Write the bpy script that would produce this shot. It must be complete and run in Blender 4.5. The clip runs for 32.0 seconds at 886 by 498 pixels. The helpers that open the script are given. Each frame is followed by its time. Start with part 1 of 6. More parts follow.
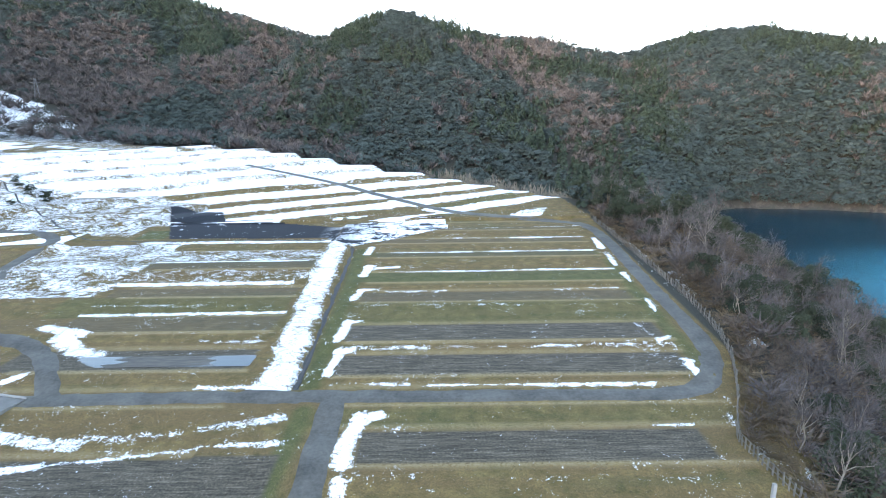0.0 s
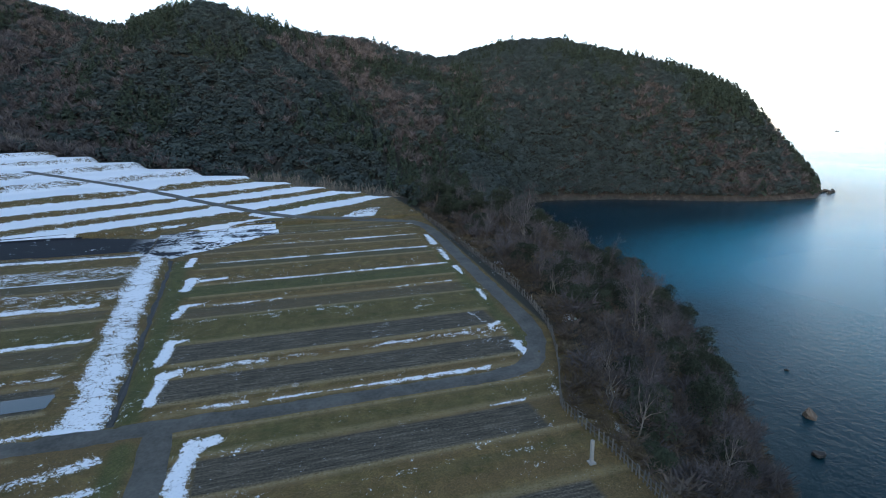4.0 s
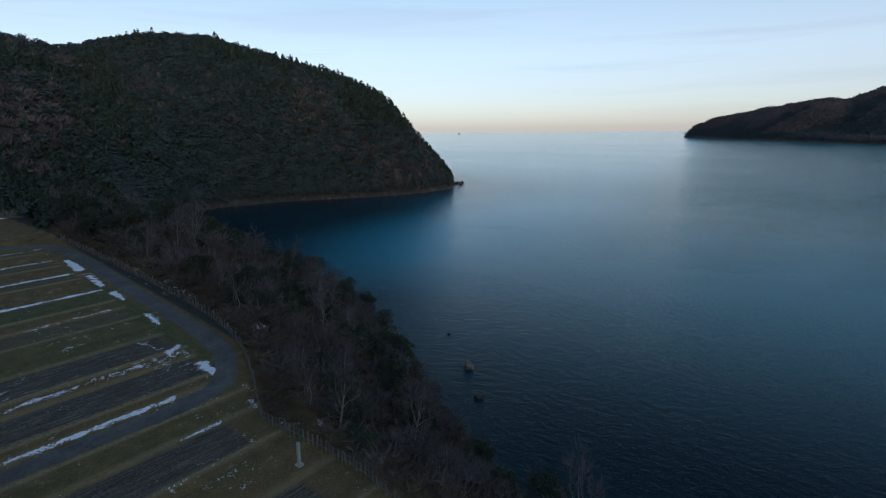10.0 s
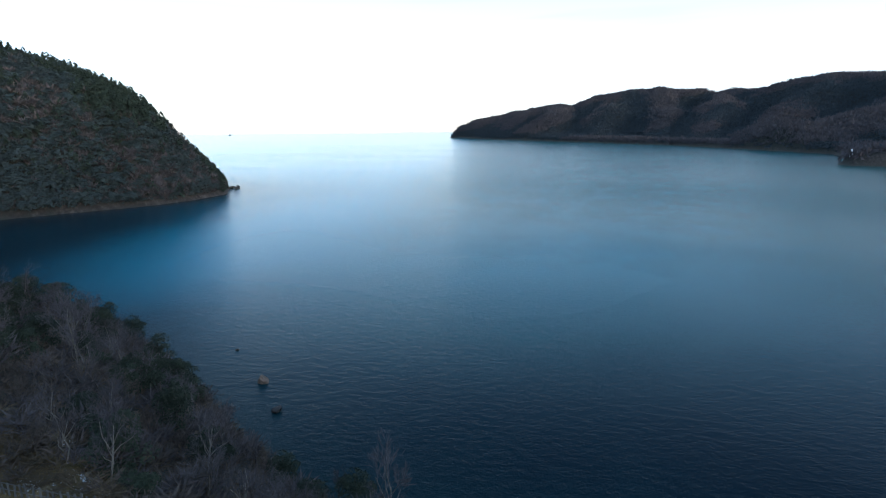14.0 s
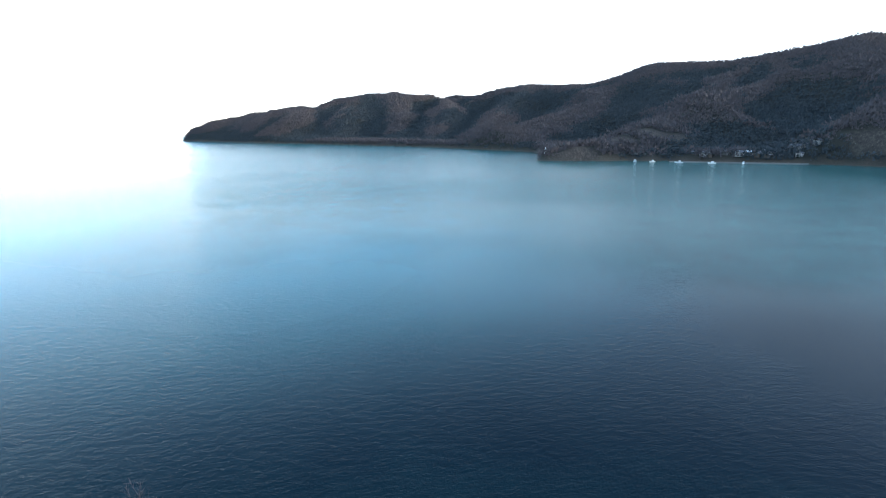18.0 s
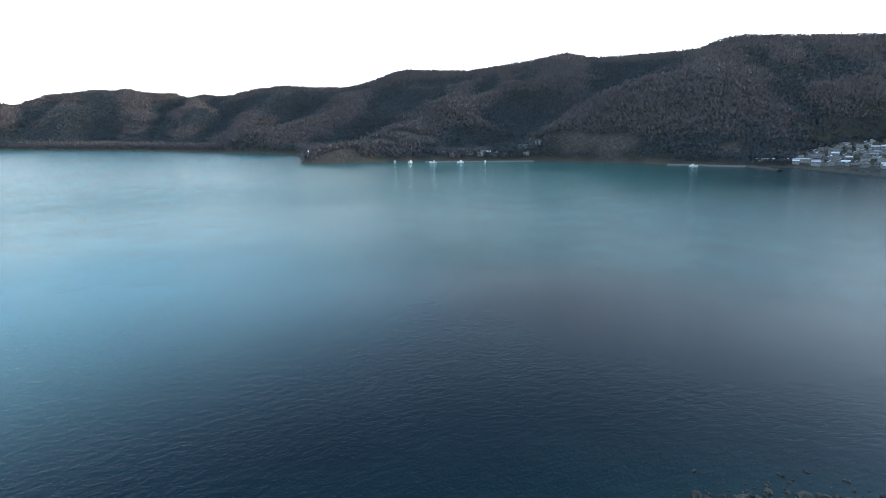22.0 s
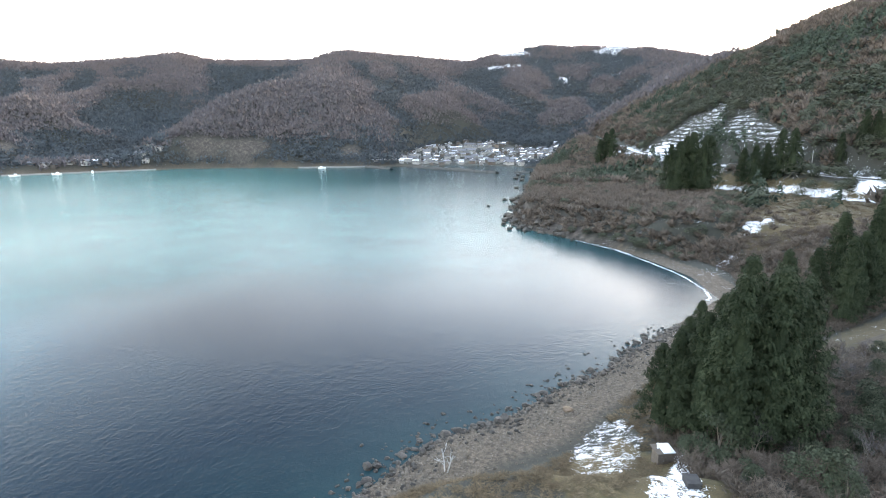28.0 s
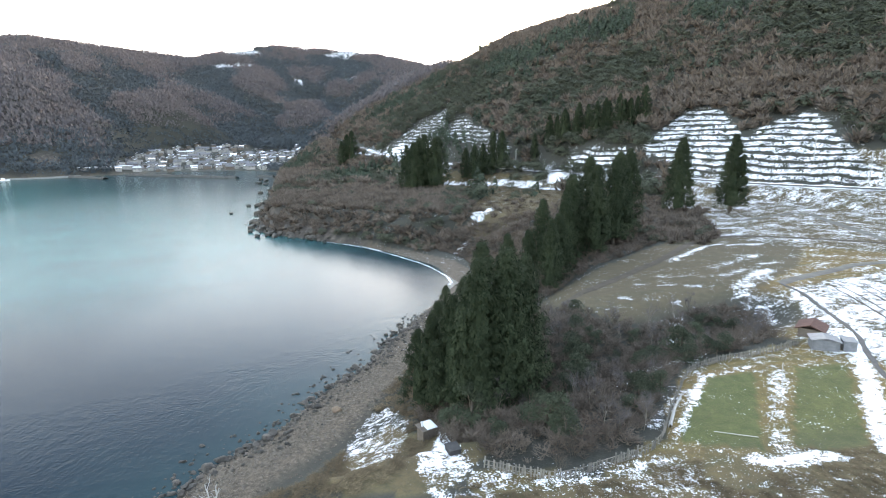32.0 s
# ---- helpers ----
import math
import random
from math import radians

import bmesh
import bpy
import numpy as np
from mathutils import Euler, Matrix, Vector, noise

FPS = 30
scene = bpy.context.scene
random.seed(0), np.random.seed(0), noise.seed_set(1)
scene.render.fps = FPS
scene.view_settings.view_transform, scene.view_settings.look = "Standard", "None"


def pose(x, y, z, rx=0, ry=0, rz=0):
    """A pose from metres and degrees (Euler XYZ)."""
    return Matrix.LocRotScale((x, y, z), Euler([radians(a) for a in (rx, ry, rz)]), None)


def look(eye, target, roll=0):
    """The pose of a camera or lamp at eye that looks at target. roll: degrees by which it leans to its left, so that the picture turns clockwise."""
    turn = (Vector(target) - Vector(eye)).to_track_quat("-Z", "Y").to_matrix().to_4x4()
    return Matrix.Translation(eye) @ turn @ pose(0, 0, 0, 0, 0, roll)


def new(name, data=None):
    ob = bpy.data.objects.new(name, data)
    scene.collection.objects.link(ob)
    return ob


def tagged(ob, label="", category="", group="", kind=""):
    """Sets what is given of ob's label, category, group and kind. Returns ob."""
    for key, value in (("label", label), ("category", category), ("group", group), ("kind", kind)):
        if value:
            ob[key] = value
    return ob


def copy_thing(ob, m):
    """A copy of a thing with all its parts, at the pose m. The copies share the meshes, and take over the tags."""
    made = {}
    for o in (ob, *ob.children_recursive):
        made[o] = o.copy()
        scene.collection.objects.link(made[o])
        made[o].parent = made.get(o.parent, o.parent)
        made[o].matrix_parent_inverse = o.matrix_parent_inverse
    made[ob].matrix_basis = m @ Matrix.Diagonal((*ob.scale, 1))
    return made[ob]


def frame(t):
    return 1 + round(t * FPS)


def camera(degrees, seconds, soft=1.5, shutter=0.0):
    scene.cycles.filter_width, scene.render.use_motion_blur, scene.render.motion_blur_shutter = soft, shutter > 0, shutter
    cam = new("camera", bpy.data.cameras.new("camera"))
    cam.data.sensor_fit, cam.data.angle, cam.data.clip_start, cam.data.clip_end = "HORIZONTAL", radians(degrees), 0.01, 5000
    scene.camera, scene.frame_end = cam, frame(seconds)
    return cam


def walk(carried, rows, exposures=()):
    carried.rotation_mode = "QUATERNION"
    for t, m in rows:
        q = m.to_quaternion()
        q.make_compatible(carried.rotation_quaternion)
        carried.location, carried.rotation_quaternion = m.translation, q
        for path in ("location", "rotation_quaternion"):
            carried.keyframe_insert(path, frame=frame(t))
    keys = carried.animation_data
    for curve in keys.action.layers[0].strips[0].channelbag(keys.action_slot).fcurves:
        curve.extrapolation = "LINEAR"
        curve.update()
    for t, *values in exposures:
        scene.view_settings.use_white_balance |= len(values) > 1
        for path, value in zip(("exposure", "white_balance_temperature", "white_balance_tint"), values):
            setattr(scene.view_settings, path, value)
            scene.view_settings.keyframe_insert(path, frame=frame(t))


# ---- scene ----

# ---- camera: hovers at one spot 42 m above the sea and turns clockwise ----
EYE_Z = 42.0
cam = camera(79.0, 32.0, soft=1.0)
TURN = [  # seconds, yaw, pitch, roll
    (0.0, 0.00, -12.46, 0.72), (0.5, -2.15, -12.49, 0.75), (1.0, -4.22, -12.52, 0.76),
    (1.5, -6.37, -12.55, 0.76), (2.0, -8.46, -12.58, 0.75), (2.5, -10.65, -12.59, 0.75),
    (3.0, -12.90, -12.60, 0.73), (3.5, -15.25, -12.61, 0.68), (5.5, -25.64, -12.63, 0.59),
    (6.0, -28.02, -12.62, 0.53), (6.5, -30.36, -12.62, 0.53), (7.0, -33.28, -12.64, 0.51),
    (7.5, -36.67, -12.66, 0.43), (8.0, -40.06, -12.67, 0.37), (8.5, -43.40, -12.66, 0.40),
    (9.0, -46.39, -12.66, 0.45), (9.5, -49.12, -12.66, 0.47), (10.0, -51.69, -12.67, 0.48),
    (10.5, -54.25, -12.69, 0.48), (11.0, -57.14, -12.70, 0.47), (11.5, -60.43, -12.72, 0.47),
    (12.0, -63.58, -12.73, 0.49), (12.5, -66.25, -12.74, 0.47), (13.0, -68.93, -12.74, 0.41),
    (13.5, -71.81, -12.74, 0.38), (15.5, -83.35, -12.73, 0.38), (16.0, -86.90, -12.72, 0.35),
    (16.5, -90.44, -12.71, 0.29), (17.0, -93.98, -12.70, 0.26), (17.5, -97.48, -12.69, 0.28),
    (18.0, -100.78, -12.66, 0.32), (18.5, -104.02, -12.65, 0.31), (19.0, -107.11, -12.64, 0.29),
    (19.5, -110.13, -12.61, 0.30), (20.0, -113.02, -12.59, 0.31), (20.5, -115.96, -12.57, 0.30),
    (21.0, -119.15, -12.55, 0.27), (21.5, -122.28, -12.53, 0.23), (22.0, -125.28, -12.52, 0.22),
    (22.5, -128.14, -12.50, 0.23), (23.0, -130.96, -12.46, 0.22), (23.5, -133.74, -12.41, 0.24),
    (24.0, -136.63, -12.38, 0.25), (24.5, -139.21, -12.37, 0.23), (25.0, -142.03, -12.36, 0.23),
    (25.5, -145.26, -12.32, 0.22), (27.5, -159.05, -12.25, 0.21), (28.0, -162.63, -12.19, 0.22),
    (28.5, -166.10, -12.16, 0.26), (29.0, -169.39, -12.13, 0.28), (29.5, -172.69, -12.12, 0.28),
    (30.0, -176.03, -12.11, 0.30), (30.5, -179.44, -12.11, 0.34), (31.0, -182.75, -12.12, 0.38),
    (31.5, -186.07, -12.10, 0.41), (32.0, -189.18, -12.09, 0.42),
]
EXPOSURE = [  # seconds, stops, kelvin, tint
    (0.0, 3.42, 7700, 13), (1.0, 3.36, 7700, 13), (2.0, 3.2, 7600, 13), (3.0, 2.95, 7300, 12), (3.5, 2.4, 7100, 11), (5.5, 0.45, 6600, 10), (6.0, 0.2, 6600, 10),
    (7.0, 0.08, 6500, 10), (9.0, 0.3, 6500, 10), (11.0, 0.7, 6400, 9), (13.0, 1.15, 6200, 9), (16.0, 2.2, 6400, 8), (19.0, 2.55, 6800, 8), (23.0, 2.6, 7700, 10),
    (25.5, 3.1, 8500, 13), (28.0, 4.05, 9600, 19), (30.0, 4.28, 9700, 19), (31.0, 4.12, 9600, 18), (32.0, 3.9, 9600, 17)]
walk(cam, [(t, pose(0, 0, EYE_Z, 90 + p, r, y)) for t, y, p, r in TURN], EXPOSURE)

# ---- light: low winter sun behind the ridge, clear pale sky ----
SUN_AZ, SUN_EL = 212.0, 10.0
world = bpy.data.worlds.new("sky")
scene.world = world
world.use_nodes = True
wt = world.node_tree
sky = wt.nodes.new("ShaderNodeTexSky")
sky.sky_type = "NISHITA"
sky.sun_disc = False
sky.sun_elevation = radians(SUN_EL)
sky.sun_rotation = radians(SUN_AZ)
sky.altitude = 0
sky.air_density, sky.dust_density, sky.ozone_density = 0.65, 0.7, 1.8
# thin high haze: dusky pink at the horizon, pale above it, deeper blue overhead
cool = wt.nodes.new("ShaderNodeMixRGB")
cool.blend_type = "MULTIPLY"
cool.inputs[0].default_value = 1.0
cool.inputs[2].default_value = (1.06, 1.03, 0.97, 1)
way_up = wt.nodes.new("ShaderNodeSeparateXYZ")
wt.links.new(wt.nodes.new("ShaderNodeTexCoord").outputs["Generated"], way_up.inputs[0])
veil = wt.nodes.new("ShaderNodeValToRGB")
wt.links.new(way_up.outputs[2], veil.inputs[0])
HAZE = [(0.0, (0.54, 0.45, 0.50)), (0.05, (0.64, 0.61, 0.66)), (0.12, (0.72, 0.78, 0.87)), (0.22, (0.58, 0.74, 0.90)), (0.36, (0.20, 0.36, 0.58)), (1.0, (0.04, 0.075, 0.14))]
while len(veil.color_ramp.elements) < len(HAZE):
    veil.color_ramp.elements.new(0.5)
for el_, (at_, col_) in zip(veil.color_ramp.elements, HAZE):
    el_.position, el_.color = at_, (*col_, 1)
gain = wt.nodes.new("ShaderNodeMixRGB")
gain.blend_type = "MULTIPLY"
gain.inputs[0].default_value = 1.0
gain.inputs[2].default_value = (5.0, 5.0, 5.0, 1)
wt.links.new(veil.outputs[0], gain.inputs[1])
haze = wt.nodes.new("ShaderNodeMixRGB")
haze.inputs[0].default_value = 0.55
# faint streaks of cloud low over the sea
flat = wt.nodes.new("ShaderNodeVectorMath")
flat.operation = "MULTIPLY"
flat.inputs[1].default_value = (2.0, 2.0, 34.0)
wt.links.new(wt.nodes.new("ShaderNodeTexCoord").outputs["Generated"], flat.inputs[0])
streak = wt.nodes.new("ShaderNodeTexNoise")
streak.inputs["Scale"].default_value = 1.1
streak.inputs["Detail"].default_value = 4
wt.links.new(flat.outputs[0], streak.inputs["Vector"])
part_ = wt.nodes.new("ShaderNodeMapRange")
wt.links.new(streak.outputs["Fac"], part_.inputs[0])
part_.inputs[1].default_value, part_.inputs[2].default_value, part_.inputs[4].default_value = 0.52, 0.66, 0.30
cloud = wt.nodes.new("ShaderNodeMixRGB")
cloud.inputs[2].default_value = (2.3, 2.15, 2.4, 1)
wt.links.new(part_.outputs[0], cloud.inputs[0])
wt.links.new(gain.outputs[0], cloud.inputs[1])
wt.links.new(cloud.outputs[0], haze.inputs[2])
wt.links.new(sky.outputs[0], cool.inputs[1])
wt.links.new(cool.outputs[0], haze.inputs[1])
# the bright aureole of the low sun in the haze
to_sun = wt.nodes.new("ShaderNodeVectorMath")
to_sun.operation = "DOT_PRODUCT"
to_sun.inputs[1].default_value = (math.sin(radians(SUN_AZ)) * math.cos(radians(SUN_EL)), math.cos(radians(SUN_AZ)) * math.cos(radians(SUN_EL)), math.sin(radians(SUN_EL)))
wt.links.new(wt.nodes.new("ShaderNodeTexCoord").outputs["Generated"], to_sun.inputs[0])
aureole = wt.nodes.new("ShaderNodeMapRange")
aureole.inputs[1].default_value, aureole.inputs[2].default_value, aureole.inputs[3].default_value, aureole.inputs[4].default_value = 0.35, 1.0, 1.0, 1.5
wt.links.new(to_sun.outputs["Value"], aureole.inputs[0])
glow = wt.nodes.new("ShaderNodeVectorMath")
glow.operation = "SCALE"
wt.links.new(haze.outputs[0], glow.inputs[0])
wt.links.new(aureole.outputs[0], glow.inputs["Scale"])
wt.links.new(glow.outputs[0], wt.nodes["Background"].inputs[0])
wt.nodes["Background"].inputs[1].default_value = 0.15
sun = new("sun", bpy.data.lights.new("sun", "SUN"))
sun.data.energy, sun.data.angle, sun.data.color = 0.5, radians(10), (1.0, 0.86, 0.68)
_a, _e = radians(SUN_AZ), radians(SUN_EL)
sun.matrix_world = look((0, 0, 0), (-math.sin(_a) * math.cos(_e), -math.cos(_a) * math.cos(_e), -math.sin(_e)))

# ---- materials ----
class Nodes:
    """A short way to write node trees."""

    def __init__(self, name):
        self.mat = bpy.data.materials.new(name)
        self.mat.use_nodes = True
        self.t = self.mat.node_tree
        self.bsdf = self.t.nodes["Principled BSDF"]

    def n(self, kind, **sets):
        node = self.t.nodes.new("ShaderNode" + kind)
        for key, value in sets.items():
            if key in ("op", "operation"):
                node.operation = value
            elif key == "blend":
                node.blend_type = value
            elif key == "attribute":
                node.attribute_name = value
        return node

    def link(self, a, b):
        self.t.links.new(a, b)

    def pos(self):
        return self.n("NewGeometry").outputs["Position"]

    def noise(self, scale, detail=4.0, rough=0.6, vec=None, stretch=None):
        node = self.n("TexNoise")
        node.inputs["Scale"].default_value = scale
        node.inputs["Detail"].default_value = detail
        node.inputs["Roughness"].default_value = rough
        v = vec or self.pos()
        if stretch:
            mul = self.n("VectorMath", op="MULTIPLY")
            self.link(v, mul.inputs[0])
            mul.inputs[1].default_value = stretch
            v = mul.outputs[0]
        self.link(v, node.inputs["Vector"])
        return node.outputs["Fac"]

    def ramp(self, fac, *stops):
        node = self.n("ValToRGB")
        el = node.color_ramp.elements
        while len(el) < len(stops):
            el.new(0.5)
        for e, (p, c) in zip(el, stops):
            e.position = p
            e.color = (*c, 1) if len(c) == 3 else c
        self.link(fac, node.inputs[0])
        return node.outputs[0]

    def math(self, op, a, b=0.0, clamp=False):
        node = self.n("Math", op=op)
        node.use_clamp = clamp
        for i, v in enumerate((a, b)):
            if isinstance(v, (int, float)):
                node.inputs[i].default_value = v
            else:
                self.link(v, node.inputs[i])
        return node.outputs[0]

    def step(self, fac, lo, hi):
        node = self.n("MapRange")
        self.link(fac, node.inputs[0])
        node.inputs[1].default_value, node.inputs[2].default_value = lo, hi
        return node.outputs[0]

    def mix(self, fac, a, b, blend="MIX"):
        node = self.n("MixRGB", blend=blend)
        for i, v in enumerate((fac, a, b)):
            if isinstance(v, (int, float)):
                node.inputs[i].default_value = v
            elif isinstance(v, tuple):
                node.inputs[i].default_value = (*v, 1)
            else:
                self.link(v, node.inputs[i])
        return node.outputs[0]

    def attr(self, name):
        return self.n("Attribute", attribute=name).outputs["Fac"]

    def island(self):
        return self.n("NewGeometry").outputs["Random Per Island"]

    def rnd(self):
        return self.n("ObjectInfo").outputs["Random"]

    def bump(self, height, strength=0.5, dist=0.1):
        node = self.n("Bump")
        node.inputs["Strength"].default_value = strength
        node.inputs["Distance"].default_value = dist
        self.link(height, node.inputs["Height"])
        self.link(node.outputs[0], self.bsdf.inputs["Normal"])

    def done(self, color, rough=0.9, spec=0.3, metal=0.0):
        if isinstance(color, tuple):
            self.bsdf.inputs["Base Color"].default_value = (*color, 1)
        else:
            self.link(color, self.bsdf.inputs["Base Color"])
        if isinstance(rough, (int, float)):
            self.bsdf.inputs["Roughness"].default_value = rough
        else:
            self.link(rough, self.bsdf.inputs["Roughness"])
        self.bsdf.inputs["Specular IOR Level"].default_value = spec
        self.bsdf.inputs["Metallic"].default_value = metal
        return self.mat


def mottled(name, a, b, scale=3.0, rough=0.85, bump=0.3, dist=0.02, spec=0.3, rnd=0.0, stretch=None):
    """Two tones in patches, finer grain over them, some relief."""
    k = Nodes(name)
    big = k.noise(scale, 3, stretch=stretch)
    fine = k.noise(scale * 9, 4, stretch=stretch)
    c = k.ramp(k.math("ADD", k.math("MULTIPLY", big, 0.6), k.math("MULTIPLY", fine, 0.4)), (0.3, a), (0.7, b))
    if rnd:
        c = k.mix(k.math("MULTIPLY", k.rnd(), rnd), c, (0.02, 0.02, 0.02))
    k.bump(fine, bump, dist)
    return k.done(c, rough, spec)


def crown_mat(name, dark, light, odd, scale=0.02, patch=0.35, grain=0.55, lift=0.55, tone=1.0):
    """Leaves: tone by clump, by patch of wood and by fine grain."""
    k = Nodes(name)
    r = k.island()
    c = k.ramp(r, (0.0, dark), (0.75, light), (1.0, odd))
    big = k.noise(scale, 3)
    c = k.mix(k.math("MULTIPLY", k.step(big, 0.45, 0.65), patch), c, odd)
    crowns = k.noise(0.15, 2, 0.5)
    c = k.mix(k.math("MULTIPLY", k.step(crowns, 0.54, 0.40), 0.32 * tone), c, tuple(v * 0.62 for v in dark))
    c = k.mix(k.math("MULTIPLY", k.step(crowns, 0.54, 0.68), 0.5 * tone), c, tuple(v * 1.35 for v in light))
    fine = k.noise(2.2, 4, 0.7)
    c = k.mix(k.math("MULTIPLY", k.step(fine, 0.4, 0.65), grain), c, tuple(v * 0.35 for v in dark))
    # leaves and twigs scatter light: even out the tilt of single faces
    up = k.n("VectorMath", op="MULTIPLY_ADD")
    k.link(k.n("NewGeometry").outputs["Normal"], up.inputs[0])
    up.inputs[1].default_value = (0.55, 0.55, 0.55)
    up.inputs[2].default_value = (0, 0, lift)
    nor = k.n("VectorMath", op="NORMALIZE")
    k.link(up.outputs[0], nor.inputs[0])
    k.link(nor.outputs[0], k.bsdf.inputs["Normal"])
    return k.done(c, 0.9, 0.1)


m_evergreen = crown_mat("evergreen_leaves", (0.048, 0.066, 0.062), (0.070, 0.092, 0.085), (0.082, 0.096, 0.085), grain=0.15, lift=0.7)
m_olive = crown_mat("olive_leaves", (0.044, 0.051, 0.035), (0.066, 0.075, 0.050), (0.080, 0.080, 0.056), grain=0.15, lift=0.7)
m_conifer = crown_mat("conifer_needles", (0.022, 0.031, 0.016), (0.036, 0.048, 0.025), (0.046, 0.056, 0.029), grain=0.25)
m_hill_conifer = crown_mat("hillside_conifer_needles", (0.032, 0.046, 0.033), (0.050, 0.069, 0.048), (0.060, 0.072, 0.048), grain=0.2, lift=0.5)
m_bare = crown_mat("bare_twigs", (0.086, 0.076, 0.074), (0.154, 0.136, 0.130), (0.152, 0.124, 0.114))
# far woods: distance haze painted in as bluer, flatter leaf and twig tones
m_hazed_green = crown_mat("hazed_far_leaves", (0.042, 0.053, 0.059), (0.058, 0.072, 0.079), (0.064, 0.071, 0.074), 0.006, 0.5, 0.1, tone=0.3)
m_hazed_bare = crown_mat("hazed_far_twigs", (0.072, 0.066, 0.069), (0.100, 0.090, 0.092), (0.114, 0.092, 0.086), 0.006, 0.6, 0.1, tone=0.3)
m_bushleaf = crown_mat("bush_leaves", (0.029, 0.038, 0.024), (0.054, 0.067, 0.042), (0.066, 0.072, 0.046), 0.1, 0.4, 0.25)
m_brush = crown_mat("brown_brushwood", (0.076, 0.060, 0.049), (0.150, 0.120, 0.097), (0.155, 0.112, 0.086), 0.1, 0.5, 0.35)
m_bark = mottled("bark", (0.05, 0.04, 0.032), (0.14, 0.115, 0.09), 2.0, 0.95, 0.6, 0.03)
m_palebark = mottled("pale_bark", (0.13, 0.11, 0.09), (0.27, 0.235, 0.19), 2.0, 0.95, 0.4, 0.02)

# ground: grass, tilled soil, forest floor, sand and snow by cover masks
k = Nodes("ground_cover")
P = k.pos()
g_big, g_mid, g_fine = k.noise(0.08, 3), k.noise(0.7, 4), k.noise(5.0, 5, 0.7)
grass = k.ramp(g_mid, (0.30, (0.090, 0.072, 0.021)), (0.50, (0.168, 0.109, 0.042)), (0.70, (0.235, 0.164, 0.060)))
green = k.ramp(g_mid, (0.3, (0.044, 0.064, 0.018)), (0.7, (0.090, 0.108, 0.034)))
grass = k.mix(k.math("MULTIPLY", k.step(g_big, 0.55, 0.68), 0.35), grass, green)
band = k.noise(0.30, 3, 0.6, stretch=(0.10, 1.5, 1))
grass = k.mix(k.math("MULTIPLY", k.step(band, 0.48, 0.60), 0.7), grass, (0.156, 0.098, 0.042))
grass = k.mix(k.math("MULTIPLY", k.step(band, 0.46, 0.36), 0.45), grass, (0.092, 0.084, 0.033))
grass = k.mix(k.attr("green"), grass, green)
grass = k.mix(k.math("MULTIPLY", k.step(g_fine, 0.45, 0.65), 0.6), grass, (0.048, 0.040, 0.022))
tuft = k.noise(11.0, 4, 0.8)
grass = k.mix(k.math("MULTIPLY", k.step(tuft, 0.50, 0.40), 0.55), grass, (0.040, 0.036, 0.018))
grass = k.mix(k.math("MULTIPLY", k.step(tuft, 0.54, 0.66), 0.55), grass, (0.270, 0.205, 0.115))
rows = k.noise(2.4, 4, 0.65, stretch=(0.16, 1.9, 1))
soil = k.ramp(k.math("ADD", k.math("MULTIPLY", g_fine, 0.5), k.math("MULTIPLY", rows, 0.5)), (0.36, (0.026, 0.022, 0.016)), (0.52, (0.088, 0.074, 0.054)), (0.66, (0.200, 0.170, 0.126)))
litter = k.ramp(g_fine, (0.3, (0.025, 0.026, 0.021)), (0.7, (0.054, 0.054, 0.044)))
sand = k.ramp(g_mid, (0.3, (0.050, 0.038, 0.028)), (0.7, (0.125, 0.096, 0.070)))
cobble = k.ramp(k.noise(1.7, 6, 0.8), (0.40, (0.024, 0.018, 0.014)), (0.50, (0.092, 0.070, 0.050)), (0.62, (0.215, 0.172, 0.128)))
sand = k.mix(0.65, sand, cobble)
sand = k.mix(k.math("MULTIPLY", g_fine, 0.4), sand, (0.055, 0.048, 0.041))
c = k.mix(k.attr("soil"), grass, soil)
c = k.mix(k.math("MULTIPLY", k.attr("straw"), k.step(g_fine, 0.36, 0.56)), c, (0.300, 0.228, 0.128))
c = k.mix(k.attr("wood"), c, litter)
c = k.mix(k.attr("sand"), c, sand)
crag = k.ramp(k.noise(0.35, 6, 0.7, stretch=(1, 1, 0.5)), (0.3, (0.022, 0.019, 0.017)), (0.5, (0.056, 0.047, 0.040)), (0.7, (0.125, 0.104, 0.086)))
c = k.mix(k.attr("rock"), c, crag)
s_big, s_mid, s_fine = k.noise(0.22, 3, 0.6, stretch=(0.85, 1.1, 1)), k.noise(1.2, 5, 0.7, stretch=(0.85, 1.1, 1)), k.noise(4.5, 4, 0.7)
edge = k.math("ADD", k.math("ADD", k.math("MULTIPLY", s_big, 0.20), k.math("MULTIPLY", s_mid, 0.30)), k.math("ADD", k.math("MULTIPLY", s_fine, 0.30), k.math("MULTIPLY", k.noise(11.0, 3, 0.7), 0.20)))
snow_f = k.math("ADD", k.attr("snow"), k.math("MULTIPLY", k.math("SUBTRACT", edge, 0.5), 6.6))
sep = k.n("SeparateXYZ")
k.link(P, sep.inputs[0])
wave = k.math("ADD", k.math("MULTIPLY", sep.outputs[2], 0.4), k.math("MULTIPLY", k.noise(0.06, 2), 1.6))
riser = k.step(k.math("ABSOLUTE", k.math("SUBTRACT", k.math("FRACT", wave), 0.5)), 0.24, 0.40)
snow_f = k.math("SUBTRACT", snow_f, k.math("MULTIPLY", k.attr("terrace"), k.math("MULTIPLY", riser, 0.55)))
snow_m = k.step(snow_f, 0.52, 0.62)
snow_c = k.ramp(s_fine, (0.2, (0.70, 0.73, 0.78)), (0.7, (0.86, 0.87, 0.89)))
c = k.mix(snow_m, c, snow_c)
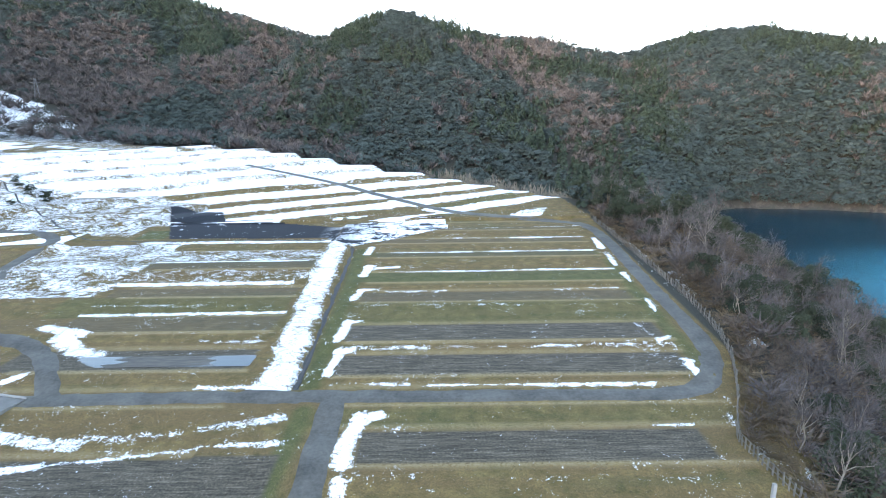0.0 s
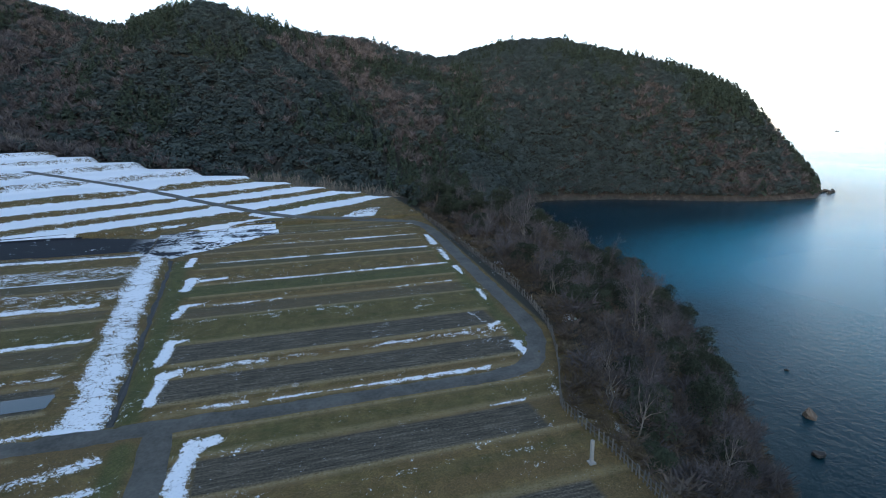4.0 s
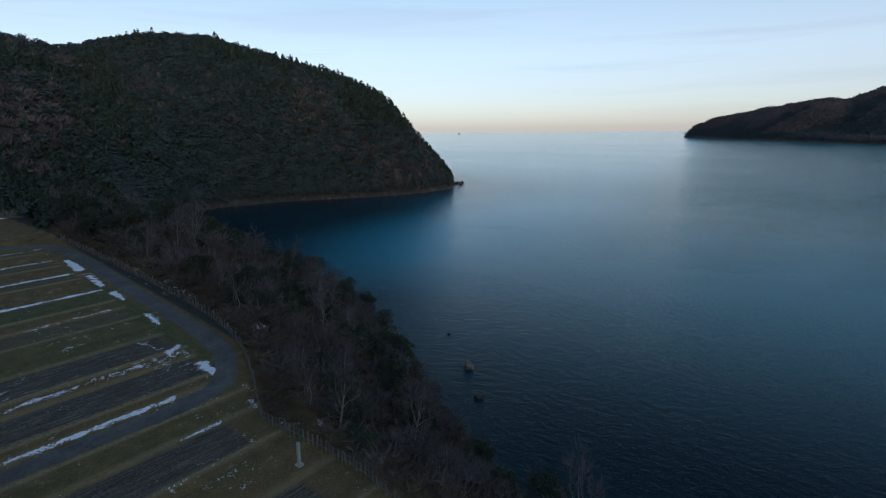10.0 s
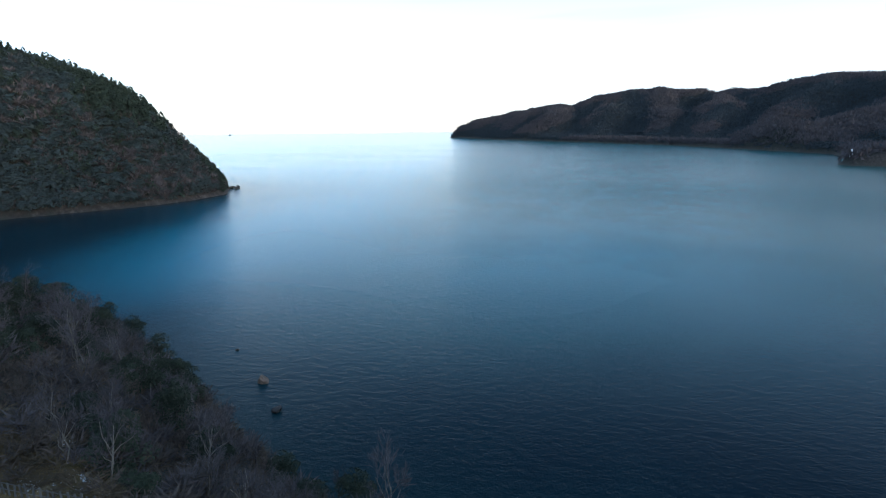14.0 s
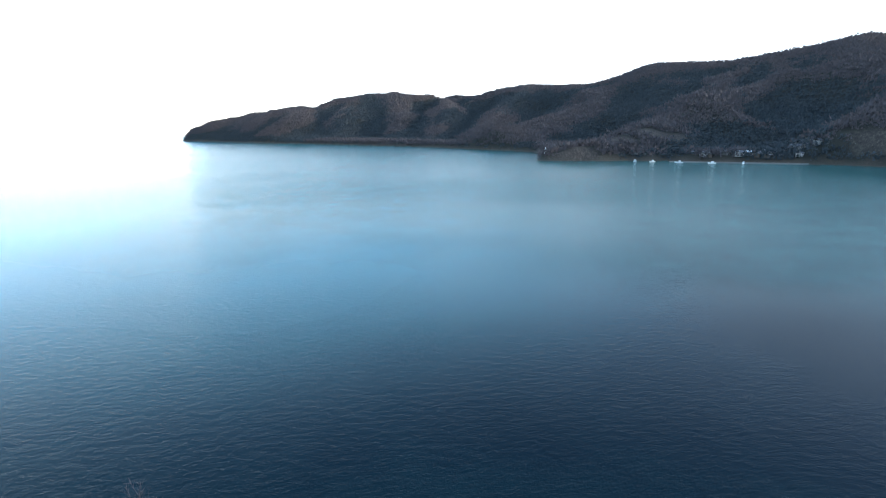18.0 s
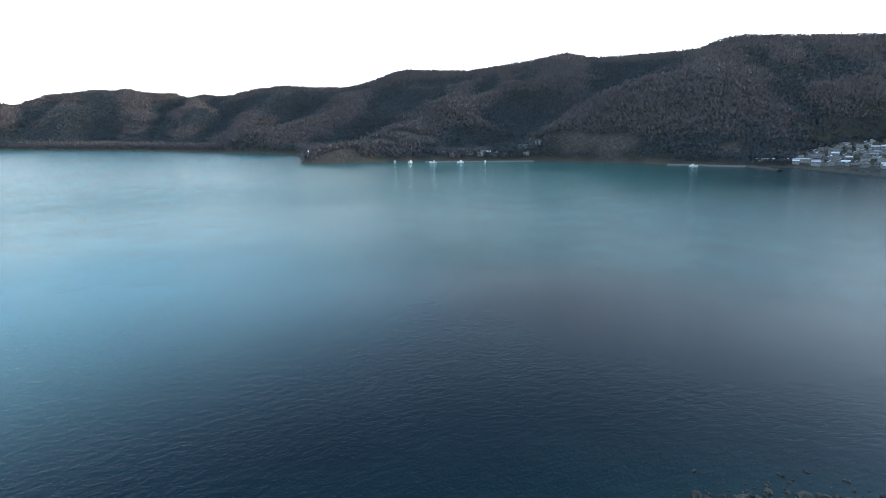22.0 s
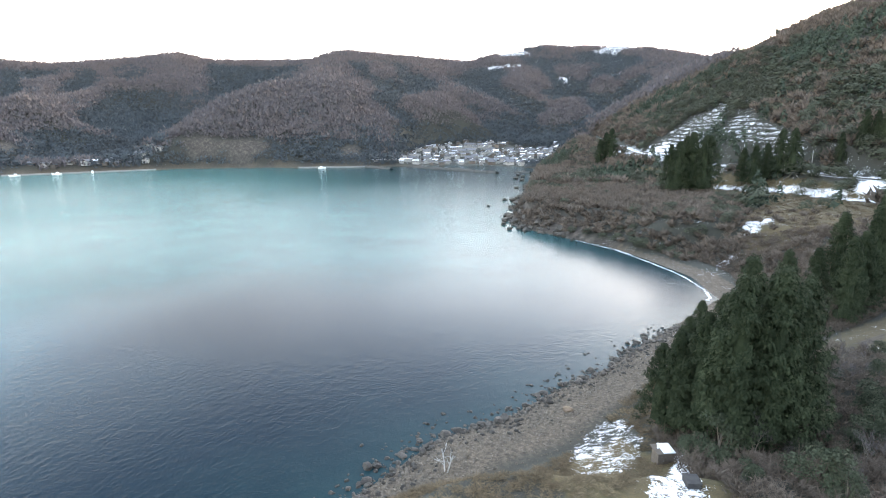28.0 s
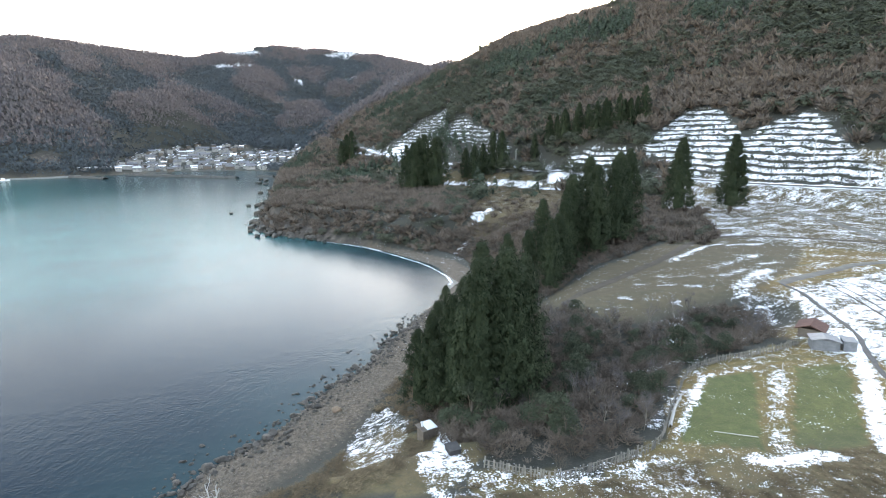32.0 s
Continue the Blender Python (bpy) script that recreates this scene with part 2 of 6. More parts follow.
rough = k.math("SUBTRACT", 0.95, k.math("MULTIPLY", snow_m, 0.35))
k.bump(k.math("ADD", k.math("MULTIPLY", g_fine, 0.6), k.math("MULTIPLY", snow_m, 0.5)), 0.7, 0.12)
m_ground = k.done(c, rough, 0.25)

# sea: dark water body, small wind ripples, smooth slicks
k = Nodes("sea_water")
slick = k.step(k.noise(0.006, 3, 0.5, stretch=(1, 0.45, 1)), 0.44, 0.62)
w1, w2, w3 = k.noise(0.75, 4, 0.65, stretch=(1, 0.6, 1)), k.noise(2.6, 4, 0.6), k.noise(0.05, 3)
h = k.math("ADD", k.math("MULTIPLY", w1, 0.7), k.math("MULTIPLY", w2, 0.30))
amp = k.math("ADD", k.math("ADD", k.math("MULTIPLY", slick, -0.28), 0.60), k.math("MULTIPLY", k.attr("silt"), 0.22))
seam = k.math("ABSOLUTE", k.math("SUBTRACT", k.noise(0.0042, 4, 0.55, stretch=(1, 0.6, 1)), 0.5))
amp = k.math("MULTIPLY", amp, k.math("SUBTRACT", 1.0, k.math("MULTIPLY", k.math("MULTIPLY", k.math("SUBTRACT", k.attr("open_water"), k.attr("silt"), True), 0.42), k.math("SUBTRACT", 1.0, k.step(seam, 0.002, 0.013)))))
b = k.n("Bump")
b.inputs["Distance"].default_value = 0.34
k.link(amp, b.inputs["Strength"])
k.link(h, b.inputs["Height"])
k.link(b.outputs[0], k.bsdf.inputs["Normal"])
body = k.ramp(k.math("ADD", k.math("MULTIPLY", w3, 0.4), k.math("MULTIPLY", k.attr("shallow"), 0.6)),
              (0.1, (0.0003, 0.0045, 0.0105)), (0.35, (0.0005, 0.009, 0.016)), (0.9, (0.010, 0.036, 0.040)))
# open sea: blue body colour, brightened to stand in for reflected sky
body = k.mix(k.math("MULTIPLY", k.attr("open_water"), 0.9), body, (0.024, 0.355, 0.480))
# bay: teal water with the glare mixed into its body colour
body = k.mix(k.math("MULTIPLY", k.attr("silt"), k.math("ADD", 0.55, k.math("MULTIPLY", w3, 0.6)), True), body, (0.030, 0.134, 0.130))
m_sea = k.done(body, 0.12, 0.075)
k.bsdf.inputs["IOR"].default_value = 1.333

m_track = mottled("muddy_track", (0.030, 0.024, 0.018), (0.095, 0.074, 0.054), 0.6, 0.9, 0.5, 0.04)
m_asphalt = mottled("asphalt", (0.036, 0.034, 0.029), (0.128, 0.119, 0.101), 0.35, 0.65, 0.3, 0.01)
m_rock = mottled("coast_rock", (0.06, 0.052, 0.045), (0.20, 0.165, 0.13), 0.5, 0.9, 0.8, 0.3)
m_drain = mottled("wet_concrete_drain", (0.02, 0.02, 0.022), (0.07, 0.066, 0.06), 1.5, 0.6, 0.3, 0.02)
k = Nodes("black_sheet")
s1, s2 = k.noise(0.35, 4, 0.6, stretch=(0.6, 1.3, 1)), k.noise(1.8, 4, 0.7)
f = k.step(k.math("ADD", k.math("MULTIPLY", s1, 0.6), k.math("MULTIPLY", s2, 0.4)), 0.60, 0.62)
pm = k.n("SeparateXYZ")
k.link(k.pos(), pm.inputs[0])
more = k.step(pm.outputs[0], -26.0, -14.0)
f2 = k.step(k.math("ADD", k.math("MULTIPLY", s1, 0.6), k.math("MULTIPLY", s2, 0.4)), 0.49, 0.51)
f = k.math("ADD", f, k.math("MULTIPLY", more, f2), True)
c = k.mix(f, k.ramp(s2, (0.3, (0.006, 0.007, 0.010)), (0.7, (0.013, 0.015, 0.020))), (0.82, 0.84, 0.87))
k.bump(s2, 0.3, 0.05)
m_sheet = k.done(c, 0.7, 0.2)
k = Nodes("paddy_water")
px = k.n("SeparateXYZ")
k.link(k.pos(), px.inputs[0])
away = k.math("ABSOLUTE", k.math("ADD", px.outputs[0], 32.6))
f = k.step(k.math("ADD", away, k.math("MULTIPLY", k.math("SUBTRACT", k.noise(0.5, 4, 0.6, stretch=(0.35, 2.0, 1)), 0.5), 9.0)), 4.6, 5.4)
c = k.mix(f, k.ramp(k.noise(2.5, 4, 0.7, stretch=(0.2, 1.9, 1)), (0.35, (0.040, 0.032, 0.024)), (0.65, (0.110, 0.090, 0.066))), (0.030, 0.031, 0.030))
k.bump(k.noise(3, 2), 0.02, 0.02)
m_paddy = k.done(c, k.math("SUBTRACT", 0.6, k.math("MULTIPLY", f, 0.55)), 0.5)
m_wood = mottled("weathered_wood", (0.11, 0.098, 0.085), (0.25, 0.225, 0.195), 3.0, 0.9, 0.5, 0.01, rnd=0.35)
m_old_concrete = mottled("weathered_concrete", (0.10, 0.098, 0.09), (0.20, 0.195, 0.18), 0.6, 0.9, 0.3, 0.01)
m_concrete = mottled("concrete", (0.24, 0.235, 0.22), (0.40, 0.39, 0.37), 1.2, 0.9, 0.3, 0.01)
m_steel = mottled("galvanised_steel", (0.10, 0.105, 0.11), (0.19, 0.195, 0.20), 2.0, 0.5, 0.1, 0.005)
m_white = mottled("white_paint", (0.66, 0.66, 0.64), (0.82, 0.82, 0.80), 1.0, 0.6, 0.1, 0.005)
m_blue = mottled("blue_paint", (0.10, 0.30, 0.42), (0.18, 0.40, 0.52), 1.5, 0.6, 0.2, 0.005)
m_rust = mottled("rusty_sheet", (0.065, 0.030, 0.024), (0.13, 0.060, 0.045), 2.0, 0.85, 0.4, 0.01)
m_dark = mottled("dark_board", (0.02, 0.02, 0.021), (0.055, 0.052, 0.05), 2.0, 0.8, 0.3, 0.01)
m_snow = mottled("roof_snow", (0.74, 0.77, 0.81), (0.86, 0.87, 0.89), 2.0, 0.6, 0.3, 0.03)
m_tile_grey = mottled("grey_roof_tile", (0.07, 0.072, 0.078), (0.16, 0.162, 0.17), 0.6, 0.6, 0.3, 0.03, rnd=0.3)
m_wall_pale = mottled("pale_plaster", (0.22, 0.21, 0.195), (0.42, 0.40, 0.37), 0.4, 0.85, 0.2, 0.01, rnd=0.3)
m_wall_brown = mottled("brown_boards", (0.09, 0.07, 0.055), (0.20, 0.16, 0.13), 0.5, 0.9, 0.3, 0.02, rnd=0.3)
m_glass = mottled("dark_glass", (0.02, 0.024, 0.03), (0.05, 0.056, 0.065), 1.0, 0.12, 0.0, 0.0, spec=0.6)
m_shorerock = mottled("shore_rock", (0.030, 0.027, 0.024), (0.13, 0.112, 0.094), 0.9, 0.85, 0.8, 0.12, rnd=0.4)
m_searock = mottled("brown_sea_rock", (0.10, 0.07, 0.05), (0.27, 0.19, 0.13), 0.8, 0.85, 0.8, 0.15)
m_drygrass = crown_mat("dry_grass", (0.098, 0.074, 0.047), (0.20, 0.150, 0.094), (0.165, 0.112, 0.072), 0.05)
m_drift = mottled("bleached_driftwood", (0.27, 0.26, 0.235), (0.44, 0.42, 0.39), 2.5, 0.9, 0.4, 0.02)
m_foam = mottled("foam", (0.60, 0.64, 0.66), (0.80, 0.83, 0.84), 1.5, 0.6, 0.2, 0.02)

# ---- terrain: one sheet, sea level at 0 ----
NEAR_COAST = [(323, 246), (303, 233), (274, 232), (248, 239), (223, 254), (194, 273), (154, 282), (124, 267), (108, 235),
              (104, 200), (97, 158), (80, 115), (84, 92), (66, 60), (54, 40), (47, 28), (44, 5), (39, -20), (31, -40),
              (26, -52), (21, -65), (13, -73), (7, -84), (0, -93), (-5, -104), (-18, -128), (-28, -147), (-24, -169),
              (-13, -188), (-1, -206), (17, -221), (37, -238), (46, -262), (50, -330), (59, -401), (67, -496), (84, -650)]
FAR_COAST = [(130, -690), (200, -690), (270, -650), (355, -603), (425, -584), (508, -541), (545, -490), (630, -410), (655, -300),
             (669, -250), (760, -310), (919, -338), (1000, -310), (1133, -246), (1300, -170), (1495, -20), (1805, 256), (2261, 593),
             (2450, 540), (3000, 200), (5200, -200)]
REST_COAST = [(5200, -5200), (-5200, -5200), (-5200, 5200), (200, 5200), (300, 1200), (400, 700), (420, 450), (380, 330), (340, 262)]
COAST = NEAR_COAST + FAR_COAST + REST_COAST

# ridge lines: bearing in degrees from north, distance, height; and the slope of their flanks
HEADLAND = [(52, 398, 0), (50.5, 405, 4), (48, 410, 21), (45.7, 418, 40), (43, 425, 64), (40.2, 432, 80), (36.4, 440, 89),
            (29.3, 450, 105), (25, 455, 106), (17.6, 466, 95), (13.9, 455, 99), (9.4, 452, 109), (4.9, 450, 111), (358.8, 440, 122),
            (355.3, 432, 127), (352, 445, 121), (349.8, 470, 112), (348.5, 580, 128), (341.5, 620, 154), (337, 650, 171)]
NORTHWEST = [(337, 650, 171), (330, 690, 200), (318, 720, 215), (300, 700, 215), (285, 640, 210)]
WEST_RIDGE = [(285, 640, 210), (260, 580, 210), (235, 570, 205), (220, 570, 190), (206, 560, 158), (199, 590, 147),
              (194, 640, 129), (190.7, 690, 127), (188.4, 760, 122), (186, 900, 120)]
SPUR_A = [(355.3, 432, 123), (358, 380, 92), (1, 330, 58), (3, 290, 30)]
SPUR_B = [(9.4, 452, 104), (14, 390, 76), (20, 330, 44)]
SPUR_C = [(337, 650, 170), (338, 520, 112), (341, 420, 66)]
FAR_RIDGE = [(75.6, 2330, 6), (76.9, 2300, 58), (82.3, 2200, 90), (87.9, 2100, 124), (96, 2000, 170), (101, 2000, 138), (109.8, 1800, 170),
             (115.5, 1700, 156), (121.5, 1600, 202), (127.8, 1500, 189), (132, 1450, 198), (137.7, 1400, 215), (140, 1400, 203),
             (145, 1400, 206), (150, 1300, 200), (152.8, 1250, 214), (158, 1280, 208), (165.3, 1400, 209)]
BACK_RIDGE = [(165.3, 1400, 209), (169, 1500, 246), (173, 1600, 274), (178, 1650, 274), (180, 1650, 278), (184.2, 1500, 234), (188.6, 1300, 186),
              (195, 1250, 200)]
SPUR_D = [(132.7, 740, 12), (134.6, 740, 19), (138.3, 790, 51), (141.0, 830, 71), (143.8, 870, 98), (146.5, 910, 118), (148.8, 950, 135), (151.5, 935, 120),
          (154.9, 880, 82), (158.4, 830, 35), (160.1, 810, 20)]
SPUR_H = [(148.8, 950, 135), (151, 1100, 165), (153.3, 1250, 212)]
SPUR_E = [(110.7, 700, 6), (112.2, 715, 14), (113.9, 730, 19), (116.2, 760, 20), (119.6, 820, 35), (122.8, 900, 58), (125.9, 1000, 87), (129.9, 1150, 114),
          (134.5, 1300, 148), (137.7, 1400, 205)]
SPUR_F = [(102.4, 1090, 5), (104.2, 1095, 28), (106.3, 1110, 41), (108.6, 1130, 50), (111.0, 1200, 68), (115.0, 1350, 91), (119.4, 1500, 131), (121.5, 1600, 200)]
SPUR_G = [(173, 1600, 268), (170, 1350, 170), (166.5, 1120, 90), (164, 980, 40)]
SPUR_I = [(153.3, 1250, 212), (156.1, 1150, 172), (159.6, 1050, 122), (163.0, 980, 77), (165.4, 940, 52)]
SPUR_J = [(180, 1650, 272), (178.5, 1350, 165), (175, 1120, 92), (173, 980, 44)]
SPUR_K = [(184.2, 1500, 230), (183.5, 1250, 140), (181.5, 1050, 78)]
SPURS_FAR = [[(82.3, 2200, 84), (83, 2040, 66), (83.5, 1960, 20)], [(87.9, 2100, 120), (86.5, 1880, 84), (85.5, 1780, 26)], [(92, 2050, 126), (91.5, 1820, 90), (90.5, 1640, 26)],
             [(96, 2000, 166), (97.5, 1760, 100), (96.5, 1520, 28)], [(101, 2000, 136), (101.5, 1650, 96), (100.5, 1380, 30)], [(109.8, 1800, 166), (107.5, 1500, 88), (105, 1300, 40)],
             [(127.8, 1500, 184), (127.5, 1250, 112), (126.5, 1050, 58), (125.5, 860, 30)], [(132, 1450, 192), (133, 1200, 118), (131.5, 980, 56), (130.5, 880, 26)],
             [(140, 1400, 200), (139.5, 1200, 128), (136.5, 1020, 62), (135, 930, 30)], [(145, 1400, 200), (144, 1230, 140), (142, 1120, 96)]]
RIDGES = [(HEADLAND, 0.68), (NORTHWEST, 0.6), (WEST_RIDGE, 0.56), (SPUR_A, 0.62), (SPUR_B, 0.62), (SPUR_C, 0.55), (FAR_RIDGE, 0.46), (BACK_RIDGE, 0.45),
          (SPUR_D, 0.62), (SPUR_E, 0.55), (SPUR_F, 0.5), (SPUR_G, 0.52), (SPUR_H, 0.55), (SPUR_I, 0.52), (SPUR_J, 0.52), (SPUR_K, 0.52)] + [(s_, 0.5) for s_ in SPURS_FAR]


def polar(az, r):
    return math.sin(radians(az)) * r, math.cos(radians(az)) * r


def line_dist(x, y, pts, values=None):
    """Distance to a polyline, and the value carried along it at the nearest point."""
    best = np.full(x.shape, 1e9)
    val = np.zeros(x.shape)
    for i in range(len(pts) - 1):
        (ax, ay), (bx, by) = pts[i], pts[i + 1]
        dx, dy = bx - ax, by - ay
        u = np.clip(((x - ax) * dx + (y - ay) * dy) / (dx * dx + dy * dy), 0, 1)
        d = np.hypot(x - ax - u * dx, y - ay - u * dy)
        m = d < best
        best = np.where(m, d, best)
        if values is not None:
            val = np.where(m, values[i] + (values[i + 1] - values[i]) * u, val)
    return best, val


def inside(x, y, poly):
    res = np.zeros(x.shape, bool)
    for (ax, ay), (bx, by) in zip(poly, poly[1:] + poly[:1]):
        if ay != by:
            res ^= ((ay > y) != (by > y)) & (x < (bx - ax) * (y - ay) / (by - ay) + ax)
    return res


_rng = np.random.default_rng(7)
_perm = _rng.permutation(512)


def lattice(ix, iy):
    return (np.take(_perm, (ix + np.take(_perm, iy & 511)) & 511)) / 511.0


def vnoise(x, y, cell):
    """Smooth value noise, 0 to 1."""
    u, v = x / cell, y / cell
    iu, iv = np.floor(u).astype(int), np.floor(v).astype(int)
    fu, fv = u - iu, v - iv
    fu, fv = fu * fu * (3 - 2 * fu), fv * fv * (3 - 2 * fv)
    a = lattice(iu, iv) * (1 - fu) + lattice(iu + 1, iv) * fu
    b = lattice(iu, iv + 1) * (1 - fu) + lattice(iu + 1, iv + 1) * fu
    return a * (1 - fv) + b * fv


def fbm(x, y, cell, octaves=4):
    s, w, t = 0.0, 1.0, 0.0
    for i in range(octaves):
        s, t = s + w * vnoise(x + 37.7 * i, y - 91.3 * i, cell), t + w
        w, cell = w * 0.5, cell * 0.5
    return s / t


def smooth(v, lo, hi):
    u = np.clip((v - lo) / (hi - lo), 0, 1)
    return u * u * (3 - 2 * u)


COAST_ROAD = [(30, -640), (-1, -470), (-21, -405), (-46, -350), (-75, -322), (-92, -297), (-108, -269), (-126, -244), (-138, -222), (-150, -200), (-163, -180),
              (-181, -158), (-196, -105), (-215, -50), (-235, 20)]
ROAD_RISE = [36, 31, 25.6, 23.4, 22.2, 22, 22, 22, 22, 21.8, 21.8, 22, 22, 22, 22]
# flat beds of the terraced fields: first and last y, each field between two x
EAST_BEDS = [(28, 33), (39.5, 44.3), (48.2, 51), (53.3, 58.2), (61, 66.1), (73, 77.1), (80.5, 85.5), (92.7, 95.6), (101, 104), (109, 117)]
WEST_BEDS = [(33, 41.2), (48.2, 51), (54.8, 60.1), (64.2, 69.3), (75.7, 79.5), (86.6, 99.0)]
UPPER_BEDS = [(124, 131.5), (136, 144.5), (149, 157.5), (162, 173.5), (178.5, 197.5), (202.5, 224), (229, 250), (254, 275), (279, 300), (304, 330)]

FARM_ROAD = [(31.4, 100), (30.6, 110), (27.6, 115.5), (20, 119), (10, 122.3), (0, 127.6), (-16, 144), (-36, 166.5), (-73, 201.5)]


def stepped(y, z, beds):
    """Levels the slope z(y) into beds with banks between."""
    ys, zs = [-500.0], [z(-500.0)]
    for a, b in beds:
        m = z((a + b) / 2)
        ys += [a, b]
        zs += [m - 0.04, m + 0.04]
    ys.append(900.0)
    zs.append(z(900.0))
    return np.interp(y, ys, zs)


def rise(y):
    return 13.6 + 0.095 * (y - 25)


def plateau(x, y):
    """The farmed shelf above the sea."""
    north = np.where((x > -15) & (x < 29), stepped(y, rise, EAST_BEDS), rise(y))
    west = np.where((x < -21.5) & (x > -75), stepped(y, rise, WEST_BEDS), rise(y))
    north = np.where(x < -18, west, north)
    upper = stepped(y - 0.45 * x, rise, UPPER_BEDS) + 0.095 * 0.45 * x
    even = smooth(line_dist(x, y, FARM_ROAD)[0], 1.6, 4.5)
    upper = upper * even + rise(y) * (1 - even)
    north = np.where((y > 119) | ((x < -75) & (y > 100)), upper, north)
    # a drain runs down beside the snow-filled channel
    cx = -15.7 - 0.03 * (y - 52)
    north = north - np.where((y > 51) & (y < 99), 0.55 * np.exp(-((x - cx) / 0.5) ** 2), 0)
    s = -0.78 * x - 0.62 * y
    south = 13.6 + 0.028 * (y - 25) + 0.055 * np.maximum(0, s - 66)
    south = np.minimum(south, 20.5)
    z = np.where(y > 25, north, south * smooth(25 - y, 0, 14) + rise(y) * (1 - smooth(25 - y, 0, 14)))
    e = (x + 75) * 0.686 + (y - 239) * 0.727
    z = z - 0.5 * np.maximum(0, e) * smooth(y, 60, 120)
    # the gully with scrub between the south fields
    gully = np.exp(-((line_dist(x, y, [(-20, -62), (-34, -70), (-52, -76), (-68, -80)])[0]) / 8.0) ** 2)
    z = z - 4.0 * gully
    return np.maximum(z, 5)


def height(x, y):
    d, _ = line_dist(x, y, COAST + COAST[:1])
    d = np.where(inside(x, y, COAST), d, -d)
    r = np.hypot(x, y)
    hill = np.full(x.shape, -50.0)
    warp = (fbm(x, y, 160, 4) - 0.5) * 34 + (fbm(x + 500, y, 45, 3) - 0.5) * 12
    for pts, slope in RIDGES:
        line = [polar(a, q) for a, q, _ in pts]
        for i in range(len(pts) - 1):
            dist, zr = line_dist(x, y, line[i:i + 2], [pts[i][2], pts[i + 1][2]])
            fall = np.minimum(dist, 40) * 0.7 + np.maximum(dist - 40, 0)
            hill = np.maximum(hill, zr - slope * fall + warp * smooth(dist, 10, 120) * np.where(zr * 0 + r > 650, 0.45, 0.7))
    # gullies and ribs on the far hills
    rib = 1 - np.abs(2 * fbm(x + 0.4 * y, y, 240, 3) - 1)
    hill = hill + (rib - 0.75) * 46 * smooth(r, 700, 950) * smooth(hill, 15, 60) * (1 - smooth(hill, 120, 190))
    flat = plateau(x, y)
    flat = np.where(r > 520, 8 + 0.02 * d, flat)
    z = np.maximum(flat, hill)
    dr, zr = line_dist(x, y, COAST_ROAD, ROAD_RISE)
    z = z + (zr - z) * (1 - smooth(dr, 4.5, 15.0))
    # the shore: bluffs, the pebble beach, the flat of the village
    bluff = 0.8 + 0.64 * d + (fbm(x, y, 14, 3) - 0.5) * 3 * smooth(d, 3, 12)
    steep = 0.8 + np.where(y > 0, 1.2, 1.5) * d + (fbm(x, y, 20, 3) - 0.5) * 6 * smooth(d, 3, 12)
    beach = np.minimum(0.16 * d, 1.6) + 0.42 * np.maximum(0, d - 13)
    town = 0.6 + 0.03 * np.minimum(d, 55) + 0.14 * np.maximum(0, d - 55)
    wb = smooth(-y, 40, 50) * (1 - smooth(-y, 112, 170)) * (1 - smooth(r, 300, 400))
    wc = smooth(-y, 135, 150) * (1 - smooth(-y, 196, 206)) * (r < 300)
    wb = np.maximum(wb, wc)
    wt_ = np.exp(-(((x - 170) / 190) ** 2 + ((y + 800) / 200) ** 2)) * 1.6
    cap = np.where(r > 260, steep, bluff)
    cap = cap * (1 - wb) + beach * wb
    wt_ = np.clip(wt_, 0, 1)
    cap = cap * (1 - wt_) + town * wt_
    z = np.where(d > 0, np.minimum(z, cap), np.maximum(-6, 0.25 * d))
    return z, d


def spaced(start, stops):
    """Grid lines: runs of (end, step)."""
    out = [start]
    for end, step in stops:
        k_ = max(1, round((end - out[-1]) / step))
        out += list(np.linspace(out[-1], end, k_ + 1)[1:])
    return out


def growing(start, end, step, rate):
    out, v = [], start
    while abs(v) < abs(end):
        v += math.copysign(step, end)
        step *= rate
        out.append(v)
    return out


gx = spaced(-260, [(-110, 1.8), (-56, 1.0), (40, 0.5), (60, 0.8), (110, 2.0), (420, 4.0), (1300, 13.0), (2400, 24.0)])
gx = growing(-260, -4500, 4, 1.09)[::-1] + gx + growing(2400, 4500, 40, 1.2)
gy = spaced(-1650, [(-420, 13.0), (-300, 3.0), (-150, 2.2), (-75, 1.5), (26, 0.9), (120, 0.36), (262, 1.2), (560, 4.5)])
gy = growing(-1650, -4500, 30, 1.2)[::-1] + gy + growing(560, 4500, 6, 1.12)
gx, gy = np.array(gx), np.array(gy)
GX, GY = np.meshgrid(gx, gy)
GZ, GD = height(GX, GY)


def lookup(grid, x, y):
    """A grid's value at any place."""
    i = np.clip(np.searchsorted(gx, x) - 1, 0, len(gx) - 2)
    j = np.clip(np.searchsorted(gy, y) - 1, 0, len(gy) - 2)
    u = np.clip((x - gx[i]) / (gx[i + 1] - gx[i]), 0, 1)
    v = np.clip((y - gy[j]) / (gy[j + 1] - gy[j]), 0, 1)
    return (grid[j, i] * (1 - u) + grid[j, i + 1] * u) * (1 - v) + (grid[j + 1, i] * (1 - u) + grid[j + 1, i + 1] * u) * v


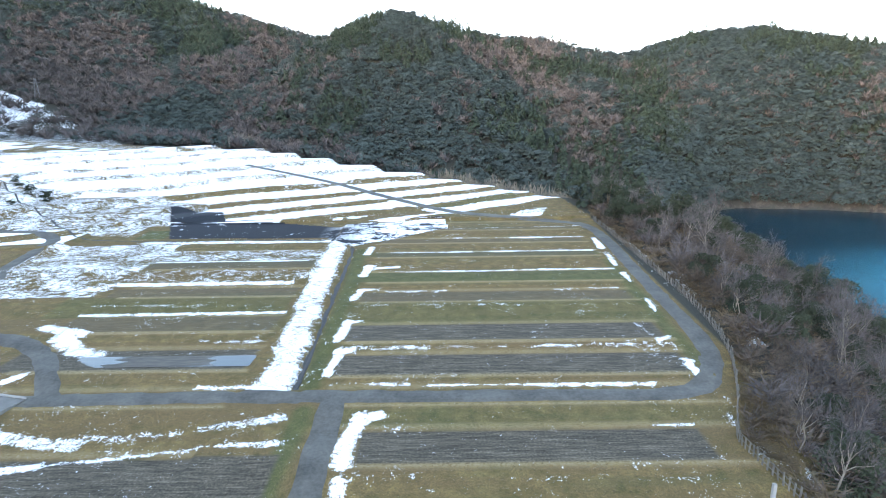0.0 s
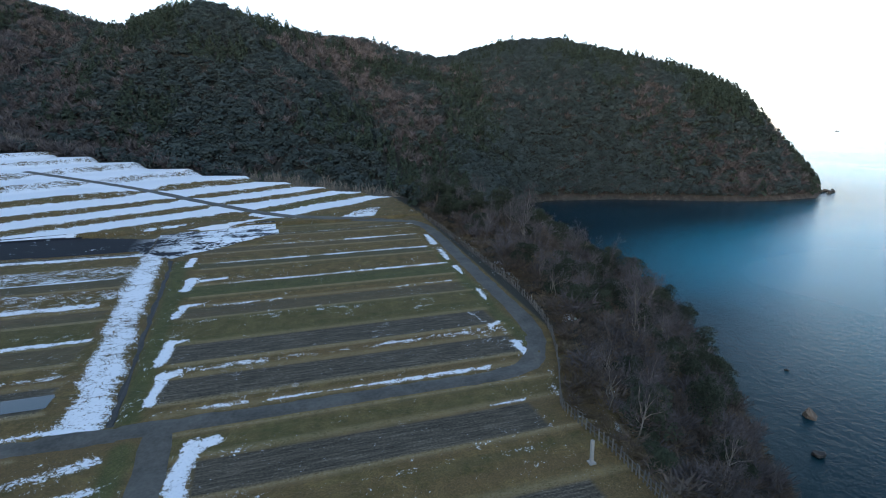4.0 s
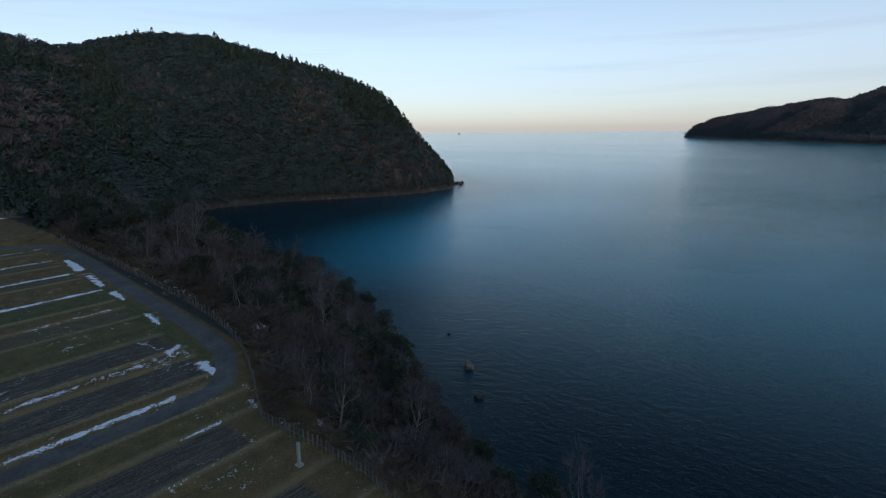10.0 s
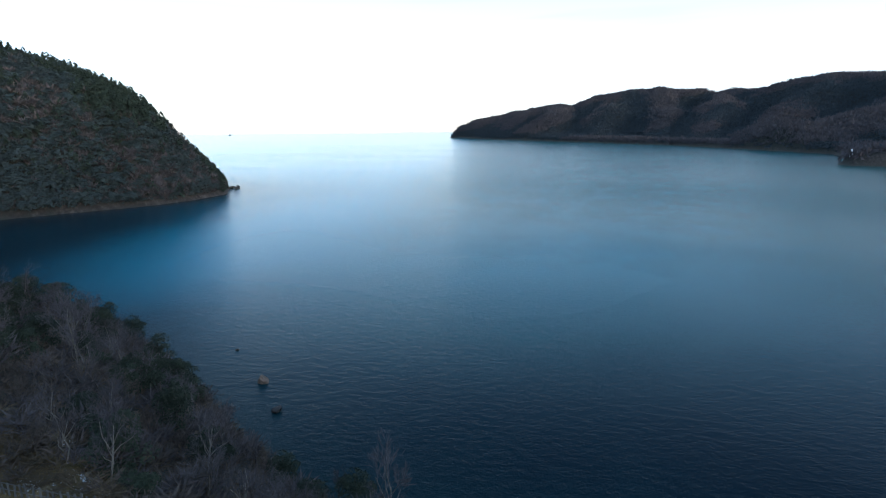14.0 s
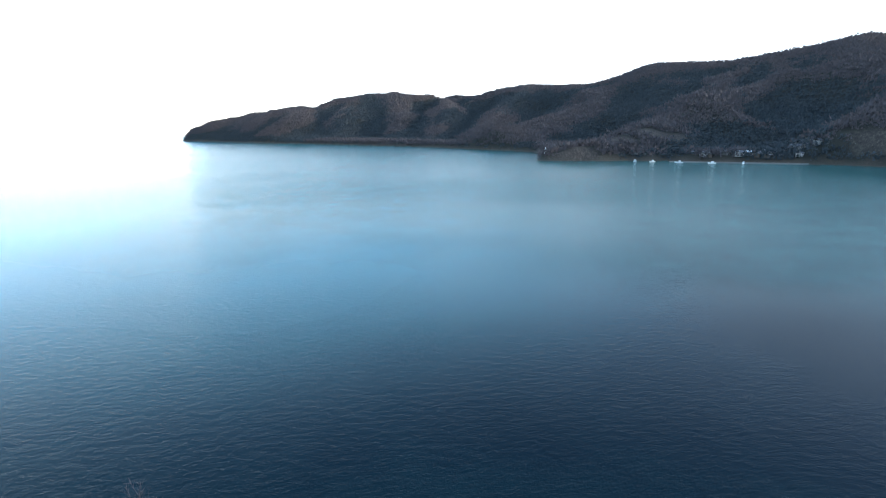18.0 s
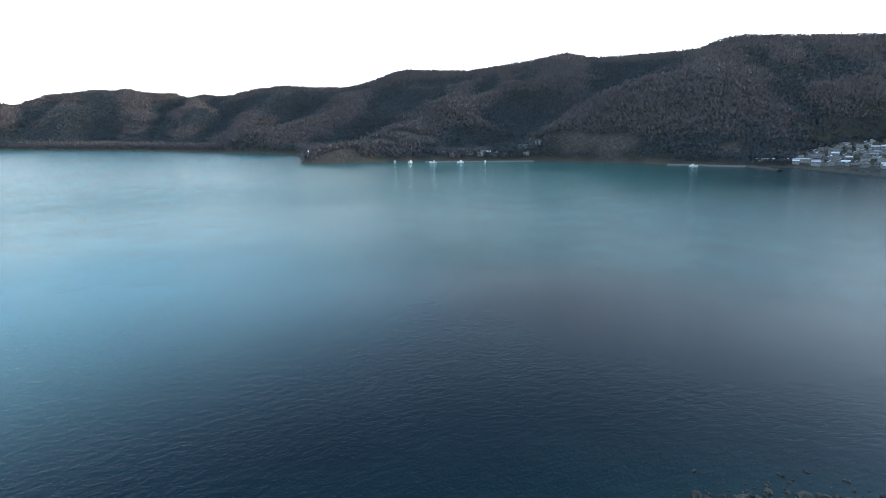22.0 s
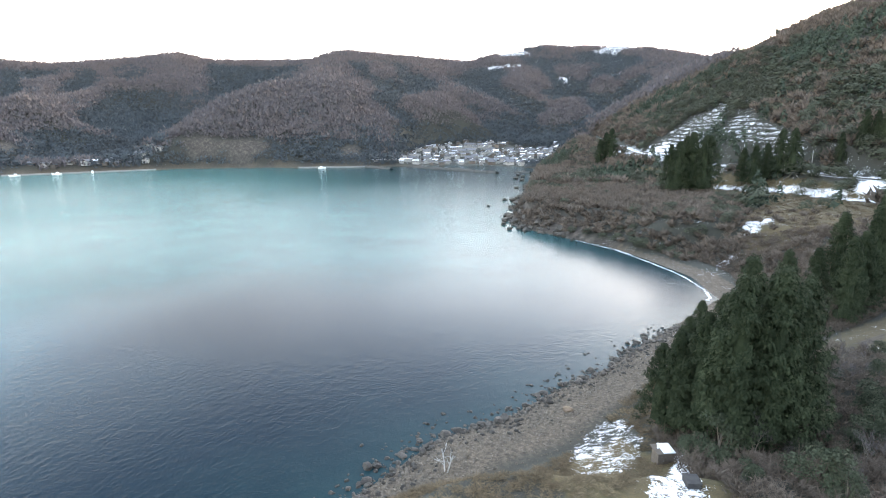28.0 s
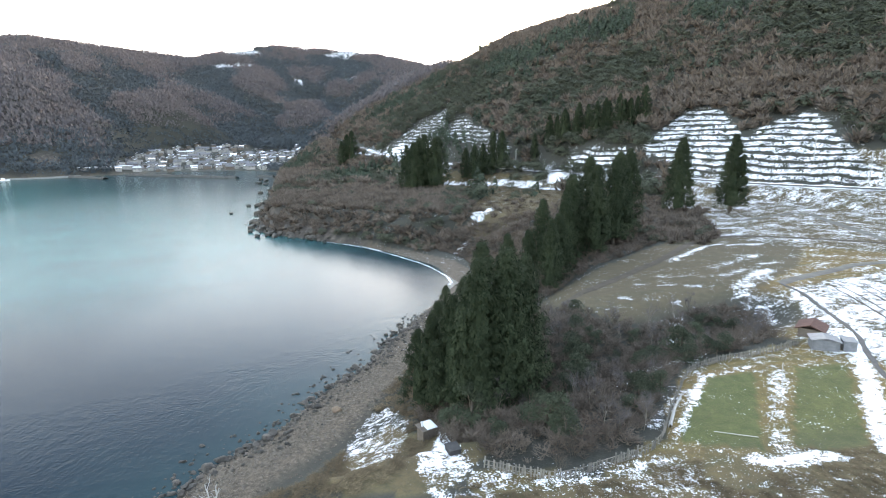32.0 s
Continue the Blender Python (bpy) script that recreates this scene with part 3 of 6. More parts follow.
def mesh_from(name, verts, tris, mat, attrs=(), smooth_shade=False, quads=None):
    """A mesh from numpy arrays."""
    me = bpy.data.meshes.new(name)
    faces = tris if quads is None else quads
    n = faces.shape[1]
    me.vertices.add(len(verts))
    me.vertices.foreach_set("co", verts.astype(np.float32).ravel())
    me.loops.add(faces.size)
    me.loops.foreach_set("vertex_index", faces.astype(np.int32).ravel())
    me.polygons.add(len(faces))
    me.polygons.foreach_set("loop_start", np.arange(0, faces.size, n, dtype=np.int32))
    me.polygons.foreach_set("use_smooth", np.full(len(faces), smooth_shade))
    for key, values in attrs:
        a = me.attributes.new(key, "FLOAT", "POINT")
        a.data.foreach_set("value", values.astype(np.float32).ravel())
    me.update(calc_edges=True)
    me.validate()
    me.materials.append(mat)
    return me


# cover masks: snow, tilled soil, green crops, wood floor, beach, bare rock
ny, nx = GZ.shape
GR = np.hypot(GX, GY)
zeros = lambda: np.zeros(GZ.shape)


def near_window(pts, pad):
    """The part of the grid round some points."""
    xs, ys = [p[0] for p in pts], [p[1] for p in pts]
    j0, j1 = np.searchsorted(gy, (min(ys) - pad, max(ys) + pad))
    i0, i1 = np.searchsorted(gx, (min(xs) - pad, max(xs) + pad))
    return slice(j0, j1), slice(i0, i1)


def area(mask, poly, value, soft=0.0):
    w = near_window(poly, 3)
    mask[w] = np.where(inside(GX[w], GY[w], poly), value, mask[w])


def strip(mask, pts, half, value):
    w = near_window(pts, half + 2)
    d, _ = line_dist(GX[w], GY[w], pts)
    mask[w] = np.maximum(mask[w], value * (1 - smooth(d, half * 0.5, half * 1.5)))


def rect(x0, x1, y0, y1):
    return [(x0, y0), (x1, y0), (x1, y1), (x0, y1)]


NORTH_FIELDS = [(30, 20), (33, 60), (33, 118), (30, 140), (-75, 241), (-130, 268), (-245, 312), (-330, 300), (-330, 40), (-90, -20), (-20, 0)]
SOUTH_FIELDS = [(-8, -28), (-10, -43), (-17, -40.5), (-27, -43), (-31, -46), (-37, -54), (-44, -61), (-63, -65), (-66, -74), (-60, -84), (-45, -84),
                (-52, -100), (-70, -112), (-96, -128), (-112, -160), (-140, -180), (-170, -150), (-200, -100), (-215, -30), (-90, -10)]
TERRACES_A = [(-139, -251), (-150, -257), (-162, -263), (-172, -268), (-179, -269), (-183, -262), (-183, -252), (-177, -234), (-172, -220), (-158, -204), (-146, -222)]
TERRACES_B = [(-158, -204), (-172, -220), (-181, -221), (-190, -221), (-198, -216), (-196, -204), (-190, -189), (-185, -176), (-187, -166), (-167, -175)]
TERRACES_C = [(-30, -402), (-14, -425), (-60, -440), (-80, -450), (-70, -405), (-52, -380)]
TERRACES_D = [(-78, -404), (-84, -365), (-89, -336), (-94, -316), (-84, -320), (-70, -350), (-62, -385)]
TERRACES_E = [(-108, -281), (-113, -279), (-118, -277), (-130, -261), (-139, -251), (-128, -250), (-112, -262)]
TERRACES = [TERRACES_A, TERRACES_B, TERRACES_C, TERRACES_D, TERRACES_E]

rough_x, rough_y = (fbm(GX, GY, 7, 3) - 0.5) * 9, (fbm(GX + 70, GY, 7, 3) - 0.5) * 9
fields = inside(GX, GY, NORTH_FIELDS) & (GD > 14)
south = inside(GX + rough_x, GY + rough_y, SOUTH_FIELDS)
wood = np.where(fields | south, 0.0, 1.0)
soil, green, rock, straw = zeros(), zeros(), zeros(), zeros()
snow = np.full(GZ.shape, -0.3)
sand = smooth(np.where((GR > 200) & (GR < 600) & (GY > 0), -3.0, np.where(GR > 600, 1.0, np.where(GR > 200, -3.0, 2.6))) - GD, 0, 2)
BEACH = [(40, -38), (20, -44), (6, -54), (-1, -64), (-6, -84), (-13, -104), (-35, -148), (-31, -170), (-18, -190), (-4, -204), (10, -200), (20, -110), (60, -50)]
area(sand, BEACH, 1.0)
sand = sand * np.where(inside(GX, GY, BEACH), 1 - smooth(GD, 9, 13), 1)
rock = np.maximum(rock, smooth(3.0 - GD, 0, 2) * (GR > 200) * (GD > -2)) * (1 - sand)
strip(rock, [(17, -223), (37, -239), (46, -263), (51, -330), (59, -400)], 9, 1.0)

# the long beds east of the drain
for a, b in ((53.3, 58.2), (61.0, 66.1), (39.5, 44.3), (28, 33)):
    area(soil, rect(-12 if a > 45 else -7.5, 27 if a > 45 else 22.8, a, b), 1.0)
for a, b, v in ((73, 77.1, 0.55), (101, 104, 0.4), (92.7, 95.6, 0.4), (109, 112, 0.3)):
    area(soil, rect(-12, 27, a, b), v)
for a, b, v in ((66.1, 73, 0.45), (80.5, 85.5, 0.75), (93, 96, 0.55), (45, 47.5, 0.3)):
    area(green, rect(-14, 28, a, b), v)
area(soil, rect(-40, -14.2, 33, 41), 1.0)
for a, b, v in ((64.2, 69.3, 0.5), (75.7, 79.5, 0.45), (86.6, 91.5, 0.5), (54.8, 60.1, 1.0)):
    area(soil, rect(-50, -22, a, b), v)
for a, b, v in ((69.5, 75.7, 0.5), (88, 92, 0.35)):
    area(green, rect(-55, -22, a, b), v)
strip(green, [(-14.3, 52), (-14.6, 80), (-15.5, 97)], 1.2, 0.8)
strip(green, [(-14.2, 36), (-13.8, 47)], 1.0, 0.8)
strip(green, [(28.6, 54), (28.0, 62), (28.3, 90)], 1.0, 0.7)

# pale dry grass along the edges of the beds
for beds, x0, x1 in ((EAST_BEDS, -12, 27.5), (WEST_BEDS, -48, -22)):
    for a, b in beds:
        strip(straw, [(x0, a - 0.2), (x1, a - 0.2)], 0.30, 0.8)
        strip(straw, [(x0, b + 0.5), (x1, b + 0.5)], 0.40, 0.55)
# snow on and between the beds
area(snow, rect(-15, 29, 26, 118), -0.08)
for pts, half, v in (
        ([(-12, 51.9), (-4, 51.7)], 0.26, 0.62), ([(-2, 51.6), (8, 51.5), (21.5, 51.4)], 0.26, 0.80), ([(-11, 59.6), (27, 59.8)], 0.36, 0.36),
        ([(11, 59.7), (16, 59.8)], 0.26, 0.72), ([(-9, 77.4), (0, 77.4)], 0.26, 0.62), ([(16, 77.6), (26, 77.8)], 0.26, 0.52), ([(-12, 72), (27, 71.5)], 0.42, 0.22),
        ([(-8, 86), (0, 86)], 0.26, 0.58), ([(0, 86), (28, 86.4)], 0.32, 0.80), ([(-3, 95.8), (27, 96)], 0.34, 0.80), ([(-10, 95.8), (-3, 95.8)], 0.26, 0.60),
        ([(13, 104.4), (27.5, 104.6)], 0.34, 0.80), ([(-6, 104.5), (12, 104.5)], 0.26, 0.40), ([(0, 110), (28, 112)], 0.42, 0.35),
        ([(-13.2, 61.5), (-12.8, 67.2)], 0.64, 1.00), ([(-12.7, 67), (-11, 67.4)], 0.26, 0.80), ([(-12.7, 53.6), (-12.5, 59.4)], 0.55, 1.00), ([(-12.3, 59), (-11, 59.4)], 0.51, 0.90),
        ([(-13.2, 74), (-12.8, 78)], 0.59, 0.90), ([(-12.8, 78), (-10, 78.2)], 0.31, 0.75), ([(-13.3, 84), (-12.8, 88.5)], 0.77, 1.00), ([(-12.5, 87.5), (-8, 88)], 0.42, 0.80),
        ([(-14, 95), (-13.6, 98.5)], 0.68, 1.00), ([(26.6, 52.6), (27.0, 56.2)], 0.47, 1.00), ([(28.5, 69.5), (28.6, 73)], 0.42, 1.00), ([(28.6, 80), (28.7, 84)], 0.42, 0.95),
        ([(28.8, 88), (29, 93)], 0.51, 0.95), ([(29, 97), (29.2, 103)], 0.59, 1.00), ([(25.5, 60.5), (27, 61.5)], 0.42, 0.85), ([(25.3, 62), (24.6, 66)], 0.30, 0.60),
        ([(-8.7, 39.6), (-9.0, 42), (-8.2, 46.2)], 0.85, 1.00), ([(-8.6, 45.6), (-6.5, 46.4)], 0.68, 0.90), ([(-8.8, 35), (-8.6, 37.6)], 0.68, 1.00),
        ([(-8, 38), (22, 37.5)], 0.36, 0.20), ([(19, 44.8), (22.5, 44.7)], 0.21, 0.80), 
        ([(26.3, 45), (27.6, 48.5)], 0.34, 0.45), ([(26.6, 40), (27.6, 44)], 0.42, 0.45), ([(36, 60), (38, 61)], 0.68, 1.00), ([(36, 75), (36.6, 84)], 0.59, 0.85),
        ([(35.5, 90), (35, 100)], 0.51, 0.75), ([(33, 45), (34, 46)], 0.51, 0.80), ([(28.6, 36), (29.4, 39)], 0.34, 0.70)):
    strip(snow, pts, half, v)
area(snow, rect(-75, -21.5, 31, 104), 0.0)
area(snow, [(-76, 76), (-52, 76), (-50, 90), (-52, 104), (-76, 104)], 0.5)
area(snow, rect(-52, -22, 92, 99.5), 0.42)
area(snow, rect(-52, -22, 82, 86), 0.33)
for pts, half, v in (
        ([(-50, 70.2), (-22, 70.4)], 0.42, 0.85), ([(-50, 73), (-30, 72.5)], 0.42, 0.30), ([(-52, 81), (-24, 81.3)], 0.63, 0.92), ([(-50, 91.3), (-24, 91.5)], 0.49, 0.85),
        ([(-60, 105.2), (-22, 105.2)], 0.98, 0.75), ([(-48, 63), (-44, 60), (-41, 59)], 1.19, 0.90), ([(-52, 66), (-46, 64)], 1.02, 0.85), ([(-30, 62), (-22, 61.8)], 0.35, 0.40),
        ([(-26, 51.6), (-19, 51.5)], 0.35, 0.90), ([(-42, 44.2), (-36.8, 43.2), (-33, 42.7)], 0.75, 0.8), ([(-33, 43.6), (-29, 43.6)], 0.5, 0.42), ([(-28, 44.1), (-25, 44.3), (-21, 45.0)], 0.5, 0.40), ([(-21, 45), (-15.6, 46.2)], 0.6, 0.46),
        ([(-42, 38.9), (-37.1, 39.6), (-34.3, 40.2)], 0.5, 0.85), ([(-34.3, 40.3), (-29.5, 41.0)], 0.25, 0.7), ([(-29.5, 41.0), (-24.2, 41.9), (-18.5, 42.4), (-14.8, 42.5)], 0.24, 0.62),
        ([(-16.3, 42.3), (-14.9, 42.6)], 0.5, 0.8), ([(-47.3, 53), (-46.2, 54)], 0.51, 1.00), ([(-52, 52), (-50, 54)], 0.68, 0.80)):
    strip(snow, pts, half, v)
strip(snow, [(-18.0, 51.6), (-18.4, 60), (-19.2, 72), (-19.9, 84), (-20.4, 96), (-20.8, 103)], 1.9, 0.84)
# upper snowfield: white beds, dark banks
upper = fields & ((GY > 118.5) | ((GX < -75) & (GY > 104)))
yy = GY - 0.45 * GX + (fbm(GX, GY, 30, 2) - 0.5) * 3
bed = np.zeros(GZ.shape)
for a, b in UPPER_BEDS:
    bed = np.maximum(bed, smooth(yy, a - 1.2, a + 0.4) * (1 - smooth(yy, b - 0.2, b + 1.2)))
bank_snow = 0.08 + 0.55 * smooth(yy, 165, 205)
snow = np.where(upper, bank_snow + (1.4 - bank_snow) * bed, snow)
area(snow, [(-58, 108), (-58, 134), (-76, 144), (-104, 150), (-112, 118), (-80, 112)], 0.50)
area(snow, rect(-65, -57, 107, 118), 0.1)
area(green, rect(-63, -57.5, 108, 114), 0.9)
area(snow, [(-112, 118), (-104, 150), (-130, 170), (-190, 190), (-190, 130), (-100, 112)], 0.55)
area(snow, [(3, 119), (9, 124), (27, 139), (31, 138), (31, 118)], -0.1)
area(snow, [(14, 121), (22, 121), (25, 128), (20, 127)], 0.75)
area(green, [(-4, 131), (18, 146), (21, 143), (0, 129)], 0.5)
area(snow, [(-4.5, 131.5), (18, 146), (20, 143.5), (-1, 129.5)], 0.05)
area(snow, [(-40, 117), (-20, 122), (-8, 131), (-1, 124), (-24, 116)], 0.0)
snow = np.where(fields & (GY > 255) & (GX < -90), np.where(fbm(GX, GY, 12, 3) > 0.5, 0.95, 0.1), snow)
SNOW_SLOPE = [(-100, 246), (-124, 249), (-165, 285), (-190, 315), (-215, 345), (-245, 362), (-262, 366), (-330, 372), (-330, 290), (-240, 300), (-160, 262)]
area(snow, SNOW_SLOPE, 0.36)
area(snow, [(-262, 366), (-330, 372), (-330, 325), (-262, 340)], 0.72)

# south fields, gully and the terraces over the coast road
snow = np.where(south, 0.24, snow)
BROWN_FIELD = [(-44, -81), (-30, -93), (-38, -101), (-52, -109), (-66, -119), (-88, -133), (-104, -134), (-108, -114), (-92, -98), (-68, -84)]
area(snow, BROWN_FIELD, 0.03)
area(soil, BROWN_FIELD, 0.45)
area(wood, BROWN_FIELD, 0.42)
for pts, half, v in (([(-70, -110), (-88, -122), (-108, -116)], 0.9, 0.60), ([(-76, -103), (-92, -109)], 1.5, 0.42), ([(-62, -100), (-74, -97), (-92, -103)], 1.0, 0.42), ([(-72, -89), (-84, -97)], 2.0, 0.62),
                     ([(-55, -96), (-68, -92)], 0.6, 0.50), ([(-48, -90), (-58, -87)], 0.5, 0.50), ([(-56, -83), (-50, -76)], 0.8, 0.6), ([(-72, -82), (-70, -78)], 1.2, 0.6), ([(-49, -67), (-45, -64)], 1.0, 0.62),
                     ([(-33, -61), (-36, -60)], 0.8, 0.6), ([(-30, -47.5), (-36, -53)], 0.8, 0.55)):
    strip(snow, pts, half, v)
area(snow, [(-66, -50), (-66, -62), (-80, -86), (-125, -92), (-150, -30), (-90, -20)], 0.58)
area(snow, [(-96, -128), (-106, -112), (-128, -95), (-190, -120), (-176, -152), (-160, -185), (-112, -160)], 0.36)
area(snow, rect(-50, -10, -42, -24), 0.27)
G1 = [(-31, -44), (-33, -47.5), (-43, -57), (-49.5, -57), (-38, -41.5)]
G2 = [(-41, -41), (-55.5, -57), (-62, -56), (-48.5, -40)]
for g_, v in ((G1, 1.0), (G2, 0.9)):
    area(green, g_, v)
    area(snow, g_, -0.25)
strip(snow, [(-39.3, -41), (-52.6, -57)], 1.0, 0.5)
strip(snow, [(-49.5, -39), (-66, -58)], 1.1, 0.75)
strip(snow, [(-32, -46), (-43, -58), (-50, -58.5)], 0.6, 0.6)
strip(snow, [(-36, -40), (-44, -39)], 1.0, 0.85)
strip(snow, [(-8, -40), (-14, -40), (-22, -40.5), (-28, -42)], 0.9, 0.42)
for poly in TERRACES:
    area(snow, poly, 0.8)
strip(wood, [(-45, -31), (-30, -31), (-12, -31)], 11, 0.5)
area(wood, [(-66, -50), (-66, -62), (-80, -86), (-125, -92), (-150, -30), (-90, -20)], 0.5)
area(wood, [(-96, -128), (-106, -112), (-128, -95), (-190, -120), (-176, -152), (-160, -185), (-112, -160)], 0.5)
BROWN_SLOPE = [(-12, -395), (-36, -345), (-60, -314), (-86, -283), (-105, -253), (-122, -230), (-98, -203), (-64, -184), (-40, -180), (-46, -215), (-62, -250), (-42, -290), (-30, -330)]
area(wood, BROWN_SLOPE, 0.25)
area(soil, BROWN_SLOPE, 0.35)
area(snow, BROWN_SLOPE, 0.05)
ROADSIDE = [(-106, -176), (-128, -204), (-158, -218), (-196, -165), (-222, -50), (-180, -90), (-140, -150)]
area(snow, ROADSIDE, 0.38)
area(wood, ROADSIDE, 0.55)
in_terr = inside(GX, GY, TERRACES_A) | inside(GX, GY, TERRACES_B) | inside(GX, GY, TERRACES_C) | inside(GX, GY, TERRACES_D) | inside(GX, GY, TERRACES_E)
snow = np.where(in_terr, np.where(GR > 330, 0.40, 0.60), snow)
wood = np.where(in_terr, 1.0, wood)
strip(snow, COAST_ROAD[1:13], 6.0, 0.8)
strip(snow, [(0, -432), (-30, -412), (-52, -372)], 5, 0.95)
strip(snow, [(-100, -262), (-120, -226)], 5, 0.85)
strip(snow, [(-50, -308), (-66, -293), (-80, -280), (-92, -264)], 3.0, 0.68)
strip(snow, [(-84, -268), (-98, -248), (-108, -236)], 2.4, 0.6)
strip(snow, [(-44, -197), (-54, -207)], 2.6, 0.7)
strip(snow, [(-33, -178), (-38, -183)], 1.6, 0.7)
strip(snow, [(-30, -345), (-52, -322)], 6, 0.34)
strip(snow, [(-10, -370), (-20, -350)], 9, 0.52)
MEADOW = [(4, -42), (6, -52), (3, -60), (-3, -67), (-6, -60), (-12, -54), (-13, -47), (-6, -40)]
area(wood, MEADOW, 0.45)
area(snow, [(-3.6, -75), (-5.8, -65), (-4.6, -57), (-1.6, -52), (2.2, -54.5), (3.2, -60), (2.6, -66), (-0.2, -73)], 0.33)
strip(snow, [(-9.6, -57.5), (-8.6, -54), (-6.8, -48.5), (-5.6, -44), (-6.2, -39.5)], 1.0, 0.95)
area(snow, [(-5.0, -47.5), (-9.6, -47), (-9.8, -43.5), (-6.5, -39.8), (-4.6, -42.5)], 0.52)
strip(wood, [(-20, -62), (-36, -70), (-54, -77), (-70, -81)], 8, 1.0)
strip(snow, [(-38, -66), (-44, -66)], 2, 0.6)
strip(snow, [(-56, -74), (-58, -72)], 2.5, 0.65)
# far snowy ground, bare cliffs over the bay, the village flat
far_snow = (GR > 900) & (GX > -150) & (GX < 360) & (GY < -1100)
snow = np.where(far_snow, 0.12 + 0.35 * smooth(GZ, 150, 260) * (fbm(GX, GY, 90, 3) > 0.5), snow)
for mask_, value_ in ((snow, 0.0), (wood, 1.0)):
    area(mask_, [(262, -650), (285, -700), (300, -760), (285, -868), (240, -908), (141, -916), (88, -892), (72, -800), (78, -690), (130, -680)], value_)
for pts in ([(74, -915), (60, -910), (40, -905)], [(12, -608), (4, -590)], [(300, -1342), (235, -1372)], [(128, -1352), (118, -1345)], [(-7, -1397), (10, -1390)]):
    strip(snow, pts, 5 if pts[0][1] > -1000 else 9, 0.75)
for pts, half in (([(506, -562), (490, -571)], 11), ([(463, -586), (436, -602)], 13), ([(336, -652), (330, -660)], 11), ([(720, -415), (690, -462)], 16),
                  ([polar(116, 790), polar(119.5, 790)], 14), ([polar(113, 722), polar(116, 730)], 12)):
    strip(rock, pts, half, 0.9)

keep = GD > -40
idx = np.arange(ny * nx).reshape(ny, nx)
kq = keep[:-1, :-1] | keep[1:, :-1] | keep[:-1, 1:] | keep[1:, 1:]
quads = np.stack([idx[:-1, :-1], idx[:-1, 1:], idx[1:, 1:], idx[1:, :-1]], -1)[kq]
used = np.zeros(ny * nx, bool)
used[quads.ravel()] = True
remap = np.cumsum(used) - 1
verts = np.stack([GX.ravel(), GY.ravel(), GZ.ravel()], -1)[used]
pick = lambda a: a.ravel()[used]
ground = new("ground", mesh_from("ground", verts, None, m_ground, [(n_, pick(a_ * 1.0)) for n_, a_ in
             (("snow", snow), ("soil", soil), ("green", green), ("wood", wood), ("sand", sand), ("rock", rock), ("straw", straw), ("terrace", in_terr))], True, remap[quads]))
tagged(ground, "terraced winter farmland with melting snow below wooded hills", "ground", kind="structure")

# sea
sx = np.concatenate([np.linspace(-120, 700, 206), np.array(growing(700, 4480, 12, 1.16))])
sy = np.concatenate([np.array(growing(-720, -4480, 12, 1.2))[::-1], np.linspace(-720, 300, 256), np.array(growing(300, 4480, 12, 1.16))])
SX, SY = np.meshgrid(sx, sy)
sd = lookup(GD, SX.ravel(), SY.ravel()).reshape(SX.shape)
shallow = np.exp(np.minimum(sd, 0) / 16.0)
# teal bay water, its colour lightened for sky glare; a dark patch under the bluff
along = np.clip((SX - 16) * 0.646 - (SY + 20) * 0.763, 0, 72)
dark_patch = np.hypot(SX - 16 - 0.646 * along, SY + 20 + 0.763 * along) - (58 - 0.33 * along)
silt = smooth(dark_patch, -6, 62) * (0.35 + 0.65 * smooth(np.hypot(SX, SY), 80, 300)) * (1 - 0.75 * smooth(-SY - 1.0 * SX, 40, 380)) * smooth(0.95 * SX - 0.25 * SY, 10, 110) * (1 - smooth(SY - 0.2 * SX, 0, 90))
# painted sheen: strong on the open sea, held back where the wooded head mirrors dark
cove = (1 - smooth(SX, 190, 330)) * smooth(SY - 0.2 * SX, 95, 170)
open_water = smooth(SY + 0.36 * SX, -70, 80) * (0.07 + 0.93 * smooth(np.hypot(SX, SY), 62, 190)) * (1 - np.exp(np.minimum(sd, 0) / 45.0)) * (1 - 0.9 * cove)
idx = np.arange(SX.size).reshape(SX.shape)
quads = np.stack([idx[:-1, :-1], idx[:-1, 1:], idx[1:, 1:], idx[1:, :-1]], -1).reshape(-1, 4)
ok = (sd.ravel()[quads] < 6).any(1) & (np.hypot(SX, SY).ravel()[quads].min(1) < 4480)
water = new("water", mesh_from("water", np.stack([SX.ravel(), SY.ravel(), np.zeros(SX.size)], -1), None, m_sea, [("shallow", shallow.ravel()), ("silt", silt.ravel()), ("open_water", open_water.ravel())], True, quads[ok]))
tagged(water, "calm blue-green sea of a sheltered bay", "water", kind="structure")


# ---- roads, sheets and standing water ----
def ground_z(x, y):
    return float(lookup(GZ, np.array([x]), np.array([y]))[0])


def path_points(pts, step):
    """Points every step along a smooth line through pts."""
    out = []
    n = len(pts)
    for i in range(n - 1):
        p0, p1, p2, p3 = (Vector(pts[max(0, min(n - 1, i + q))]) for q in (-1, 0, 1, 2))
        m = max(2, int((p2 - p1).length / step))
        for q in range(m):
            u = q / m
            out.append(0.5 * ((2 * p1) + (p2 - p0) * u + (2 * p0 - 5 * p1 + 4 * p2 - p3) * u * u + (3 * p1 - p0 - 3 * p2 + p3) * u ** 3))
    out.append(Vector(pts[-1]))
    return out


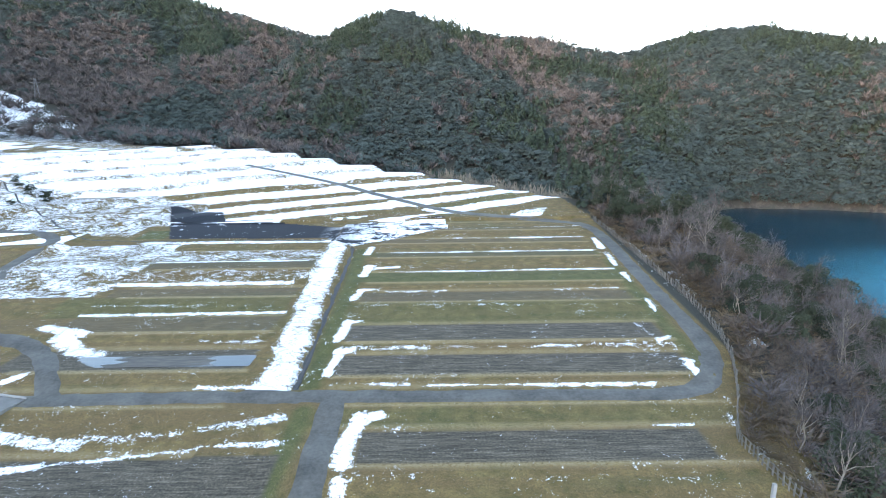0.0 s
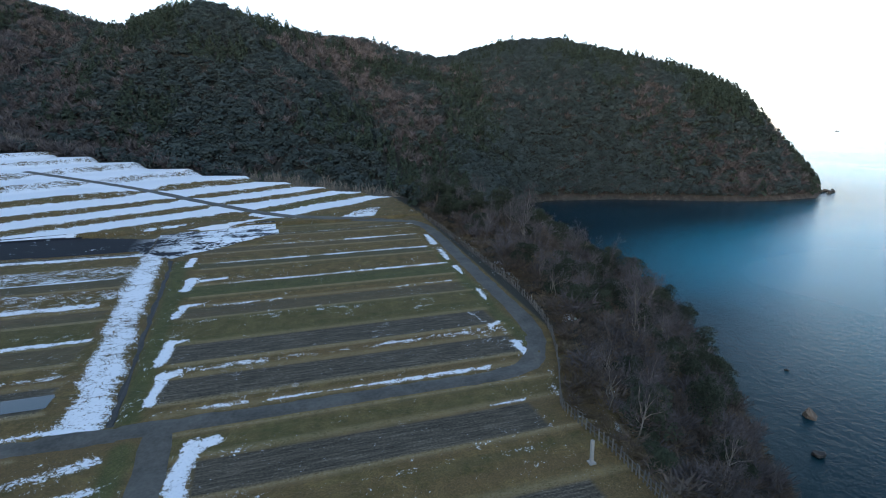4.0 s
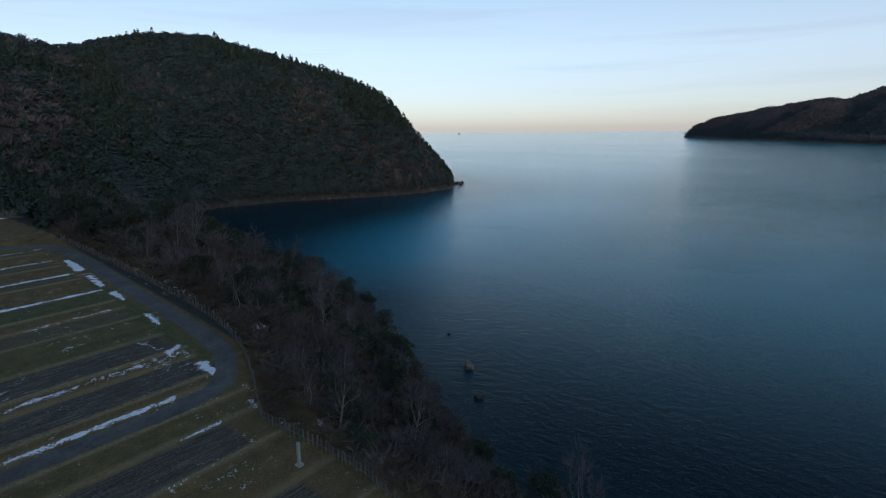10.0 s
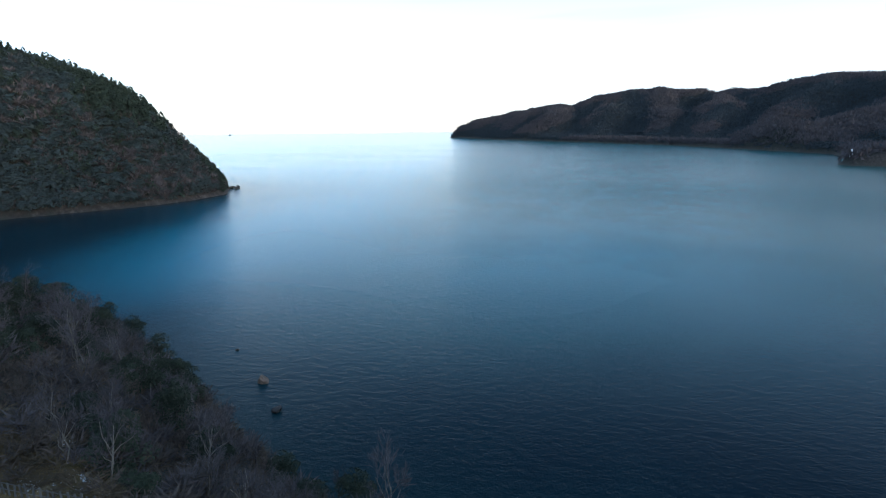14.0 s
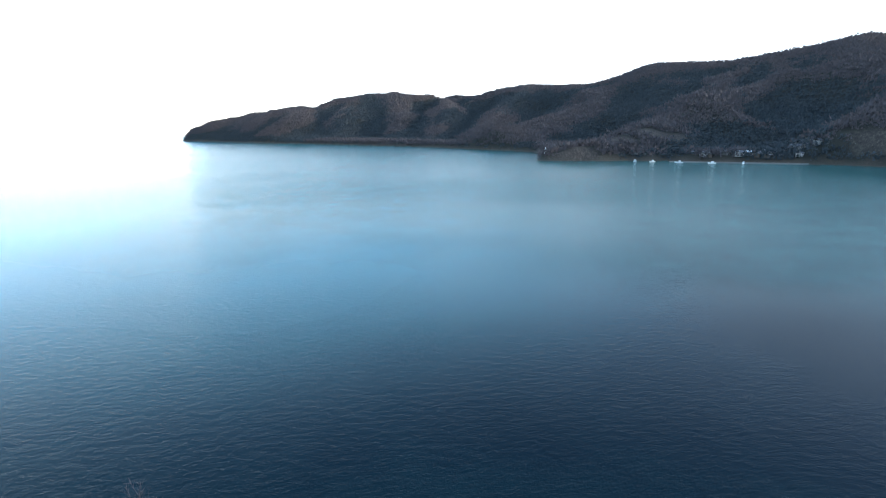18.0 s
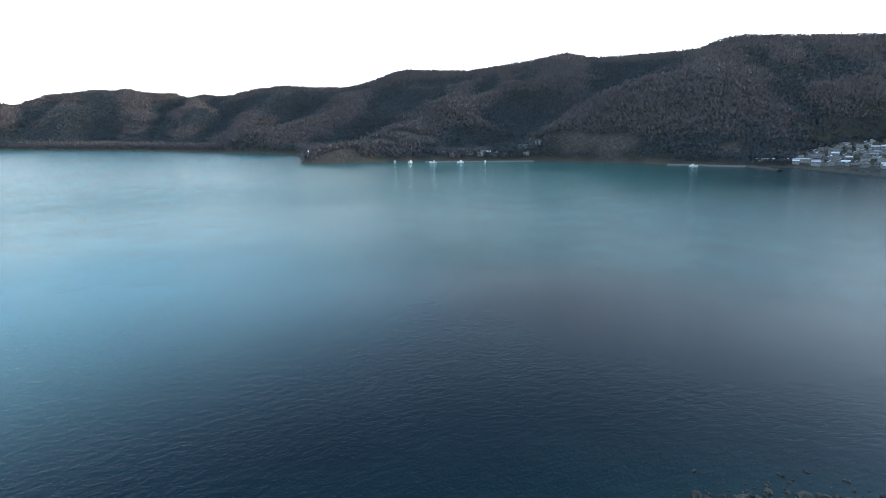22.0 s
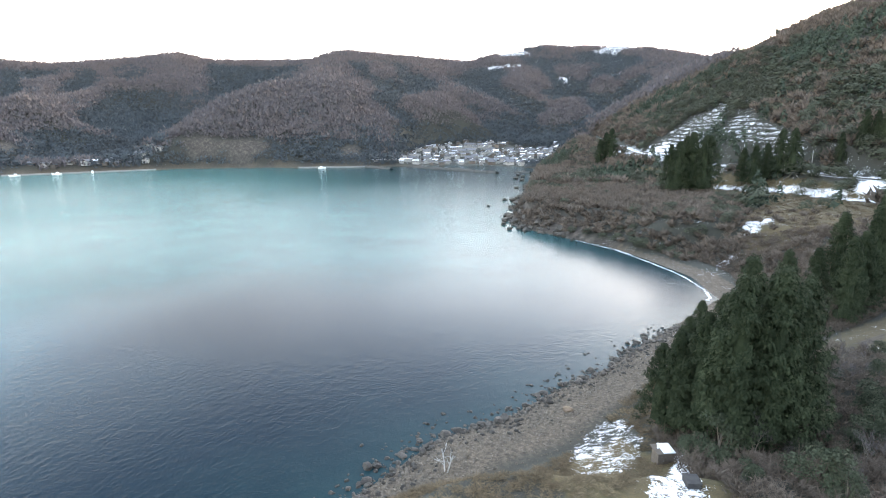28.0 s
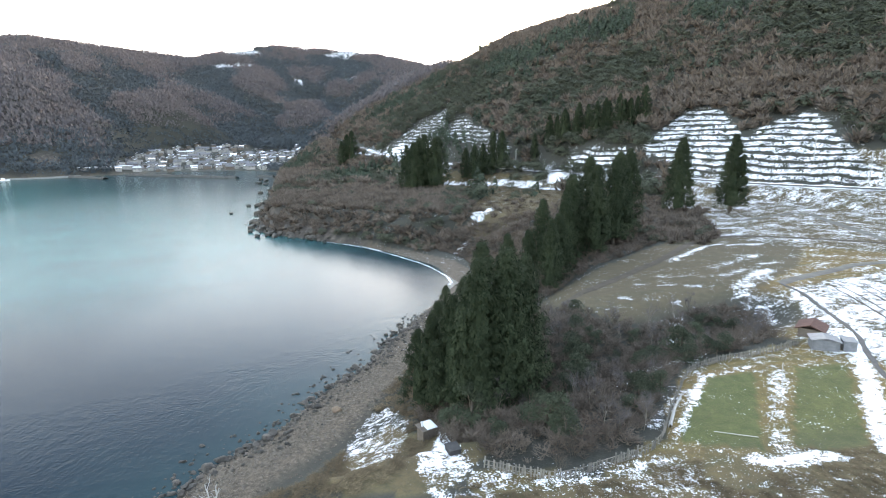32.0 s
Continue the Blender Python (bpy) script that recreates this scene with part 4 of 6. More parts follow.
def ribbon(name, pts, width, mat, lift, label, category, step=1.2, thick=0.12, across=4, kind="structure", level=None, edge=0.16):
    """A road or ditch that lies on the ground."""
    line = path_points(pts, step)
    rng = random.Random(len(pts) * 7 + int(width * 10))
    bm = bmesh.new()
    rows = []
    for i, p in enumerate(line):
        t_ = (line[min(i + 1, len(line) - 1)] - line[max(i - 1, 0)]).normalized()
        side = Vector((t_.y, -t_.x))
        row = []
        for j in range(across + 1):
            u = j / across - 0.5
            q = p + side * (u * width + (rng.uniform(-edge, edge) if j in (0, across) else 0))
            z = ground_z(q.x, q.y) if level is None else level
            row.append(bm.verts.new((q.x, q.y, z + lift - (thick * 0.6 if j in (0, across) else 0))))
        rows.append(row)
    for a, b in zip(rows, rows[1:]):
        for j in range(across):
            bm.faces.new((a[j], a[j + 1], b[j + 1], b[j]))
    bmesh.ops.recalc_face_normals(bm, faces=bm.faces)
    me = bpy.data.meshes.new(name)
    bm.to_mesh(me)
    bm.free()
    if me.polygons and me.polygons[0].normal.z < 0:
        me.flip_normals()
    me.materials.append(mat)
    return tagged(new(name, me), label, category, kind=kind)


ribbon("road", [(-44, 49.4), (-34, 49.6), (-22, 49.8), (-12, 49.7), (0, 49.5), (12, 49.5), (21, 49.4), (26, 50.7), (29, 54.5), (30.7, 60), (31.0, 70),
                (31.1, 84), (31.4, 100), (30.6, 110), (27.6, 115.5), (20, 119), (10, 122.3), (0, 127.6), (-16, 144), (-36, 166.5), (-73, 201.5)], 2.5,
       m_asphalt, 0.065, "narrow cracked asphalt farm road with damp patches", "road")
ribbon("road", [(-11.2, 49), (-11.2, 45), (-11.0, 38), (-10.6, 30), (-9, 18)], 2.6, m_asphalt, 0.08, "asphalt farm track branching off the field road", "road")
ribbon("road", [(-40.5, 49.8), (-43, 53.5), (-47, 58.5), (-52, 62), (-60, 64)], 2.4, m_asphalt, 0.07, "curving asphalt lane beside the paddy", "road")
ribbon("road", [(-72, 83), (-75.5, 90), (-77.5, 100), (-79, 106.5), (-84, 110.5), (-98, 114.5), (-130, 118)], 2.4, m_asphalt, 0.07, "asphalt lane bending through the snowy fields", "road")
ribbon("path", [(-150, 182), (-120, 150), (-101, 132), (-80, 112.6), (-72, 107.8), (-56, 106.4), (-24, 105.6)], 0.5, m_drain, 0.05, "dark wet drainage ditch along the field edge", "ditch")
ribbon("ditch", [(-15.7, 51.4), (-15.9, 60), (-16.4, 74), (-17.0, 96), (-17.6, 99)], 0.55, m_drain, 0.10, "dark concrete drain beside the snowy channel", "ditch")
ribbon("road", COAST_ROAD, 6.0, m_asphalt, 0.25, "two-lane coast road below the terraces", "road", step=6)
ribbon("road", [(-37, -91.5), (-44, -95.5), (-52, -100.5), (-60, -106), (-69.5, -112.2), (-86, -125), (-99, -128.4), (-112, -121.5), (-126, -109), (-150, -90)], 2.0, m_track, 0.12, "dark farm track curving through the brown fields", "road")
ribbon("road", [(-80.5, -89), (-95, -92.8), (-111, -94.6), (-140, -80)], 2.2, m_asphalt, 0.07, "narrow lane between snowy fields", "road")
ribbon("road", [(-80.5, -89), (-79.5, -81), (-73.5, -67), (-66, -56), (-60, -46)], 0.7, m_drain, 0.08, "dark ditch beside the snowy field", "ditch")
for off in (3.5, 5.2, 8.0, 9.8, 13.0, 14.6, 18.0):
    ribbon("wheel_track", [(-84 - off, -86 + 0.2 * off), (-81 - off, -76), (-76 - off, -64), (-69 - off, -53), (-62 - off, -43)], 0.32, m_track, 0.04,
           "dark muddy wheel track through the snowy field", "track", step=1.6, thick=0.0, across=2, edge=0.1)
ribbon("road", [(-118, -147), (-128, -150), (-140.9, -150.4), (-137, -136), (-129, -111)], 2.4, m_asphalt, 0.07, "lane that joins the coast road", "road")


def draped(name, poly, step, lift, mat, label, category, level=None):
    """A sheet that follows the ground inside an outline."""
    xs = [p[0] for p in poly]
    ys = [p[1] for p in poly]
    X, Y = np.meshgrid(np.arange(min(xs), max(xs) + step, step), np.arange(min(ys), max(ys) + step, step))
    Z = lookup(GZ, X.ravel(), Y.ravel()).reshape(X.shape) + lift if level is None else np.full(X.shape, level)
    ok_ = inside(X, Y, poly)
    ids = np.arange(X.size).reshape(X.shape)
    q = np.stack([ids[:-1, :-1], ids[:-1, 1:], ids[1:, 1:], ids[1:, :-1]], -1)
    q = q[ok_[:-1, :-1] & ok_[1:, :-1] & ok_[:-1, 1:] & ok_[1:, 1:]]
    u_, inv = np.unique(q.ravel(), return_inverse=True)
    v = np.stack([X.ravel(), Y.ravel(), Z.ravel()], -1)[u_]
    return tagged(new(name, mesh_from(name, v, None, mat, (), True, inv.reshape(-1, 4))), label, category, kind="structure")


draped("ground_sheet", [(-56.5, 107.6), (-69, 134.5), (-52.5, 127), (-49, 120.3), (-36.5, 119.3), (-22.9, 115.2), (0.2, 121), (1.2, 110.5), (-9.6, 104), (-17.4, 99.2), (-21.7, 103.6), (-24, 107)],
       0.45, 0.07, m_sheet, "black plastic ground sheet dusted with snow on a field", "ground sheet")
draped("paddy_water", [(-42.4, 57.3), (-39.6, 55.5), (-21.8, 55.2), (-21.4, 59.6), (-42.6, 59.8)], 0.3, 0, m_paddy, "shallow meltwater standing in a paddy", "water",
       level=rise(57.45) + 0.015)

# ---- woods ----
def ico(sub):
    bm = bmesh.new()
    bmesh.ops.create_icosphere(bm, subdivisions=sub, radius=1)
    v = np.array([p.co[:] for p in bm.verts])
    f = np.array([[p.index for p in q.verts] for q in bm.faces])
    bm.free()
    return v, f


ICO1, ICO2, ICO3 = ico(1), ico(2), ico(3)


def crown_shape(seed, base=ICO2, lump=0.35):
    """A round, lumpy crown without its underside; 1 wide, 1 high, from the ground up."""
    g = np.random.default_rng(seed)
    v, f = base
    v = v.copy()
    lobes = g.normal(size=(9, 3))
    lobes /= np.linalg.norm(lobes, axis=1)[:, None]
    bulge = np.maximum(0, (v @ lobes.T) - 0.72).max(1) * 1.5
    v *= (1 - lump + bulge + g.uniform(0, lump, len(v)))[:, None]
    v[:, 2] = v[:, 2] * 0.5 + 0.46
    f = f[v[f].mean(1)[:, 2] > 0.12]
    return v * [0.56, 0.56, 1], f


def conifer_shape(seed, tufts=52):
    """A narrow crown of drooping tufts."""
    g = np.random.default_rng(seed)
    u = g.uniform(0, 1, tufts) ** 0.8
    a = g.uniform(0, 2 * math.pi, tufts)
    out = np.stack([np.cos(a), np.sin(a), np.zeros(tufts)], -1)
    side = np.stack([-np.sin(a), np.cos(a), np.zeros(tufts)], -1) + g.normal(0, 0.25, (tufts, 3))
    r = 0.34 * (1 - u ** 1.4) ** 0.8 * g.uniform(0.45, 1.0, tufts)
    p = out * r[:, None] + np.stack([u * 0, u * 0, 0.12 + 0.84 * u], -1)
    s = (0.12 * g.uniform(0.7, 1.3, tufts) * (1.2 - 0.6 * u))[:, None]
    v = np.stack([p - side * s * 0.8, p + side * s * 0.8, p + out * s * 0.9 - [0, 0, 1] * s * g.uniform(0.6, 1.4, (tufts, 1))], 1).reshape(-1, 3)
    return v, np.arange(tufts * 3).reshape(-1, 3)


def bare_shape(seed, twigs=32, spread=0.5, thin=1.0):
    """A leafless crown: thin limbs that fan out from the stem."""
    g = np.random.default_rng(seed)
    vs, fs = [], []
    for i in range(twigs):
        a, up = g.uniform(0, 2 * math.pi), g.uniform(0.25, 1.0)
        root = np.array([g.normal() * 0.05, g.normal() * 0.05, g.uniform(0.05, 0.45)])
        tip = np.array([math.cos(a) * spread * math.sqrt(1 - up * up * 0.85), math.sin(a) * spread * math.sqrt(1 - up * up * 0.85), 0.35 + 0.6 * up])
        tip *= g.uniform(0.75, 1.05)
        side = np.cross(tip - root, g.normal(size=3))
        side *= thin * g.uniform(0.03, 0.075) / np.linalg.norm(side)
        o = len(vs)
        m = root + (tip - root) * 0.45 + g.normal(size=3) * 0.05
        vs += [m + side, m - side, tip] if i % 3 else [root + side * 0.6, root - side * 0.6, tip]
        fs += [[o, o + 1, o + 2]]
    return np.array(vs), np.array(fs)


def scatter(name, shapes, x, y, z, wide, tall, mat, seed, label, category, soft=False):
    """Many small trees in one mesh."""
    g = np.random.default_rng(seed)
    which = g.integers(0, len(shapes), len(x))
    vv, ff, o = [], [], 0
    for i, (sv, sf) in enumerate(shapes):
        m = np.where(which == i)[0]
        if not len(m):
            continue
        a = g.uniform(0, 2 * math.pi, len(m))[:, None]
        px = (sv[None, :, 0] * np.cos(a) - sv[None, :, 1] * np.sin(a)) * wide[m][:, None] + x[m][:, None]
        py = (sv[None, :, 0] * np.sin(a) + sv[None, :, 1] * np.cos(a)) * wide[m][:, None] + y[m][:, None]
        pz = sv[None, :, 2] * tall[m][:, None] + z[m][:, None]
        vv.append(np.stack([px, py, pz], -1).reshape(-1, 3))
        ff.append((sf[None] + (np.arange(len(m)) * len(sv))[:, None, None] + o).reshape(-1, 3))
        o += len(m) * len(sv)
    ob = new(name, mesh_from(name, np.concatenate(vv), np.concatenate(ff), mat, (), soft))
    return tagged(ob, label, category, kind="stuff")


def slope_up(x, y):
    e = 4.0
    return np.hypot(lookup(GZ, x + e, y) - lookup(GZ, x - e, y), lookup(GZ, x, y + e) - lookup(GZ, x, y - e)) / (2 * e)


def seen_from_spot(x, y, z, slack):
    """Whether the ground between the hovering spot and a place stays below the line of sight."""
    ok = np.ones(len(x), bool)
    for u in np.linspace(0.3, 0.97, 26):
        ok &= lookup(GZ, x * u, y * u) < EYE_Z + (z + slack - EYE_Z) * u
    return ok


def wood_places(az0, az1, r0, r1, spacing, seed):
    """Evenly strewn places within a sector, each a little off its row."""
    g = np.random.default_rng(seed)
    a = np.radians(np.linspace(az0, az1, 40))
    px = np.concatenate([r0 * np.sin(a), r1 * np.sin(a)])
    py = np.concatenate([r0 * np.cos(a), r1 * np.cos(a)])
    x, y = np.meshgrid(np.arange(px.min(), px.max(), spacing), np.arange(py.min(), py.max(), spacing))
    x = x + spacing * 0.5 * (np.arange(x.shape[0]) % 2)[:, None]
    x, y = x.ravel() + g.normal(0, spacing * 0.33, x.size), y.ravel() + g.normal(0, spacing * 0.33, x.size)
    r, b = np.hypot(x, y), (np.degrees(np.arctan2(x, y)) - az0) % 360
    ok = (r > r0) & (r < r1) & (b < az1 - az0)
    x, y = x[ok], y[ok]
    return x, y, lookup(GZ, x, y)


def leafy_shape(seed, leaves=124, size=0.094):
    """A full, lobed crown of leaf faces, from near the ground up."""
    g = np.random.default_rng(seed)
    lobes = g.normal(size=(7, 3))
    lobes /= np.linalg.norm(lobes, axis=1)[:, None]
    d = g.normal(size=(leaves, 3))
    d[:, 2] += 0.25
    d /= np.linalg.norm(d, axis=1)[:, None]
    d[:, 2] = np.where(d[:, 2] < -0.55, -d[:, 2], d[:, 2])
    far_out = 0.74 + 0.5 * np.maximum(0, (d @ lobes.T) - 0.55).max(1) * 1.3
    p = d * [0.47, 0.47, 0.46] * (far_out * g.uniform(0.62, 1.08, leaves))[:, None] + [0, 0, 0.44]
    n = d + g.normal(0, 0.45, (leaves, 3)) + [0, 0, 0.25]
    u = np.cross(n, g.normal(size=(leaves, 3)))
    u /= np.linalg.norm(u, axis=1)[:, None]
    w = np.cross(n, u)
    w /= np.linalg.norm(w, axis=1)[:, None]
    s = (size * g.uniform(0.6, 1.3, leaves))[:, None]
    v = np.stack([p - u * s, p + w * s * 1.1, p + u * s], 1).reshape(-1, 3)
    return v, np.arange(leaves * 3).reshape(-1, 3)


evergreen_shapes = [leafy_shape(i) for i in range(8)]
fine_leafy = [leafy_shape(30 + i, 190, 0.072) for i in range(6)]


def far_shape(seed, upright):
    """A soft crown of small ragged faces, as a far wood shows it."""
    g = np.random.default_rng(seed)
    n = 16
    p = np.stack([g.normal(0, 0.33, n), g.normal(0, 0.33, n), g.uniform(0.0, 0.75, n)], -1)
    u = g.normal(size=(n, 3)) * [1, 1, 0.35]
    u *= (g.uniform(0.10, 0.17, n) / np.linalg.norm(u, axis=1))[:, None]
    top = np.stack([g.normal(0, 0.10, n), g.normal(0, 0.10, n), g.uniform(0.16, 0.30, n) * upright], -1)
    v = np.stack([p - u, p + u, p + top], 1).reshape(-1, 3)
    return v, np.arange(n * 3).reshape(-1, 3)


small_shapes = [far_shape(40 + i, 1.0) for i in range(6)]
brush_shapes = [far_shape(140 + i, 1.5) for i in range(6)]
conifer_shapes = [conifer_shape(i) for i in range(6)]


def fuzzy_shape(seed):
    """A bare crown: a low tangle with finer twigs standing out of it."""
    (a, fa), (b, fb) = bare_shape(seed + 60, 14, 0.58, 1.7), bare_shape(seed, 38, 0.54, 1.05)
    return np.concatenate([a * [1, 1, 0.7], b]), np.concatenate([fa, fb + len(a)])


bare_shapes = [fuzzy_shape(i) for i in range(6)]

VILLAGE = [(262, -650), (285, -700), (300, -760), (285, -868), (240, -908), (141, -916), (88, -892), (72, -800), (78, -690), (130, -680)]
OPEN = [NORTH_FIELDS, SOUTH_FIELDS, ROADSIDE, *TERRACES, BEACH]


def plant(az0, az1, r0, r1, spacing, seed, size, far=False, more=0.0, con_from=0.66, patches=(), twigs=None, leaves=None):
    x, y, z = wood_places(az0, az1, r0, r1, spacing, seed)
    d = lookup(GD, x, y)
    ok = (d > 1.0) & (z > 1.0)
    if far:
        ok &= (lookup(rock, x, y) < 0.4) & (lookup(snow, x, y) < 0.4)
    for poly in OPEN:
        ok &= ~inside(x, y, poly)
    ok &= line_dist(x, y, COAST_ROAD)[0] > 7
    ok &= ~inside(x, y, VILLAGE)
    ok &= ~inside(x, y, BROWN_SLOPE) | (np.random.default_rng(seed + 8).random(len(x)) < 0.14)
    ok &= ~inside(x, y, SNOW_SLOPE) | (np.random.default_rng(seed + 7).random(len(x)) < 0.22)
    ok &= seen_from_spot(x, y, z, size * 1.3)
    x, y, z = x[ok], y[ok], z[ok]
    g = np.random.default_rng(seed + 1)
    kind = fbm(x, y, 90 if not far else 260, 3) + g.normal(0, 0.10, len(x)) + more
    if far:
        e = 80.0
        proud = z - (lookup(GZ, x + e, y) + lookup(GZ, x - e, y) + lookup(GZ, x, y + e) + lookup(GZ, x, y - e)) / 4
        kind = 0.50 - proud / 22.0 + (fbm(x, y, 200, 3) - 0.5) * 0.5 + g.normal(0, 0.06, len(x)) + more
    con = fbm(x + 900, y + 300, 70 if not far else 200, 3) + g.normal(0, 0.05, len(x)) > con_from
    for poly, what in patches:
        m = inside(x + g.normal(0, 6, len(x)), y + g.normal(0, 6, len(x)), poly) & (g.random(len(x)) < 0.85)
        kind[m] = 0.0 if what == "bare" else 1.0
        con[m] = what == "conifer"
    w = size * g.uniform(0.7, 1.35, len(x))
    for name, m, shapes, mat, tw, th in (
            ("evergreen_wood", (kind > 0.47) & ~con, small_shapes if far else fine_leafy if leaves else evergreen_shapes, m_hazed_green if far else leaves or m_evergreen, 1.35, 1.05),
            ("bare_wood", (kind <= 0.47) & ~con, brush_shapes if far else bare_shapes, m_hazed_bare if far else twigs or m_bare, 1.35, 1.1),
            ("conifer_wood", con, small_shapes if far else conifer_shapes, m_hazed_green if far else m_hill_conifer, 1.15, 1.4)):
        if m.any():
            scatter(name, shapes, x[m], y[m], z[m] - 0.5, w[m] * tw, w[m] * th, mat, seed + 2,
                    {"evergreen_wood": "dense dark evergreen wood on the hillside", "bare_wood": "leafless grey-brown winter wood on the slope",
                     "conifer_wood": "dark green conifers among the hillside wood"}[name], "wood")


# leafless bands and stands of conifers on the near hills
PATCHES = [([(-250, 318), (-130, 274), (-72, 247), (-20, 200), (34, 148), (52, 168), (-8, 226), (-52, 272), (-112, 304), (-235, 358)], "bare"),
           ([(-5, 390), (42, 428), (81, 369), (96, 314), (86, 270), (65, 292), (61, 340), (40, 369)], "bare"),
           ([(-340, 455), (-266, 506), (-181, 392), (-227, 332), (-294, 369)], "bare"),
           ([(21, 315), (63, 348), (59, 305), (16, 273)], "conifer"),
           ([(-73, 320), (-40, 322), (-42, 282), (-73, 291)], "conifer"),
           ([(131, 428), (149, 375), (123, 284), (92, 271)], "conifer")]
plant(316, 380, 190, 740, 4.0, 11, 5.8, more=0.05, patches=PATCHES)
plant(380, 414, 190, 560, 2.5, 15, 5.8, more=0.10, con_from=0.72, patches=PATCHES)
plant(192, 242, 235, 660, 4.5, 31, 6.6, more=-0.03, con_from=0.62, twigs=m_brush, leaves=m_olive)
plant(192, 236, 150, 235, 2.4, 33, 2.4, more=-0.30, con_from=9, twigs=m_brush, leaves=m_olive)
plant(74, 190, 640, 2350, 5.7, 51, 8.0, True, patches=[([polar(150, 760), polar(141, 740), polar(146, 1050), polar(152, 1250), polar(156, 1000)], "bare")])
plant(14, 30, 130, 200, 3.6, 71, 4.6)
plant(170, 192, 185, 330, 2.9, 91, 3.4, more=-0.10, con_from=9, twigs=m_brush, leaves=m_olive)
plant(170, 192, 330, 660, 4.6, 93, 6.0, more=-0.04, con_from=0.66, twigs=m_brush, leaves=m_olive)

# ---- things ----
def part(name, bm, material, parent, label=""):
    """One mesh part under a thing or a part."""
    me = bm
    if isinstance(bm, bmesh.types.BMesh):
        me = bpy.data.meshes.new(name)
        bm.to_mesh(me)
        bm.free()
    if not me.materials:
        me.materials.append(material)
    ob = new(name, me)
    ob.parent = parent
    if label:
        ob["label"] = label
    return ob


def thing(name, label, category, group="", at=None):
    ob = new(name)
    ob.empty_display_size = 0.2
    if at is not None:
        ob.matrix_basis = at
    return tagged(ob, label, category, group)


def box(bm, x0, x1, y0, y1, z0, z1, bevel=0.0):
    m = Matrix.Translation(((x0 + x1) / 2, (y0 + y1) / 2, (z0 + z1) / 2)) @ Matrix.Diagonal((x1 - x0, y1 - y0, z1 - z0, 1))
    r = bmesh.ops.create_cube(bm, size=1, matrix=m)
    if bevel:
        es = {e for v in r["verts"] for e in v.link_edges}
        bmesh.ops.bevel(bm, geom=list(es), offset=bevel, segments=1, affect="EDGES")
    return bm


def boxed(*a, bevel=0.0):
    return box(bmesh.new(), *a, bevel=bevel)


def tube(vs, fs, pts, radii, sides=5):
    """Adds a bent tapered tube to lists of vertices and triangles."""
    o = len(vs)
    for i, (p, r) in enumerate(zip(pts, radii)):
        d = (Vector(pts[min(i + 1, len(pts) - 1)]) - Vector(pts[max(i - 1, 0)])).normalized()
        u = d.orthogonal().normalized()
        w = d.cross(u)
        for j in range(sides):
            a = 2 * math.pi * j / sides
            vs.append(tuple(Vector(p) + (u * math.cos(a) + w * math.sin(a)) * r))
    for i in range(len(pts) - 1):
        for j in range(sides):
            a, b = o + i * sides + j, o + i * sides + (j + 1) % sides
            fs.append((a, b, b + sides))
            fs.append((a, b + sides, a + sides))


def tri_mesh(name, vs, fs, mat, shade=False):
    return mesh_from(name, np.array(vs, float), np.array(fs), mat, (), shade)


def limb_tree(g, tall, spread, stems=1, levels=3, kids=4, thick=0.035):
    """Trunk and limbs as tubes, twigs as slivers; returns both sets."""
    tv, tf, cv, cf = [], [], [], []

    def grow(p, d, length, rad, lev):
        mid = p + d * length * 0.5 + Vector(g.normal(0, 0.06, 3)) * length
        end = p + d * length + Vector(g.normal(0, 0.08, 3)) * length
        if lev <= 1:
            tube(tv, tf, [p, mid, end], [rad, rad * 0.75, rad * 0.5], 4 if lev else 5)
        else:
            s = d.orthogonal().normalized() * rad * 1.1
            s.rotate(Matrix.Rotation(g.uniform(0, 6.3), 3, d))
            o = len(cv)
            cv.extend([tuple(p - s), tuple(p + s), tuple(end)])
            cf.append((o, o + 1, o + 2))
            if lev == 2:
                cv.extend([tuple(mid)])
        if lev < levels:
            for i in range(kids + (1 if lev else 2)):
                u = g.uniform(0.35, 1.0)
                base = p + (end - p) * u
                dd = d + Vector(g.normal(0, 0.55, 3)) * spread + Vector((0, 0, 0.25))
                grow(base, dd.normalized(), length * g.uniform(0.42, 0.72), max(0.017, rad * 0.5), lev + 1)

    for i in range(stems):
        lean = Vector((g.normal(0, 0.22 if stems > 1 else 0.07), g.normal(0, 0.22 if stems > 1 else 0.07), 1)).normalized()
        grow(Vector((g.normal(0, 0.12) * (stems > 1), g.normal(0, 0.12) * (stems > 1), -0.3)), lean, tall * g.uniform(0.42, 0.58), tall * thick * (0.55 if stems > 1 else 1) / 1.6, 0)
    return tv, tf, cv, cf


def leaf_cloud(g, centres, radii, count, size, flat=0.75):
    """Small leaf faces over lumps; more on the outside and on top."""
    vs, fs = [], []
    for c_, r_ in zip(centres, radii):
        for i in range(count):
            d = g.normal(size=3)
            d /= np.linalg.norm(d)
            if d[2] < -0.45:
                d[2] *= -1
            p = np.array(c_) + d * r_ * g.uniform(0.72, 1.08) * [1, 1, flat]
            n = d + g.normal(0, 0.55, 3)
            u = np.cross(n, g.normal(size=3))
            u /= np.linalg.norm(u) + 1e-6
            w = np.cross(n, u)
            w /= np.linalg.norm(w) + 1e-6
            s = size * g.uniform(0.6, 1.3)
            o = len(vs)
            vs += [p - u * s, p + w * s * 1.3, p + u * s]
            fs.append((o, o + 1, o + 2))
    return vs, fs


